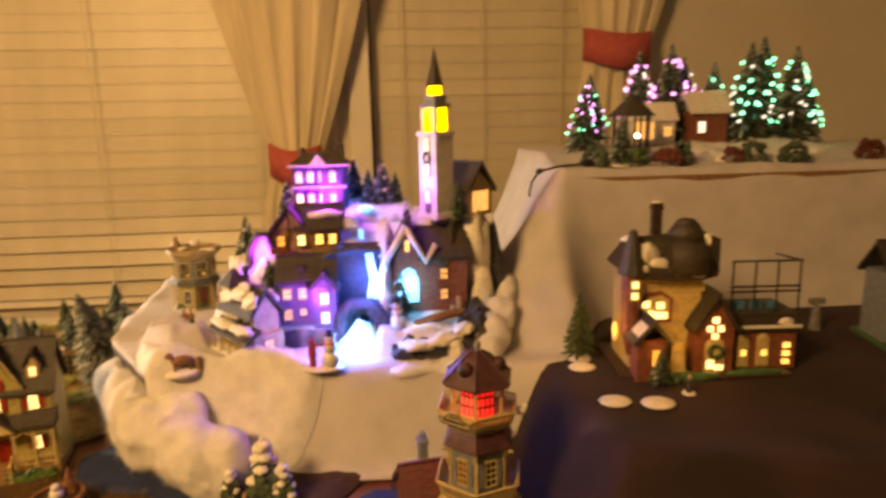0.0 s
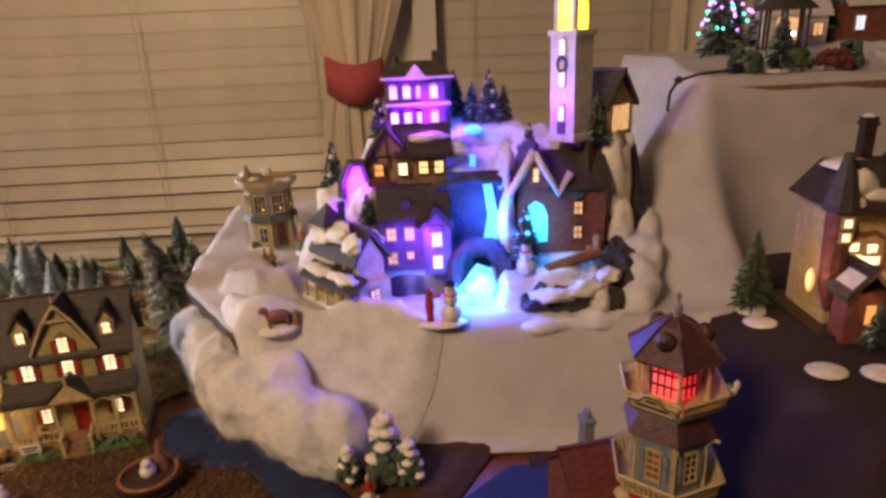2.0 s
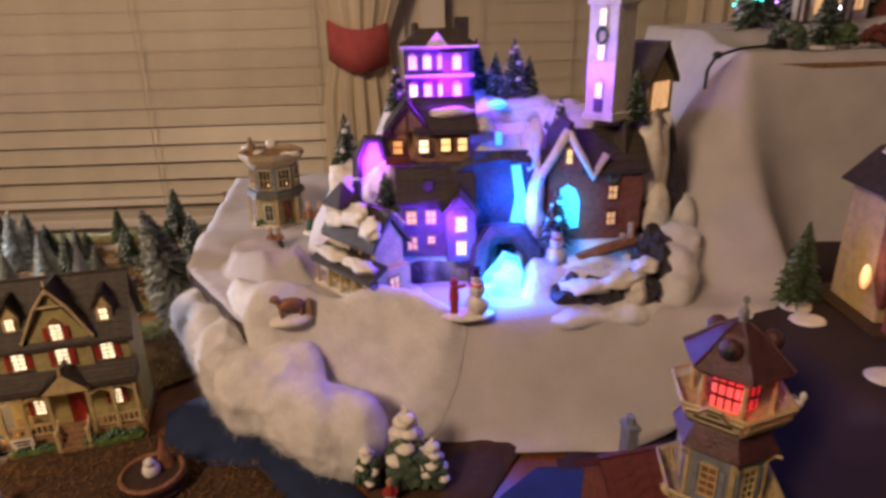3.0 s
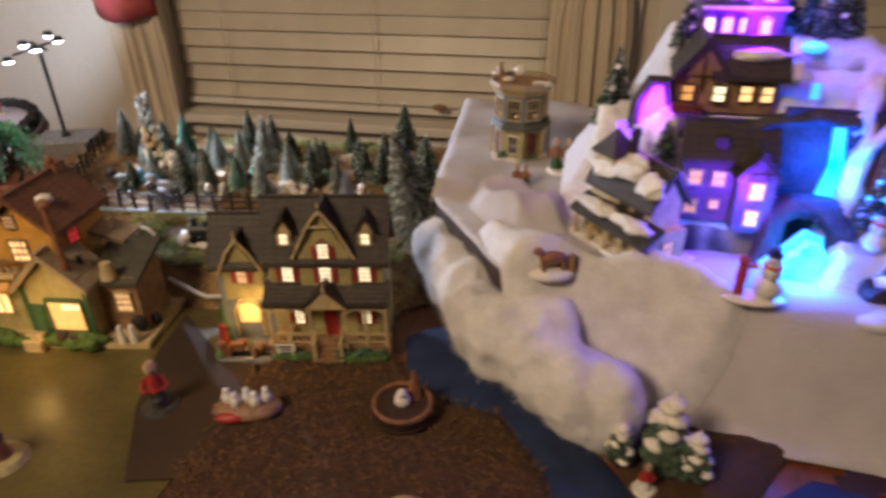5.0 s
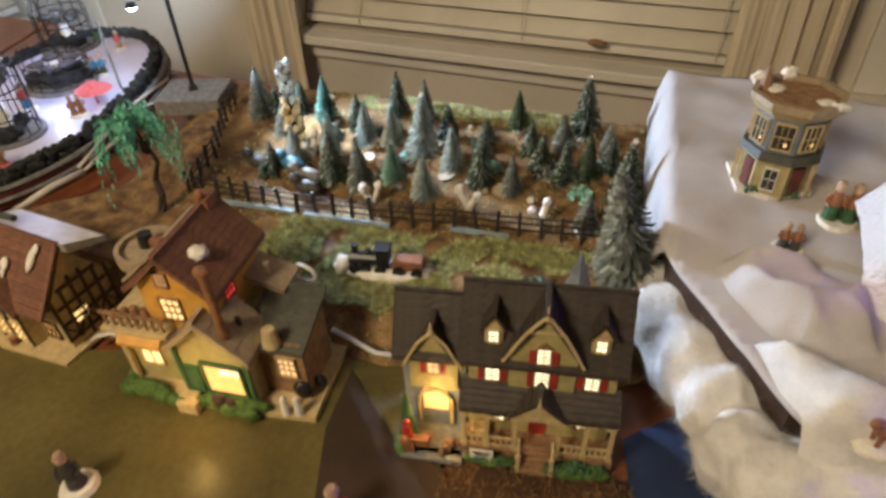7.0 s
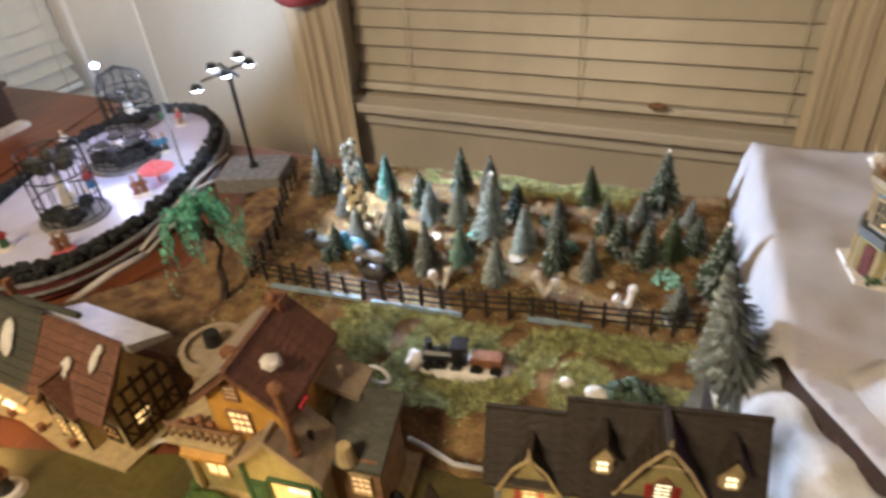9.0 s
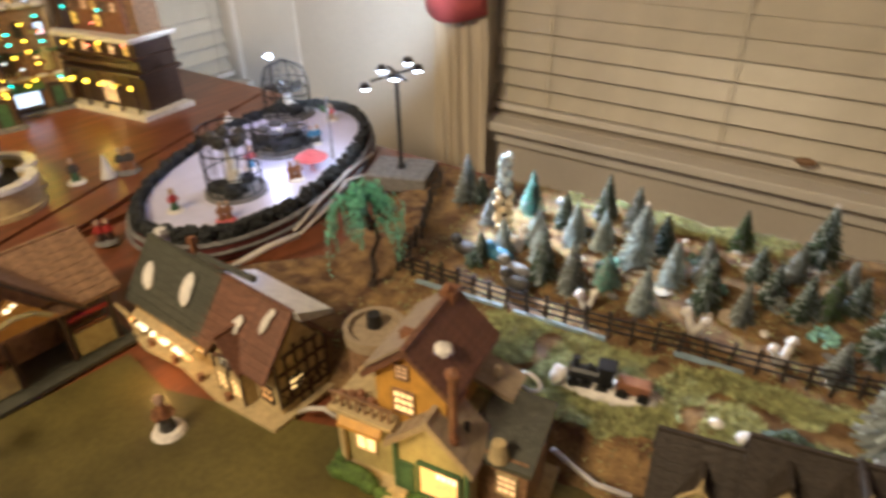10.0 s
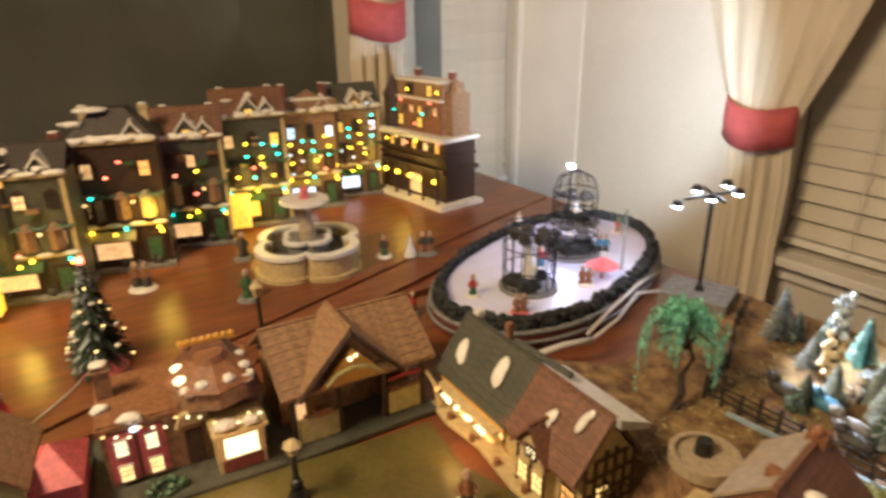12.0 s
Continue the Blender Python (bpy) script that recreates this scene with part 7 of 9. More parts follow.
cv = P(v, "cave", M_ROCK, ("t", [(-0.196, 0.880, 0.225), (-0.194, 0.880, 0.252), (-0.183, 0.880, 0.272), (-0.168, 0.880, 0.272), (-0.162, 0.880, 0.250)], 0.006))
P(cv, "cave_light", G_PURP, ("p", [(-0.194, 0.228), (-0.164, 0.228), (-0.163, 0.252), (-0.169, 0.270), (-0.181, 0.271), (-0.191, 0.256)], "y", 0.882, 0.884), ("b", -0.200, 0.880, 0.222, 0.018, 0.008, 0.016), label="glowing violet-blue cave")
# lower house
lw = P(v, "lower_house", M_PURPL, ("b", -0.112, 0.845, 0.188, 0.074, 0.045, 0.062), ("b", -0.088, 0.822, 0.182, 0.030, 0.03, 0.052), ("p", [(-0.103, 0.2075), (-0.073, 0.2075), (-0.088, 0.224)], "y", 0.807, 0.835), label="dark stone house with yellow windows")
gable(lw, T(-0.112, 0.845, 0.219), 0.074, 0.050, 0.024, M_DARKROOF, 0.004, rows=5)
gable(lw, T(-0.088, 0.824, 0.208, 90), 0.034, 0.032, 0.019, M_DARKROOF, 0.003, rows=4)
for x, z in ((-0.138, 0.166), (-0.138, 0.194), (-0.118, 0.194)):
    win(lw, T(x, 0.8220, z), 0.009, 0.013, G_YEL, M_CREAM, 2, 2)
win(lw, T(-0.118, 0.8220, 0.172), 0.006, 0.007, G_WARM, M_CREAM, 2, 2)
for z in (0.164, 0.190):
    win(lw, T(-0.088, 0.8065, z), 0.009, 0.014, G_WHITE, M_CREAM, 2, 2)
P(lw, "dormer", M_DARKROOF, ("b", -0.120, 0.832, 0.232, 0.010, 0.016, 0.012), ("b", -0.120, 0.8235, 0.231, 0.005, 0.001, 0.007))
P(lw, "timber_cross", M_TIMBER, ("b", -0.088, 0.8062, 0.213, 0.020, 0.001, 0.002), ("b", -0.094, 0.8062, 0.210, 0.002, 0.001, 0.010, 0, 30, 0), ("b", -0.082, 0.8062, 0.210, 0.002, 0.001, 0.010, 0, -30, 0))
# brick house with arch
bk = P(v, "brick_house", M_BRICK, ("b", 0.052, 0.845, 0.208, 0.098, 0.05, 0.076), ("p", [(0.000, 0.2455), (0.044, 0.2455), (0.022, 0.288)], "y", 0.816, 0.866), label="red brick chapel house")
gable(bk, T(0.022, 0.842, 0.246, 90), 0.052, 0.046, 0.043, M_DARKROOF, 0.005, rows=6)
gable(bk, T(0.070, 0.845, 0.246), 0.060, 0.054, 0.030, M_DARKROOF, 0.004, rows=5)
P(bk, "spirelet", M_DARKROOF, ("c", 0.082, 0.836, 0.258, 0.014, 0.001, 0.042, 4))
P(bk, "roof_snow", M_SNOW, ("t", [(0.020, 0.814, 0.286), (0.034, 0.814, 0.262), (0.046, 0.812, 0.240), (0.060, 0.815, 0.262)], 0.0045), ("t", [(0.020, 0.814, 0.288), (0.006, 0.814, 0.262), (-0.004, 0.814, 0.246), (-0.012, 0.82, 0.222)], 0.005), smooth=True)
P(bk, "arch_glow", G_BLUE, ("p", [(0.010, 0.184), (0.036, 0.184), (0.036, 0.214), (0.031, 0.226), (0.023, 0.231), (0.015, 0.226), (0.010, 0.214)], "y", 0.8185, 0.8200), label="glowing cyan-blue archway")
win(bk, T(0.022, 0.8155, 0.254), 0.005, 0.014, G_WARM, M_CREAM, 1, 2, arch=True)
for z in (0.186, 0.214):
    win(bk, T(0.070, 0.8195, z), 0.009, 0.014, G_DIM, M_MAROON, 2, 2, arch=True)
for o, cx, cy in ((ch, 0.060, 0.842), (nv, 0.104, 0.880)):
    o.matrix_basis = Matrix.Translation((cx + 0.005, cy, 0)) @ Matrix.Rotation(radians(-50), 4, "Z") @ Matrix.Diagonal((0.8, 0.8, 1, 1)) @ Matrix.Translation((-cx, -cy, 0))
wreath(bk, T(0.070, 0.8185, 0.238), 0.005)
# waterfall, pool, bridge
P(v, "waterfall", G_BLUE, ("p", [(-0.036, 0.178), (-0.020, 0.178), (-0.018, 0.215), (-0.024, 0.250), (-0.034, 0.250), (-0.029, 0.215)], "y", 0.829, 0.833), label="glowing blue waterfall")
P(v, "pool", G_CYAN, ("p", [(-0.068, 0.126), (-0.050, 0.120), (-0.028, 0.117), (-0.027, 0.130), (-0.031, 0.138), (-0.027, 0.149), (-0.033, 0.160), (-0.045, 0.163), (-0.051, 0.152), (-0.059, 0.147), (-0.057, 0.139), (-0.070, 0.134)], "y", 0.780, 0.790), label="bright cyan-white pool")
# blue halo of light round the pool, drawn as a glowing polygon
P(v, "pool_rim", G_BLUE, ("p", [(-0.074, 0.120), (-0.028, 0.118), (-0.024, 0.140), (-0.030, 0.164), (-0.046, 0.170), (-0.060, 0.152), (-0.076, 0.134)], "y", 0.7925, 0.796))
P(v, "grotto", M_ROCK, ("t", [(-0.070, 0.806, 0.125), (-0.068, 0.812, 0.170), (-0.055, 0.816, 0.182), (-0.030, 0.814, 0.182), (-0.014, 0.806, 0.165), (-0.006, 0.800, 0.125)], 0.012), ("b", -0.035, 0.838, 0.214, 0.075, 0.004, 0.10))
P(v, "bridge", M_ROCK, ("t", [(-0.105, 0.848, 0.236), (-0.075, 0.842, 0.250), (-0.045, 0.838, 0.256), (-0.012, 0.838, 0.252)], 0.007), ("t", [(-0.070, 0.826, 0.182), (-0.045, 0.824, 0.186), (-0.012, 0.820, 0.182)], 0.006))
P(v, "upper_spring", G_BLUE, ("s", -0.035, 0.935, 0.296, 0.012, 0.008, 0.006), ("b", -0.040, 0.880, 0.268, 0.007, 0.003, 0.014), label="glowing blue spring")
for i, (x, y, z, a, b, c) in enumerate(((0.018, 0.772, 0.126, 0.026, 0.018, 0.022), (0.050, 0.766, 0.128, 0.030, 0.018, 0.022), (0.084, 0.766, 0.130, 0.028, 0.022, 0.026), (0.106, 0.784, 0.142, 0.024, 0.018, 0.034), (0.114, 0.802, 0.140, 0.018, 0.014, 0.048))):
    P(v, "front_rock", M_ROCK, ("l", x, y, z, a, b, c, 0.45, i * 2.3), label="dark rock shelf")
for i, (x, y, z, a, b, c, t) in enumerate(((0.020, 0.762, 0.144, 0.014, 0.010, 0.007, 0), (0.036, 0.752, 0.146, 0.022, 0.010, 0.007, 12), (0.066, 0.752, 0.152, 0.022, 0.011, 0.008, 14), (0.090, 0.764, 0.162, 0.014, 0.012, 0.007, 30), (0.078, 0.748, 0.138, 0.009, 0.008, 0.016, 0), (0.040, 0.786, 0.158, 0.030, 0.014, 0.007, 0), (-0.008, 0.826, 0.200, 0.010, 0.012, 0.048, 0))):
    P(v, "snow_vein", M_SNOW, ("l", 0, 0, 0, a, b, c, 0.45, i * 1.9), m=pose(x, y, z, 0, 0, t), smooth=True)
P(v, "path", M_COPPER, ("t", [(0.028, 0.786, 0.162), (0.055, 0.792, 0.168), (0.092, 0.805, 0.172)], 0.006))
P(v, "cliff", M_ROCK, *[("c", 0.112 + 0.007 * k, 0.835 + 0.008 * k, 0.12, 0.016, 0.002, 0.085 + 0.022 * ((k * 3) % 4), 5) for k in range(5)])
P(v, "stair_figure_shape", M_SKIN, ("c", 0.088, 0.806, 0.168, 0.006, 0.003, 0.018, 8), ("s", 0.088, 0.806, 0.189, 0.004), ("c", 0.080, 0.806, 0.168, 0.005, 0.003, 0.012, 8))


def snowman(parent, x, y, z, hh):
    s = P(parent, "snowman", M_WHITE, ("s", x, y, z + hh * 0.22, hh * 0.26), ("s", x, y, z + hh * 0.56, hh * 0.19), ("s", x, y, z + hh * 0.80, hh * 0.14), smooth=True)
    P(s, "hat", M_BLACK, ("c", x, y, z + hh * 0.89, hh * 0.15, hh * 0.15, hh * 0.03, 12), ("c", x, y, z + hh * 0.91, hh * 0.09, hh * 0.08, hh * 0.13, 12))
    P(s, "scarf", M_PINK, ("t", [(x + hh * 0.15 * math.cos(k * math.tau / 12), y + hh * 0.15 * math.sin(k * math.tau / 12), z + hh * 0.68) for k in range(13)], hh * 0.035))
    P(s, "buttons", M_BLACK, *[("s", x, y - hh * 0.185, z + hh * (0.46 + 0.1 * k), hh * 0.025, hh * 0.025, hh * 0.025, 1) for k in range(3)], ("s", x - hh * 0.05, y - hh * 0.13, z + hh * 0.83, hh * 0.02), ("s", x + hh * 0.05, y - hh * 0.13, z + hh * 0.83, hh * 0.02))
    return s


snowman(v, 0.006, 0.785, 0.160, 0.038)


def ornament_fir(x, y, z, hh, trim_mat):
    mm = M_FIR
    c = new("village_tree", CORES[mm.name])
    c.parent = v
    c.location, c.scale, c.rotation_euler = (x, y, z), (hh * 0.85, hh * 0.85, hh), (0, 0, random.uniform(0, 6))
    b = new("bristles", BRUSH[mm.name, 0])
    b.parent = c
    sn = mesh_of([("s", 0.24 * (1 - k / 9) * math.cos(k * 2.2), 0.24 * (1 - k / 9) * math.sin(k * 2.2), 0.2 + 0.085 * k, 0.07, 0.06, 0.05, 1) for k in range(9)])
    sn.materials.append(trim_mat)
    s = new("tree_trim", sn)
    s.parent = c


# blue light on the tree by the arch is put in as glowing trim
for x, y, z, hh, g in ((-0.212, 0.945, 0.202, 0.085, M_SNOW), (-0.165, 0.852, 0.165, 0.075, M_GREENP), (-0.178, 0.865, 0.170, 0.05, M_GREENP), (-0.052, 1.00, 0.296, 0.068, M_GREENP), (-0.030, 0.985, 0.294, 0.055, M_GREENP), (-0.008, 0.98, 0.294, 0.070, M_SNOW),
                       (0.012, 0.99, 0.294, 0.05, M_GREENP), (0.024, 0.868, 0.260, 0.05, M_SNOW), (0.092, 0.838, 0.286, 0.055, M_GREENP), (0.010, 0.806, 0.166, 0.065, G_BLUE), (-0.150, 0.952, 0.285, 0.055, M_SNOW), (-0.004, 0.822, 0.165, 0.05, M_GREENP)):
    ornament_fir(x, y, z, hh, g)

# coloured bulbs of the lit village
for nm, p, w, c in (("pool_bulb", (-0.048, 0.768, 0.156), 0.11, (0.02, 0.20, 1.0)), ("fall_bulb", (-0.03, 0.810, 0.215), 0.12, (0.01, 0.10, 1.0)), ("cave_bulb", (-0.180, 0.868, 0.250), 0.030, (0.4, 0.03, 1.0)), ("spring_bulb", (-0.034, 0.930, 0.318), 0.03, (0.02, 0.14, 1.0)),
                    ("church_bulb", (0.034, 0.817, 0.335), 0.026, (0.20, 0.01, 1.0)), ("mansion_bulb", (-0.092, 0.912, 0.325), 0.13, (0.30, 0.015, 1.0)), ("arch_bulb", (0.022, 0.80, 0.205), 0.03, (0.02, 0.4, 1.0)), ("house_bulb", (-0.10, 0.788, 0.200), 0.075, (0.26, 0.05, 1.0))):
    bulb(nm, p, w * 4.2, c, 0.004)

# added spot without a fixture: spreads a violet wash over the snow
spot("terrace_beam", (-0.030, 0.800, 0.262), (-0.13, 0.70, 0.12), 0.8, (0.18, 0.10, 1.0), 100)

# ---- on the snow cloth ----
h = thing("snowman_pair", "child-size figure and snowman ornament on the snow", "ornament", -0.088, 0.746, 0.124, 0)
P(h, "base", M_SNOW, ("s", 0, 0, 0.001, 0.028, 0.014, 0.004), smooth=True)
snowman(h, 0.010, 0, 0.003, 0.045)
P(h, "figure_shape", M_RED, ("c", -0.012, 0, 0.018, 0.005, 0.004, 0.014, 8), ("c", -0.012, 0, 0.003, 0.004, 0.004, 0.016, 8), ("s", -0.012, 0, 0.036, 0.0045), ("t", [(-0.012, 0, 0.030), (-0.001, -0.003, 0.034)], 0.002))
h = thing("green_shop", "two-storey green ceramic shop with snowy flared roof", "village house", -0.322, 1.045, 0.126, 12, "ceramic houses")
h.scale = (0.78, 0.78, 1.0)
P(h, "base", M_SNOW, ("p", [(-0.046, -0.020), (-0.01, -0.034), (0.044, -0.020), (0.048, 0.045), (-0.046, 0.045)], "z", 0, 0.006))
P(h, "lower_wall", M_OLIVE, ("c", 0, 0.005, 0.005, 0.042, 0.042, 0.040, 8))
P(h, "middle_cornice", M_GREENROOF, ("c", 0, 0.005, 0.043, 0.050, 0.047, 0.008, 8))
P(h, "upper_wall", M_BLUEGR, ("c", 0, 0.005, 0.050, 0.041, 0.041, 0.036, 8))
P(h, "roof", M_CREAM, ("c", 0, 0.005, 0.085, 0.043, 0.055, 0.010, 8))
P(h, "roof_rim", M_BEIGE, ("r", [(0.054 * math.sin(k * math.tau / 8), 0.005 + 0.054 * math.cos(k * math.tau / 8)) for k in range(8)], 0.86, 0.094, 0.101))
for k in (0, 3, 7):
    P(h, "rim_snow", M_SNOW, ("l", 0.050 * math.sin(k * math.tau / 8), 0.005 + 0.050 * math.cos(k * math.tau / 8), 0.100, 0.011, 0.007, 0.0028 + 0.005 * (k in (0, 7)), 0.5, k), smooth=True)
P(h, "roof_deck", M_TAN, ("c", 0, 0.005, 0.093, 0.048, 0.048, 0.003, 8), ("c", -0.034, 0.024, 0.096, 0.009, 0.002, 0.022, 5))
P(h, "roof_snow", M_SNOW, ("l", 0.024, -0.016, 0.098, 0.010, 0.007, 0.003, 0.3, 1), ("l", -0.022, 0.022, 0.097, 0.012, 0.010, 0.003, 0.3, 2), smooth=True)
for k in range(8):
    a = 22.5 + k * 45
    m = T(0, 0.005, 0, a) @ Matrix.Translation((0, -0.0392, 0))
    win(h, m @ T(0, 0, 0.056), 0.020, 0.024, M_NIGHT, M_CREAM, 3, 2)
    P(h, "window_lamp", G_WARM, ("b", 0.004, -0.0006, 0.061, 0.0035, 0.001, 0.003), m=m)
    P(h, "post", M_CREAM, ("b", 0.017, -0.005, 0.024, 0.003, 0.003, 0.038), m=m)
    if k % 2:
        win(h, m @ T(0, 0, 0.012), 0.014, 0.022, M_NIGHT, M_WHITE, 2, 2)
    else:
        P(h, "door", M_MAROON, ("b", 0, -0.001, 0.022, 0.014, 0.003, 0.030), m=m)
bush(h, -0.030, -0.026, 0.006, 0.010, 0.007, 0.008, M_GREENP, 24)
bush(h, 0.014, -0.032, 0.006, 0.010, 0.007, 0.008, M_GREENP, 24)
h = thing("snowy_cottage", "cream ceramic cottage with dark roof and heavy snow", "village house", -0.203, 0.803, 0.126, -50, "ceramic houses")
P(h, "base", M_SNOW, ("b", 0, 0.020, 0.003, 0.104, 0.066, 0.006), bevel=0.002)
block(h, T(0, 0, 0.005), 0.092, 0.042, 0.030, M_CREAM)
P(h, "porch_roof", M_DARKROOF, ("p", [(-0.014, 0.031), (0.008, 0.044), (0.008, 0.040), (-0.014, 0.027)], "x", -0.052, 0.052))
P(h, "porch_snow", M_SNOW, ("l", -0.022, -0.006, 0.041, 0.026, 0.010, 0.006, 0.5, 1), ("l", 0.026, -0.006, 0.041, 0.022, 0.009, 0.006, 0.5, 2), smooth=True)
block(h, T(-0.004, 0.008, 0.034), 0.078, 0.034, 0.026, M_CREAM, "upper_wall", 0.026, "x")
r = gable(h, T(-0.004, 0.025, 0.060), 0.080, 0.040, 0.026, M_DARKROOF, 0.005, rows=5)
for x, y, z, a, q in ((-0.030, 0.008, 0.076, 0.017, 1), (0.000, 0.012, 0.083, 0.019, 1), (0.028, 0.008, 0.076, 0.015, 1), (-0.020, 0.042, 0.076, 0.020, -1), (0.022, 0.040, 0.078, 0.018, -1)):
    P(r, "snow_patch", M_SNOW, ("l", 0, 0, 0, a, 0.012, 0.0045, 0.5, x * 80), m=pose(x, y, z, 50 * q, 0, 0), smooth=True)
tw = P(h, "tower", M_CREAM, ("b", -0.034, 0.020, 0.060, 0.026, 0.026, 0.050), ("b", -0.034, 0.020, 0.086, 0.030, 0.030, 0.004))
hip(tw, T(-0.034, 0.020, 0.088), 0.032, 0.032, 0.022, M_DARKROOF)
chimney(h, -0.020, 0.030, 0.088, 0.022, M_TIMBER, 0.006)
for k in range(5):
    win(h, T(-0.034 + k * 0.017, -0.0006, 0.012), 0.009, 0.014, M_NIGHT, M_CREAM, 2, 2)
    P(h, "porch_post", M_CREAM, ("b", -0.042 + k * 0.021, -0.012, 0.018, 0.0026, 0.0026, 0.026))
for x in (0.000, 0.020):
    win(h, T(x, 0.0074, 0.042), 0.008, 0.012, M_NIGHT, M_TIMBER, 2, 2)
win(h, T(0.0464, 0.020, 0.012, 90), 0.012, 0.015, G_DIM, M_CREAM, 2, 2)
bush(h, 0.038, -0.012, 0.006, 0.012, 0.007, 0.008, M_MAROON, 20)
for x, y, lab, a, b in ((-0.256, 0.748, "brown deer ornament on a snowy base", M_COPPER, M_TAN),):
    h = thing("deer_ornament", lab, "ornament", x, y, 0.125, 20)
    P(h, "base", M_SNOW, ("s", 0, 0, 0.002, 0.022, 0.013, 0.006), smooth=True)
    P(h, "body", a, ("s", 0, 0, 0.018, 0.013, 0.006, 0.007), ("s", -0.014, 0, 0.026, 0.005, 0.004, 0.004), ("t", [(-0.010, 0, 0.020), (-0.013, 0, 0.026)], 0.003), *[("c", sx * 0.009, sy * 0.003, 0.004, 0.0016, 0.002, 0.012, 6) for sx in (-1, 1) for sy in (-1, 1)])
    P(h, "bundle", b, ("c", 0.018, 0.0, 0.004, 0.005, 0.003, 0.016, 8))
figurine("red bird group ornament on the snow", -0.308, 0.945, 0.124, 0, 0.030, M_COPPER, M_DIRTYW, M_SNOW, "ornament", 1.5, True, "snow ornaments")
figurine("small green bush ornament with red figure on the snow", -0.265, 1.0, 0.126, 0, 0.045, M_COPPER, M_GREENP, M_SNOW, "ornament", 1.3, True, "snow ornaments")
figurine("red figure ornament beside the snowy tree", -0.195, 0.885, 0.124, 0, 0.035, M_RED, M_DIRTYW, M_SNOW, "ornament", 1.2, True, "snow ornaments")

# ---- brick house on the dark cloth ----
h = thing("stone_mansion", "lit cream stone house with brick wing and snowy dark roof", "village house", 0.345, 0.672, 0.122, -4, "ceramic houses")
P(h, "base", M_TIMBER, ("p", [(-0.085, -0.012), (-0.04, -0.030), (0.11, -0.020), (0.118, 0.10), (-0.085, 0.10)], "z", 0, 0.006))
P(h, "grass", M_GREENP, ("s", -0.02, -0.022, 0.006, 0.05, 0.008, 0.007), ("s", 0.07, -0.014, 0.006, 0.036, 0.006, 0.006), smooth=True)
block(h, T(-0.028, 0.012, 0.005), 0.082, 0.07, 0.118, M_CREAM)
for k in range(9):
    for j in range(6):
        P(h, "stone", M_CREAM, ("b", -0.062 + 0.0138 * j + 0.004 * (k % 2), 0.0116, 0.014 + 0.0128 * k, 0.0122, 0.0018, 0.0110))
hip(h, T(-0.026, 0.047, 0.122), 0.100, 0.088, 0.034, M_DARKROOF, top=0.62)
P(h, "eave", M_TIMBER, ("t", [(-0.076, 0.002, 0.122), (-0.050, 0.000, 0.119), (-0.020, -0.001, 0.117), (0.010, 0.000, 0.118), (0.026, 0.003, 0.121)], 0.0035, 8))
P(h, "roof_hump", M_DARKROOF, ("c", 0.000, 0.032, 0.121, 0.040, 0.026, 0.036, 14), ("c", 0.000, 0.032, 0.157, 0.026, 0.012, 0.020, 14), ("s", 0.000, 0.032, 0.176, 0.0125, 0.0125, 0.006), smooth=True)
P(h, "end_roof", M_DARKROOF, ("p", [(0.018, 0.121), (0.032, 0.121), (0.032, 0.160), (0.022, 0.163)], "y", 0.010, 0.075))
for k in range(5):
    P(h, "shingle", M_DARKROOF, ("b", -0.030, 0.003 + 0.0042 * k, 0.1255 + 0.0085 * k, 0.094 - 0.008 * k, 0.0095, 0.0016, 62, 0, 0))
for lump in (("l", -0.054, 0.018, 0.143, 0.017, 0.015, 0.014, 0.3, 1), ("l", -0.062, 0.004, 0.128, 0.012, 0.007, 0.006, 0.3, 2), ("l", -0.040, 0.008, 0.133, 0.012, 0.006, 0.007, 0.3, 3), ("l", -0.050, 0.040, 0.156, 0.022, 0.022, 0.005, 0.2, 4), ("l", 0.004, -0.001, 0.121, 0.009, 0.004, 0.004, 0.2, 5), ("l", 0.021, 0.018, 0.156, 0.007, 0.007, 0.010, 0.3, 6)):
    P(h, "roof_snow", M_SNOW, lump, smooth=True)
P(h, "turret", M_BRICK, ("c", -0.070, 0.008, 0.050, 0.010, 0.012, 0.075, 10), ("c", -0.070, 0.008, 0.024, 0.003, 0.010, 0.027, 10))
P(h, "turret_roof", M_DARKROOF, ("c", -0.070, 0.008, 0.122, 0.0165, 0.005, 0.046, 10), ("s", -0.070, 0.008, 0.169, 0.005))
for z in (0.095, 0.108):
    win(h, T(-0.070, -0.0045, z), 0.008, 0.008, G_WHITE, M_CREAM, 1, 1)
chimney(h, -0.026, 0.060, 0.150, 0.044, M_TIMBER, 0.011)
P(h, "arched_window", M_BRICK, ("t", [(-0.058, 0.0095, 0.064), (-0.058, 0.0095, 0.086), (-0.050, 0.0095, 0.096), (-0.034, 0.0095, 0.098), (-0.022, 0.0095, 0.090), (-0.022, 0.0095, 0.064), (-0.058, 0.0095, 0.064)], 0.0024))
for x, z in ((-0.051, 0.084), (-0.047, 0.072), (-0.034, 0.082), (-0.030, 0.070), (-0.038, 0.070)):
    P(h, "lit_pane", G_WHITE, ("b", x, 0.0108, z, 0.0085, 0.002, 0.008), bevel=0.0006)
pg = block(h, T(0.022, -0.012, 0.005), 0.044, 0.04, 0.056, M_BRICK, "front_gable", 0.034, "y")
gable(h, T(0.022, 0.008, 0.061, 90), 0.046, 0.046, 0.036, M_DARKROOF, 0.004, rows=5)
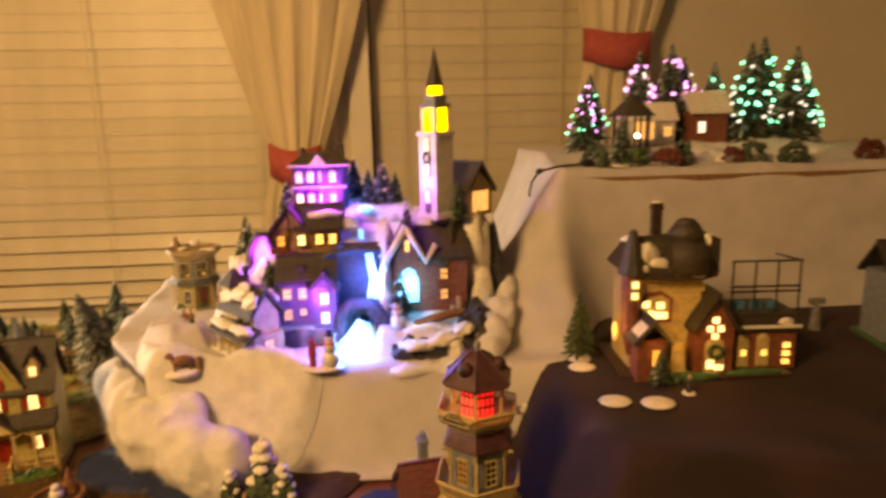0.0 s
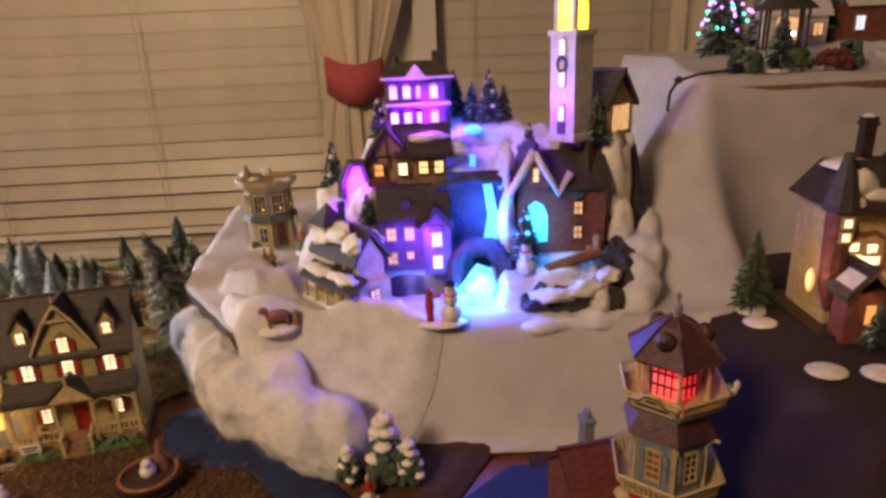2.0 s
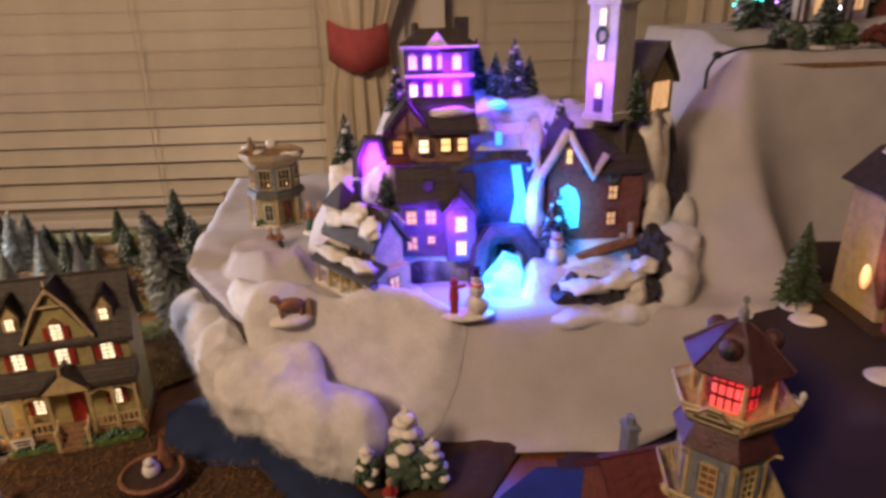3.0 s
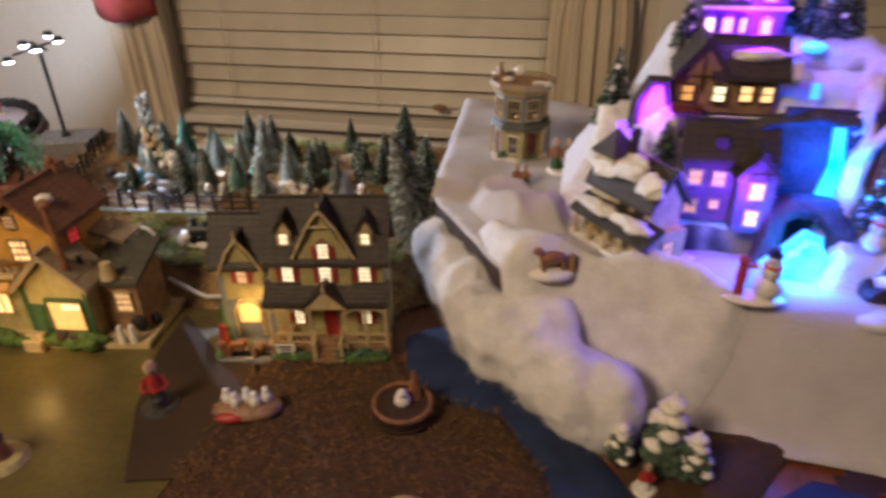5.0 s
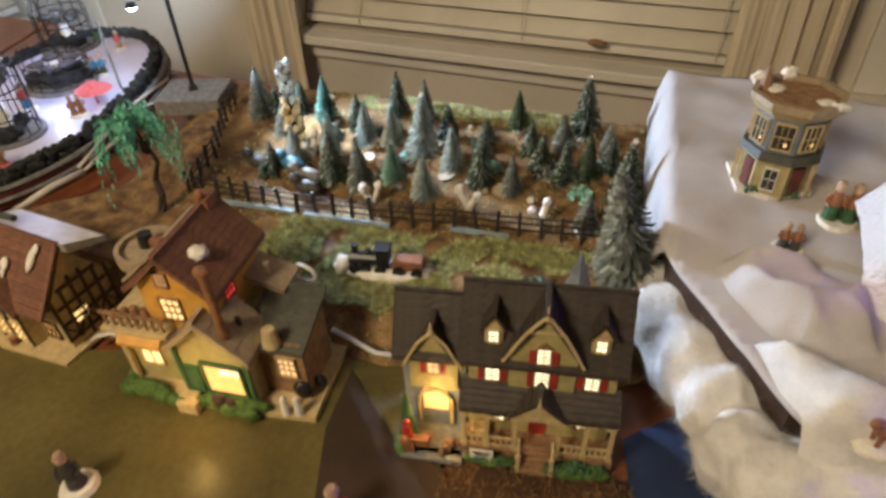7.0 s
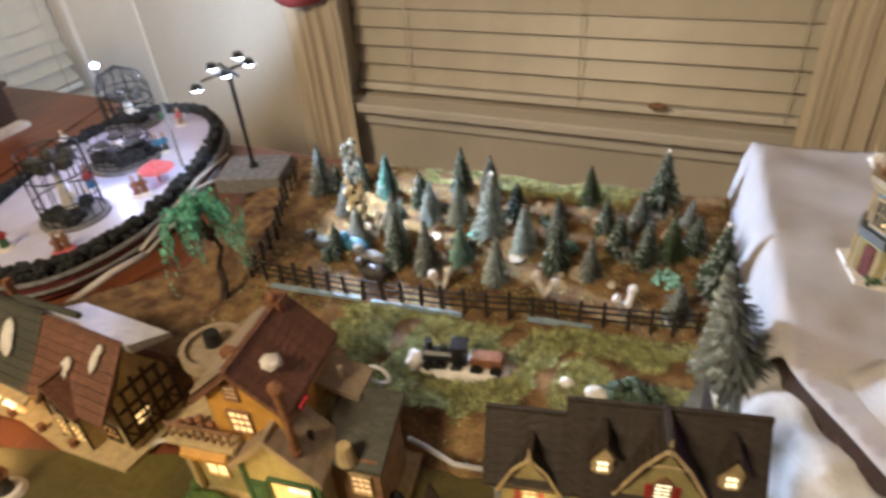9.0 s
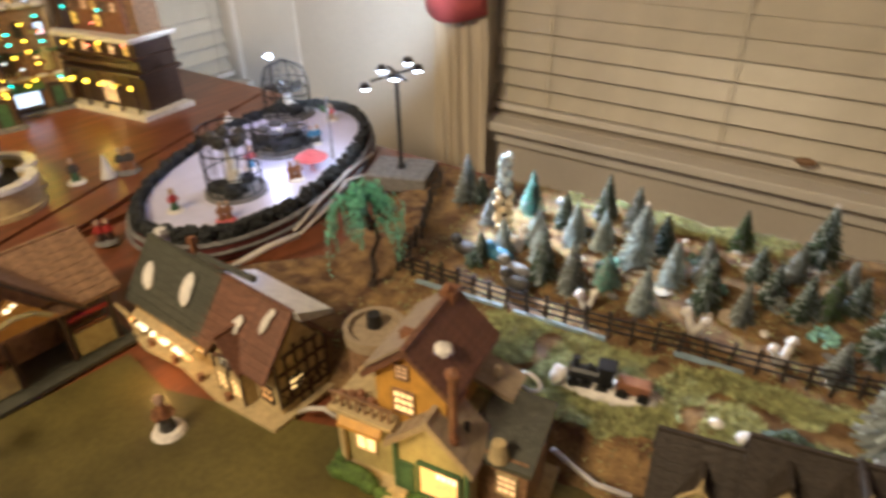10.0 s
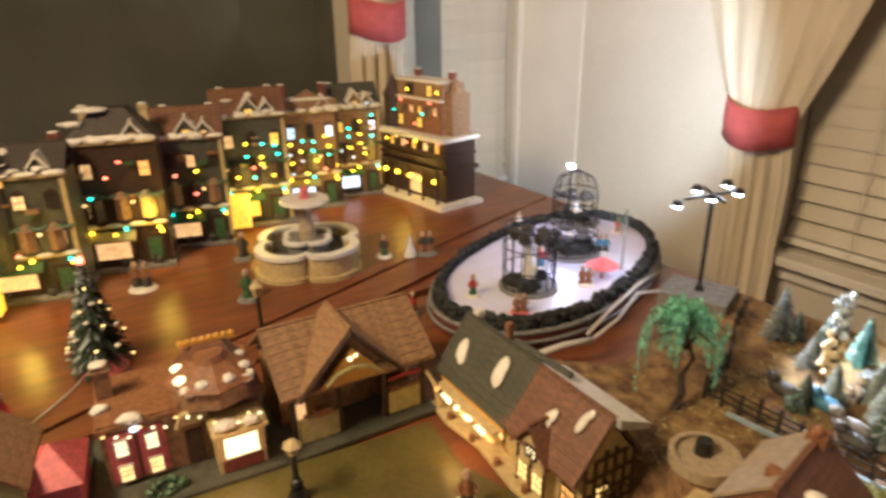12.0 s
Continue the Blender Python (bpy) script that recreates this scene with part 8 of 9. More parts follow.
for x, z in ((0.016, 0.060), (0.028, 0.060), (0.022, 0.070), (0.022, 0.051)):
    P(h, "lit_pane", G_WHITE, ("b", x, -0.0128, z, 0.007, 0.002, 0.007), bevel=0.0006)
P(h, "door_arch", M_CREAM, ("b", 0.022, -0.0126, 0.024, 0.022, 0.003, 0.034), ("s", 0.022, -0.0122, 0.041, 0.011, 0.0018, 0.008))
P(h, "door_glow", G_WHITE, ("b", 0.017, -0.0145, 0.018, 0.008, 0.001, 0.010), ("b", 0.027, -0.0145, 0.014, 0.010, 0.001, 0.006))
wreath(h, T(0.022, -0.0145, 0.034), 0.007)
P(h, "porch", M_BRICK, ("b", -0.055, -0.014, 0.028, 0.032, 0.024, 0.050))
gable(h, T(-0.055, -0.014, 0.052, 90), 0.032, 0.036, 0.020, M_DARKROOF, 0.004, rows=4)
P(h, "porch_snow", M_SNOW, ("b", -0.066, -0.018, 0.064, 0.016, 0.026, 0.003, 0, -46, 0))
P(h, "lit_pane", G_AMBER, ("b", -0.050, -0.0266, 0.032, 0.008, 0.001, 0.018))
P(h, "buttress", M_CREAM, ("p", [(-0.034, 0.006), (-0.012, 0.006), (-0.018, 0.046), (-0.028, 0.046)], "y", -0.020, -0.010))
block(h, T(0.084, 0.0, 0.005), 0.078, 0.06, 0.050, M_BRICK, "wing_wall")
P(h, "wing_roof", M_DARKROOF, ("b", 0.084, 0.030, 0.064, 0.080, 0.060, 0.018), ("b", 0.084, 0.029, 0.055, 0.086, 0.068, 0.004))
P(h, "gutter_snow", M_SNOW, ("b", 0.084, -0.004, 0.0578, 0.084, 0.004, 0.003), ("s", 0.110, 0.002, 0.062, 0.010, 0.006, 0.006))
for x in (0.060, 0.084):
    P(h, "arch_niche", M_CREAM, ("b", x, -0.0008, 0.026, 0.014, 0.003, 0.034), ("s", x, -0.0004, 0.043, 0.007, 0.0018, 0.006))
    P(h, "lit_pane", G_WARM, ("b", x + 0.001, -0.0028, 0.026, 0.006, 0.001, 0.007))
for z in (0.014, 0.024, 0.034):
    P(h, "lit_pane", G_WARM, ("b", 0.112, -0.0012, z, 0.008, 0.002, 0.006), bevel=0.0005)
fr = P(h, "iron_balcony", M_FENCE, *[("t", [(0.046 + 0.026 * k, 0.004, 0.072), (0.046 + 0.026 * k, 0.004, 0.134)], 0.0012, 5) for k in range(4)], *[("t", [(0.044, 0.004, z), (0.126, 0.004, z)], 0.0014, 5) for z in (0.098, 0.104, 0.134)], ("t", [(0.124, 0.004, 0.134), (0.126, 0.06, 0.13)], 0.0012, 5))
P(fr, "blue_panel", M_BLUEF, *[("b", 0.058 + 0.02 * k, 0.012, 0.080, 0.014, 0.002, 0.010) for k in range(3)])
P(h, "side_glow", G_AMBER, ("s", -0.086, 0.012, 0.052, 0.003, 0.006, 0.012))
# added fill lights without fixtures, standing in for the windows' spill on the walls
bulb("mansion_front_bulb", (0.315, 0.628, 0.185), 0.035, (1.0, 0.55, 0.18), 0.005)
bulb("mansion_side_bulb", (0.243, 0.690, 0.180), 0.035, (1.0, 0.6, 0.2), 0.005)
bush(h, -0.03, -0.028, 0.004, 0.012, 0.008, 0.010, M_FIR, 30)
tree(0.232, 0.735, 0.124, 0.085, M_FIRL, "green bottle-brush tree on a white disc beside the stone house", M_SNOW, 0.8)
tree(0.296, 0.640, 0.124, 0.045, M_FIR, "small dark bottle-brush tree before the stone house", None, 0.9)
for x, y, hh in ((0.226, 0.705, 0.017), (0.232, 0.608, 0.018), (0.275, 0.598, 0.019)):
    solo("snow_disc", "round flat snow patch on the dark cloth", "snow patch", M_SNOW, ("s", x, y, 0.125, hh, hh * 0.85, 0.003), group="snow patches", smooth=True)
figurine("dark figurine beside the stone house", 0.318, 0.618, 0.124, 0, 0.022, M_DIRTYW, M_DIRTYW, M_SNOW)
h = thing("lit_shop", "small grey lit shop at the cloth's far end", "village house", 0.65, 0.71, 0.122, -10, "ceramic houses")
P(h, "base", M_GREENP, ("b", 0.03, 0.03, 0.004, 0.12, 0.09, 0.008), bevel=0.002)
block(h, T(0.03, 0, 0.006), 0.11, 0.06, 0.09, M_BLUEGR)
gable(h, T(0.03, 0.03, 0.096), 0.112, 0.064, 0.036, M_DARKROOF, 0.006, rows=5)
win(h, T(0.0, -0.0008, 0.05), 0.02, 0.024, G_COOL, M_CREAM, 2, 2)
win(h, T(0.04, -0.0008, 0.05), 0.02, 0.024, G_WARM, M_CREAM, 2, 2)
bush(h, -0.02, -0.012, 0.006, 0.016, 0.008, 0.012, M_GREENP, 30)
h = thing("lamp_post_figure", "small grey post ornament on the dark cloth", "ornament", 0.59, 0.80, 0.122)
P(h, "post", M_GREY, ("c", 0, 0, 0, 0.008, 0.004, 0.04, 8), ("b", 0, 0, 0.042, 0.022, 0.006, 0.008))

# ---- lookout house in front ----
h = thing("lookout_house", "blue-grey ceramic lookout house with red-lit lantern room", "village house", 0.078, 0.560, 0.002, -12, "ceramic houses")
h.scale = (0.82, 0.82, 1.09)
P(h, "base", M_RED, ("c", 0, 0, 0, 0.044, 0.040, 0.060, 6))
P(h, "base_stone", M_CREAM, *[("l", 0.041 * math.cos(k * 0.7), 0.041 * math.sin(k * 0.7), 0.050, 0.010, 0.010, 0.006, 0.2, k, 2) for k in range(9)], smooth=True)
P(h, "lower_deck", M_CREAM, ("c", 0, 0, 0.056, 0.040, 0.047, 0.007, 6))
P(h, "lower_wall", M_BLUEGR, ("c", 0, 0, 0.062, 0.036, 0.036, 0.052, 6))
P(h, "skirt_roof", M_PLUM, ("c", 0, 0, 0.108, 0.045, 0.034, 0.014, 6), ("c", 0, 0, 0.106, 0.042, 0.045, 0.002, 6))
P(h, "corbel", M_CREAM, ("c", 0, 0, 0.121, 0.034, 0.044, 0.009, 6))
P(h, "deck", M_CREAM, ("c", 0, 0, 0.129, 0.045, 0.046, 0.004, 6))
P(h, "lantern_room", G_RED, ("c", 0, 0, 0.133, 0.021, 0.021, 0.034, 6), label="red-lit lantern room")
P(h, "lantern_back", M_MAROON, ("c", 0, 0.004, 0.133, 0.0185, 0.0185, 0.034, 6))
P(h, "roof", M_PLUM, ("c", 0, 0, 0.164, 0.044, 0.034, 0.007, 6), ("c", 0, 0, 0.171, 0.034, 0.017, 0.012, 6), ("c", 0, 0, 0.183, 0.017, 0.005, 0.006, 6), ("c", 0, 0, 0.161, 0.040, 0.044, 0.003, 6))
P(h, "finial", M_GREY, ("c", 0, 0, 0.187, 0.004, 0.003, 0.005, 10), ("s", 0, 0, 0.194, 0.0042), ("c", 0, 0, 0.197, 0.0022, 0.001, 0.005, 8), ("s", 0, 0, 0.203, 0.0026))
for k in range(6):
    a = math.radians(90 + 60 * k)
    c, s = math.cos(a), math.sin(a)
    m = T(0, 0, 0, 30 + 60 * k)
    P(h, "room_post", M_CREAM, ("c", 0.0325 * c, 0.0325 * s, 0.132, 0.0023, 0.0019, 0.033, 8), ("b", 0.0325 * c, 0.0325 * s, 0.134, 0.0052, 0.0052, 0.004, 0, 0, 60 * k))
    P(h, "roof_rib", M_PLUM, ("t", [(0.044 * c, 0.044 * s, 0.1655), (0.034 * c, 0.034 * s, 0.1715), (0.017 * c, 0.017 * s, 0.1835), (0.005 * c, 0.005 * s, 0.189)], 0.0013, 6))
    P(h, "room_mullion", M_MAROON, *[("b", q * 0.0062, -0.0186, 0.150, 0.0016, 0.0014, 0.032) for q in (-1, 0, 1)], *[("b", 0, -0.0186, z, 0.0215, 0.0014, 0.0016) for z in (0.142, 0.151, 0.160)], m=m)
    # panels of the upper deck lean outwards
    P(h, "deck_rail", M_CREAM, ("b", 0, 0, 0.0085, 0.049, 0.0018, 0.0024), ("b", 0, 0, 0.0008, 0.047, 0.0018, 0.0020), *[("b", -0.022 + 0.0034 * q, 0, 0.0045, 0.0015, 0.0013, 0.008) for q in range(14)], m=m @ pose(0, -0.0405, 0.133, 22, 0, 0))
    P(h, "lower_rail", M_CREAM, ("b", 0, 0, 0.0135, 0.053, 0.0022, 0.0028), ("b", 0, 0, 0.0012, 0.048, 0.0022, 0.0026), *[("b", -0.0215 + 0.0048 * q, 0, 0.007, 0.0026, 0.0016, 0.011) for q in range(10)], m=m @ pose(0, -0.0415, 0.062, 24, 0, 0))
    # one pane is reddish lit: that light is put into its rust-brown colour
    win(h, m @ T(0, -0.0316, 0.074), 0.012, 0.022, M_COPPER if k == 5 else M_NIGHT, M_CREAM, 2, 4)
    shutter_pair(h, m @ T(0, -0.0316, 0.074), 0.013, 0.022, M_BLUEGR, 0.005)
    P(h, "corner_trim", M_CREAM, ("b", 0.0355 * c, 0.0355 * s, 0.084, 0.004, 0.004, 0.042, 0, 0, 60 * k))
    P(h, "bracket", M_CREAM, ("t", [(0.036 * c, 0.036 * s, 0.098), (0.041 * c, 0.041 * s, 0.104), (0.047 * c, 0.047 * s, 0.1045)], 0.0014, 6))
    if k % 2 == 1:
        dm = P(h, "roof_dormer", M_PLUM, ("s", 0, -0.0245, 0.177, 0.0095, 0.008, 0.0075), m=m, smooth=True)
        P(dm, "dormer_glass", M_BLACK, ("s", 0, -0.0310, 0.177, 0.0052, 0.0022, 0.0046), m=m, smooth=True)
fm = T(0, 0, 0, -30) @ pose(0, -0.0438, 0.131, 18, 0, 0)
P(h, "sign", M_CREAM, ("p", [(-0.021, 0.001), (0.021, 0.001), (0.022, 0.009), (0.012, 0.010), (0.006, 0.0155), (-0.006, 0.0155), (-0.012, 0.010), (-0.022, 0.009)], "y", -0.0012, 0.0012), m=fm)
P(h, "sign_border", M_TIMBER, ("t", [(-0.020, -0.0016, 0.002), (0.020, -0.0016, 0.002), (0.021, -0.0016, 0.0085), (0.011, -0.0016, 0.0092), (0.006, -0.0016, 0.0143), (-0.006, -0.0016, 0.0143), (-0.011, -0.0016, 0.0092), (-0.021, -0.0016, 0.0085), (-0.020, -0.0016, 0.002)], 0.0007, 5), m=fm)
P(h, "sign_lettering", M_TIMBER, ("b", 0, -0.0015, 0.0108, 0.010, 0.0006, 0.0016), ("b", 0, -0.0015, 0.0062, 0.030, 0.0006, 0.0022), m=fm)
P(h, "gull_ornament", M_WHITE, ("l", 0.050, -0.004, 0.135, 0.006, 0.004, 0.003, 0.2), ("s", 0.055, -0.004, 0.140, 0.003, 0.002, 0.004), ("b", 0.047, -0.002, 0.138, 0.010, 0.004, 0.001, 20, 0, 30), smooth=True)
bulb("lookout_bulb", (0.071, 0.536, 0.163), 0.008, (1.0, 0.04, 0.04), 0.004)
h = thing("keeper_house", "maroon-roofed keeper's house with a dark chimney", "village house", 0.026, 0.588, 0.002, 10, "ceramic houses")
h.scale = (0.64, 0.9, 1.0)
block(h, T(0, -0.03, 0), 0.07, 0.07, 0.042, M_BRICK, peak=0.028)
gable(h, T(0, 0.005, 0.042), 0.072, 0.074, 0.030, M_MAROON, 0.006, rows=6)
P(h, "chimney", M_BLUEGR, ("b", 0.002, 0.012, 0.080, 0.014, 0.014, 0.036), ("b", 0.002, 0.012, 0.097, 0.017, 0.017, 0.004), ("c", 0.002, 0.012, 0.098, 0.005, 0.005, 0.008, 8), bevel=0.001)

# ---- on the covered box ----
TZ = 0.360
h = thing("gazebo", "dark gazebo ornament with a lit lamp inside", "gazebo", 0.415, 1.06, TZ, 10)
P(h, "floor", M_GREY, ("c", 0, 0, 0, 0.036, 0.034, 0.010, 8))
for k in range(8):
    P(h, "post", M_TIMBER, ("c", 0.030 * math.cos(k * math.tau / 8), 0.030 * math.sin(k * math.tau / 8), 0.008, 0.002, 0.002, 0.056, 6))
P(h, "roof", M_DARKROOF, ("c", 0, 0, 0.062, 0.042, 0.014, 0.026, 8), ("c", 0, 0, 0.088, 0.014, 0.001, 0.014, 8))
P(h, "lamp", G_LED, ("s", 0, -0.02, 0.030, 0.004, 0.004, 0.003, 1))
h = thing("box_top_cottage", "white cottage glowing softly among lit trees", "village house", 0.490, 1.15, TZ + 0.01, -5, s=0.72)
block(h, T(0, 0, 0.0), 0.12, 0.06, 0.065, M_WHITE, peak=0.03)
gable(h, T(0, 0.03, 0.065), 0.12, 0.064, 0.034, M_SNOW, 0.006, 0.005, 4)
P(h, "lit_front", G_DIM, ("b", -0.02, -0.0010, 0.036, 0.05, 0.002, 0.045))
win(h, T(0.04, -0.0008, 0.02), 0.02, 0.025, G_DIM, M_BRICK, 2, 2)
h = thing("brick_shop", "small red brick shop among lit trees", "village house", 0.600, 1.15, TZ + 0.01, 0)
block(h, T(0, 0, 0), 0.07, 0.06, 0.06, M_BRICK)
gable(h, T(0, 0.03, 0.06), 0.07, 0.064, 0.03, M_SNOW, 0.006, 0.004, 4)
win(h, T(-0.015, -0.0008, 0.02), 0.014, 0.02, G_COOL, M_CREAM, 2, 2)


def fibre_tree(x, y, z, hh, n, lights, label):
    t = tree(x, y, z, hh, M_FIR, label, None, 0.8, None, 0, "lit trees")
    for k in range(n):
        a, q = random.uniform(0, math.tau), random.uniform(0.15, 0.9)
        r = 0.34 * (1 - q) ** 0.8 + 0.03
        P(t, "tree_light", random.choice(lights), ("s", r * math.cos(a), r * math.sin(a), 0.1 + 0.85 * q, 0.026, 0.026, 0.019, 1))


for x, y, hh, g in ((0.345, 1.11, 0.10, (G_LIL, G_TEAL)), (0.375, 1.15, 0.12, (G_LIL, G_LIL, G_TEAL)), (0.49, 1.22, 0.16, (G_LIL, G_COOL)), (0.545, 1.21, 0.17, (G_LIL,)), (0.585, 1.23, 0.15, (G_LIL, G_COOL)), (0.64, 1.22, 0.14, (G_LIL, G_TEAL)), (0.69, 1.18, 0.17, (G_TEAL, G_COOL)), (0.73, 1.21, 0.18, (G_TEAL,)), (0.77, 1.17, 0.16, (G_TEAL, G_COOL)), (0.82, 1.20, 0.12, (G_TEAL,))):
    fibre_tree(x, y, TZ + 0.004, hh * 1.1, 34, g, "fir with lilac lights on the covered box" if G_LIL in g else "fir with teal lights on the covered box")
for x, y, mm, lab in ((0.335, 1.00, M_FIR, "dark green shrub"), (0.395, 0.985, M_FIRL, "green shrub with red berries"), (0.455, 1.0, M_MAROON, "maroon planter shrub"), (0.49, 1.02, M_FIR, "dark shrub with a lantern"), (0.565, 1.00, M_MAROON, "dark red planter shrub"), (0.60, 1.0, M_FIR, "dark green shrub"), (0.67, 1.0, M_FIR, "low dark shrub"), (0.82, 1.02, M_MAROON, "maroon shrub")):
    h = thing("planter_shrub", lab + " on the covered box", "shrub", x, y, 0.346, 0, "box top shrubs")
    bush(h, 0, 0, 0, random.uniform(0.016, 0.028), 0.014, random.uniform(0.022, 0.036), mm, 46, "leaves")
    P(h, "pot", M_GREY, ("c", 0, 0, -0.003, 0.010, 0.012, 0.014, 10))
tree(0.372, 0.985, 0.344, 0.075, M_FIR, "small fir with a snowy foot on the covered box", M_SNOW, 0.9)
solo("cable", "dark lamp cable over the cloth's edge", "cable", M_BLACK, ("t", [(0.215, 0.95, 0.305), (0.222, 0.965, 0.325), (0.236, 0.975, 0.340), (0.27, 0.985, 0.347), (0.31, 0.99, 0.349), (0.36, 1.0, 0.350)], 0.002, 6), smooth=True)
solo("cable_knot", "dark cable knot lying on the white cloth", "cable", M_BLACK, ("s", 0.236, 0.973, 0.341, 0.006, 0.005, 0.005), ("s", 0.315, 0.985, 0.352, 0.012, 0.006, 0.006))

# ---- cotton wool ----
def fuzz_on(o, seed, low, many=4, long=0.009):
    """Loose fibres standing out of a cotton surface."""
    rng = random.Random(seed)
    verts, faces = [], []
    for v0 in o.data.vertices:
        for rep in range(many if v0.co.z > low else 0):
            nn = v0.normal * 0.5 + Vector((rng.uniform(-1, 1), rng.uniform(-1, 1), rng.uniform(-1, 1))) * 0.9
            k, s = len(verts), Vector((rng.uniform(-1, 1), rng.uniform(-1, 1), rng.uniform(-1, 1))) * 0.00017
            l = 0.001 + long * rng.random() ** 2
            verts += [v0.co + s, v0.co - s, v0.co + nn * l]
            faces.append((k, k + 1, k + 2))
    fm = bpy.data.meshes.new("mesh")
    fm.from_pydata([tuple(q) for q in verts], [], faces)
    fm.materials.append(M_COTTON)
    fo = new("fuzz", fm)
    fo.parent = o


def cotton(label, lumps, seed, voxel=0.0042):
    """One soft heap: billowing masses grown into each other, with loose fibres."""
    bm = bmesh.new()
    for i, (x, y, z, rx, ry, rz, turn) in enumerate(lumps):
        part_bm = bmesh.new()
        put_lump(part_bm, 0, 0, 0, rx, ry, rz, 0.22, seed * 7.3 + i * 3.1, 4)
        part_bm.transform(pose(x, y, z, 0, 0, turn))
        tmp = bpy.data.meshes.new("mesh")
        part_bm.to_mesh(tmp)
        part_bm.free()
        bm.from_mesh(tmp)
        bpy.data.meshes.remove(tmp)
    me = bpy.data.meshes.new("mesh")
    bm.to_mesh(me)
    bm.free()
    o = new("cotton_wool", me)
    rm = o.modifiers.new("merge", "REMESH")
    rm.mode, rm.voxel_size = "VOXEL", voxel
    bpy.context.view_layer.update()
    solid = bpy.data.meshes.new_from_object(o.evaluated_get(bpy.context.evaluated_depsgraph_get()))
    o.modifiers.clear()
    bm = bmesh.new()
    bm.from_mesh(solid)
    for rep in range(10):
        bmesh.ops.smooth_vert(bm, verts=bm.verts, factor=0.5, use_axis_x=True, use_axis_y=True, use_axis_z=True)
    bm.normal_update()
    for v0 in bm.verts:
        q = v0.co + Vector((seed, 0, 0))
        v0.co += v0.normal * (0.009 * noise.noise(q * 17) + 0.0035 * noise.noise(q * 42) + 0.0013 * noise.noise(q * 110))
    bm.normal_update()
    bm.to_mesh(solid)
    bm.free()
    for f in solid.polygons:
        f.use_smooth = True
    solid.materials.clear()
    solid.materials.append(M_COTTON)
    o.data = solid
    tagged(o, label, "cotton wool", "cotton snow")
    fuzz_on(o, seed, min(l[2] - l[5] for l in lumps) + 0.004)
    return o


cotton("long fluffy white cotton bank beside the board", [(-0.404, 0.925, 0.058, 0.026, 0.032, 0.030, 15), (-0.392, 0.886, 0.062, 0.032, 0.038, 0.042, 30), (-0.368, 0.848, 0.060, 0.032, 0.038, 0.044, 32), (-0.340, 0.806, 0.058, 0.030, 0.036, 0.046, 34), (-0.385, 0.862, 0.044, 0.026, 0.030, 0.032, 20)], 1)
cotton("large fluffy cotton heap at the snow cloth's corner", [(-0.326, 0.774, 0.046, 0.036, 0.032, 0.048, 20), (-0.294, 0.745, 0.052, 0.040, 0.040, 0.052, -30), (-0.258, 0.716, 0.046, 0.040, 0.038, 0.048, -35), (-0.222, 0.694, 0.042, 0.036, 0.034, 0.046, -30), (-0.196, 0.690, 0.038, 0.028, 0.028, 0.046, 0), (-0.262, 0.742, 0.070, 0.040, 0.030, 0.034, -30)], 2)
cotton("cotton lump at the resin mountain's foot", [(0.130, 0.790, 0.136, 0.026, 0.028, 0.030, 0), (0.145, 0.822, 0.150, 0.024, 0.030, 0.036, 0), (0.160, 0.860, 0.168, 0.020, 0.030, 0.036, 0), (0.118, 0.768, 0.130, 0.022, 0.020, 0.020, 0)], 4)
cotton("flat cotton drift before the rock shelf", [(0.03, 0.748, 0.116, 0.045, 0.016, 0.011, -4), (0.080, 0.748, 0.117, 0.04, 0.016, 0.014, 6)], 5)
cotton("cotton mound holding the lit trees on the covered box", [(0.40, 1.16, 0.345, 0.10, 0.08, 0.024, 0), (0.56, 1.16, 0.345, 0.12, 0.09, 0.026, 0), (0.74, 1.16, 0.345, 0.14, 0.09, 0.028, 0), (0.65, 1.04, 0.345, 0.10, 0.03, 0.016, 0)], 6, 0.008)

# a thick batting layer that hangs over the board's front edge
BATT = [(-0.335, 0.812), (-0.318, 0.772), (-0.290, 0.730), (-0.262, 0.708), (-0.225, 0.700), (-0.185, 0.697), (-0.150, 0.702), (-0.118, 0.714), (-0.098, 0.728), (-0.088, 0.744), (-0.105, 0.758), (-0.13, 0.768), (-0.170, 0.776), (-0.215, 0.772), (-0.26, 0.782), (-0.30, 0.808)]


def batt_height(x, y):
    k = smooth01((border(x, y, BATT) + 0.001) / 0.014) ** 0.6
    return snow_height(x, y) + 0.0015 + k * (0.024 + 0.014 * noise.noise(Vector((x * 19, y * 19, 5))) + 0.002 * noise.noise(Vector((x * 80, y * 80, 5))))


ba = tagged(sheet("cotton_batting", M_COTTON, -0.34, 0.035, 0.69, 0.82, 0.004, batt_height, BATT, 0.0), "soft white cotton batting hanging over the board's edge", "cotton wool", "cotton snow")
fuzz_on(ba, 12, 0.0, 3, 0.005)
# a crumpled cloth end on the board
CRUMP = [(-0.368, 0.905), (-0.352, 0.865), (-0.322, 0.830), (-0.285, 0.815), (-0.248, 0.832), (-0.238, 0.868), (-0.262, 0.905), (-0.300, 0.930), (-0.340, 0.930)]


def crumple_height(x, y):
    k = smooth01(border(x, y, CRUMP) / 0.022)
    fold = 1 - abs(noise.noise(Vector((x * 21 + 4, y * 16, 3.4)))) * 2.2
    return snow_height(x, y) + 0.001 + k * (0.010 + 0.018 * max(0.0, fold) + 0.004 * noise.noise(Vector((x * 60, y * 60, 2))))


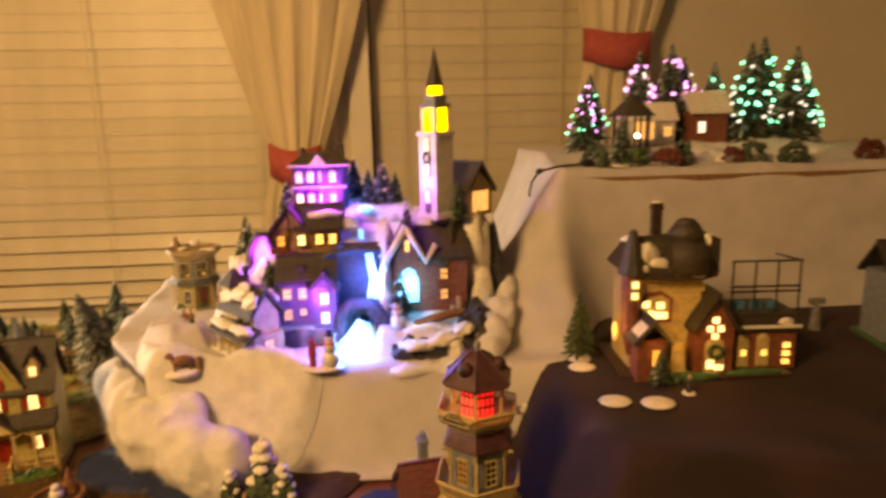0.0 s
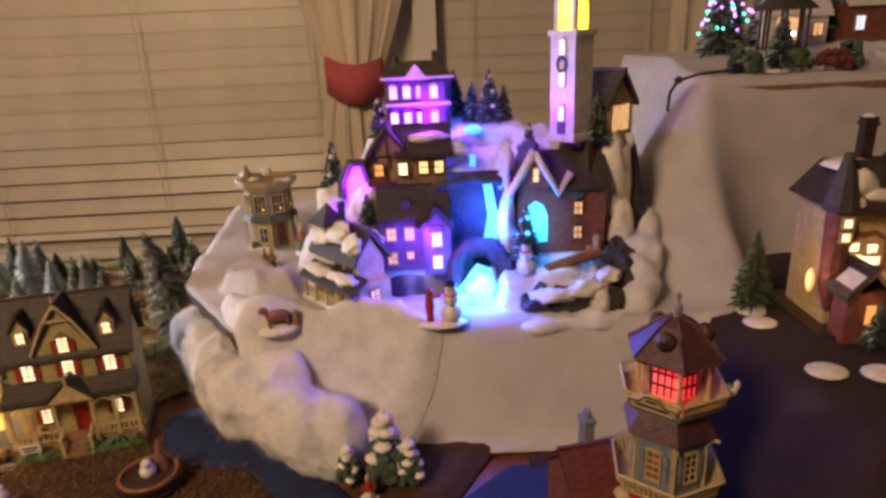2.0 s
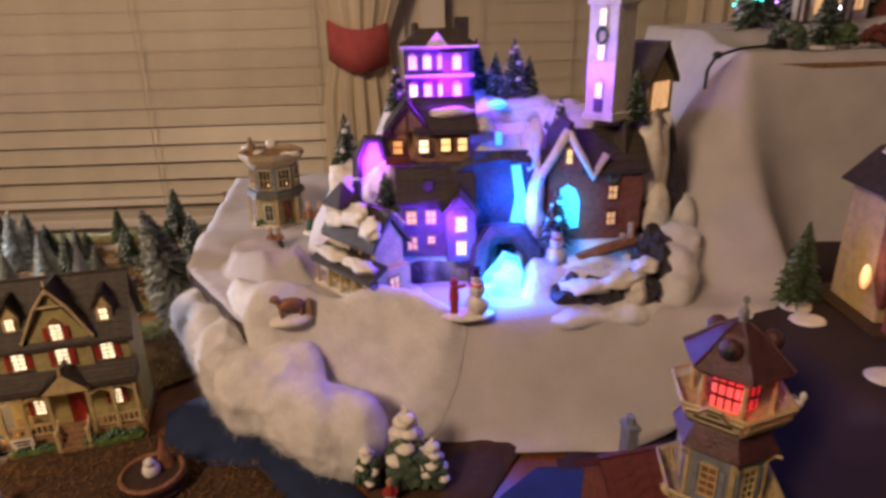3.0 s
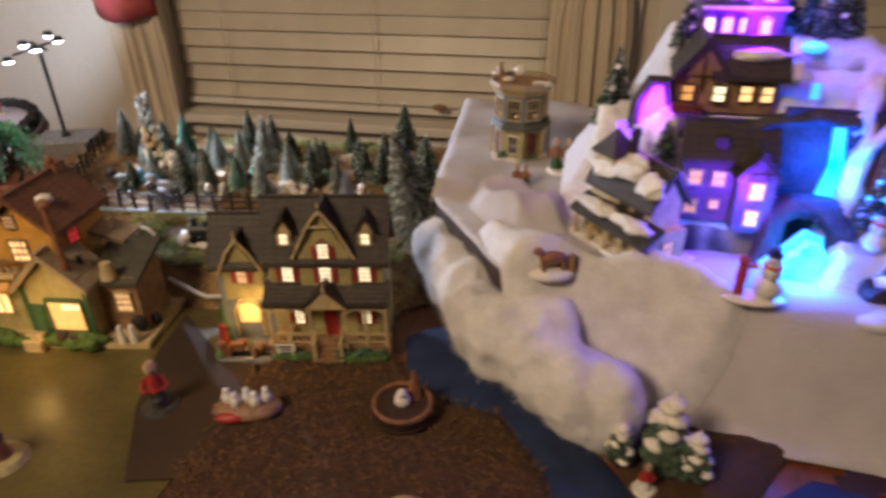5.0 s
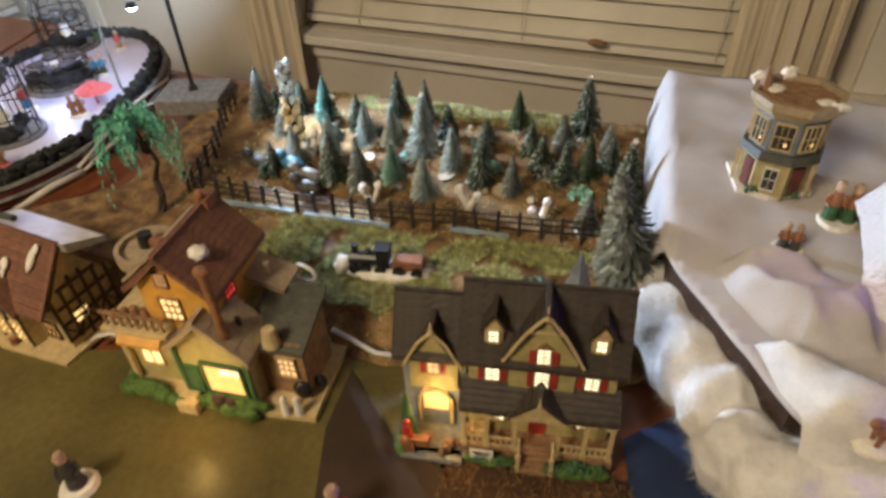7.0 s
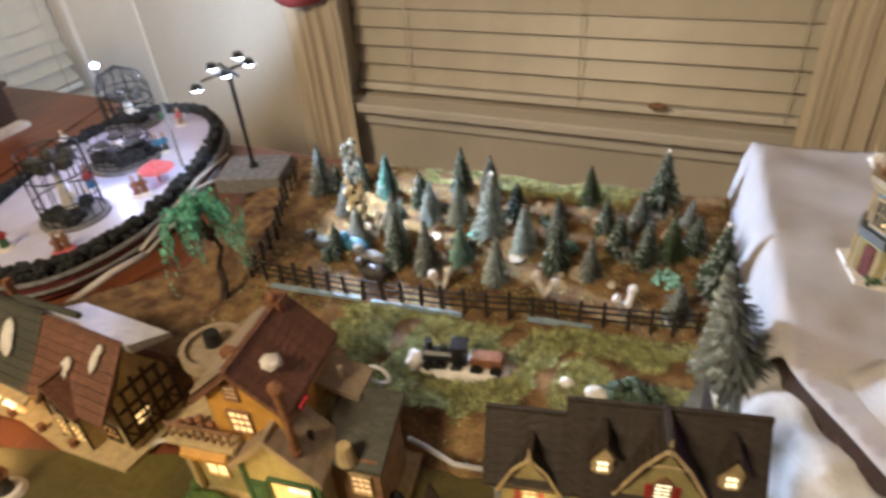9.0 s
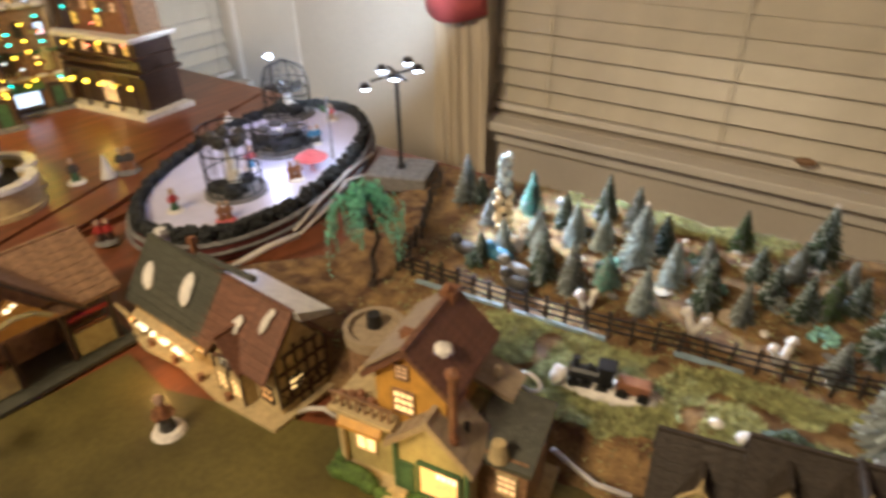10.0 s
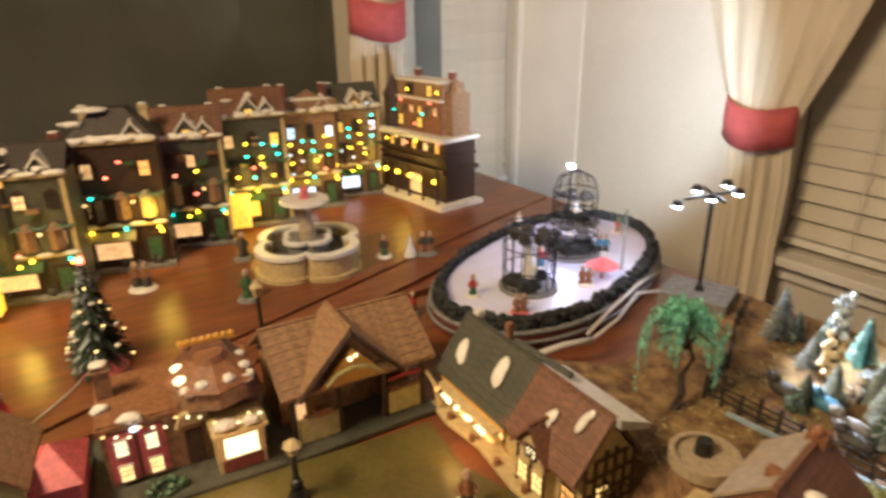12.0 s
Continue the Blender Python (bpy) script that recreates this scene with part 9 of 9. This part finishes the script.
tagged(sheet("crumpled_cloth", M_SNOWCL, -0.375, -0.23, 0.81, 0.935, 0.0035, crumple_height, CRUMP, 0.0), "crumpled white cloth end on the snow cloth", "snow cloth")

# ---- small lit things ----
h = thing("lit_christmas_tree", "small Christmas tree with warm lights and a red-glowing tip", "Christmas tree", -1.565, 0.355, 0.004)
c = new("crown", CORES[M_FIR.name])
c.parent, c.scale, c.location = h, (0.14, 0.14, 0.165), (0, 0, 0.0)
bb = new("bristles", BRUSH[M_FIR.name, 1])
bb.parent = c
P(h, "skirt", M_PINK, ("c", 0, 0, 0, 0.034, 0.020, 0.014, 14))
P(h, "trim", M_SNOW, *[("s", 0.045 * (1 - k / 16) * math.cos(k * 2.3), 0.045 * (1 - k / 16) * math.sin(k * 2.3), 0.02 + 0.008 * k, 0.005, 0.005, 0.003, 1) for k in range(15)])
for k in range(16):
    P(h, "tree_light", G_WARM, ("s", 0.046 * (1 - k / 17) * math.cos(k * 1.7 + 1), 0.046 * (1 - k / 17) * math.sin(k * 1.7 + 1), 0.024 + 0.0075 * k, 0.003, 0.003, 0.0024, 1))
P(h, "tip_light", G_REDL, ("s", 0, 0, 0.168, 0.006))
solo("cable", "thin white cable on the wooden table", "cable", M_CABLE, ("t", [(-1.55, 0.33, 0.006), (-1.50, 0.29, 0.006), (-1.46, 0.25, 0.006)], 0.0012, 6))

# floodlight and park lights at their fixtures, then fills for rink, street and houses
LAMP = Vector((-1.168, 1.180, 0.238))
for aim, w, wide in (((-2.25, 1.86, 0.34), 24.0, 78), ((-0.60, 1.10, 0.05), 25.0, 74), ((-1.42, 1.05, 0.0), 1.6, 90)):
    p = LAMP + (Vector(aim) - LAMP).normalized() * 0.045
    spot("floodlight_beam", p, aim, w, (0.84, 0.90, 1.0), wide)
bulb("park_bulb", (-1.50, 1.205, 0.190), 0.50, (0.60, 0.62, 1.0), 0.006)
# added fill lights from here on, hung in the air without fixtures
bulb("rink_bulb", (-1.36, 1.07, 0.075), 0.12, (0.8, 0.75, 1.0), 0.006)
for p, w in (((-1.99, 0.74, 0.09), 0.28), ((-1.79, 0.26, 0.09), 0.20), ((-1.90, 0.50, 0.12), 0.16), ((-2.00, 0.95, 0.12), 0.22), ((-1.97, 1.10, 0.10), 0.14)):
    bulb("street_bulb", p, w, (1.0, 0.62, 0.08), 0.01)
# added before the house fronts for the warm spill of their windows
bulb("bakery_bulb", (-0.770, 0.650, 0.055), 0.10, (1.0, 0.55, 0.12), 0.006)
bulb("porch_bulb", (-0.560, 0.725, 0.050), 0.06, (1.0, 0.55, 0.12), 0.004)
bulb("tudor_bulb", (-1.12, 0.66, 0.035), 0.05, (1.0, 0.5, 0.12), 0.006)
bulb("inn_bulb", (-1.18, 0.44, 0.050), 0.06, (1.0, 0.55, 0.2), 0.006)
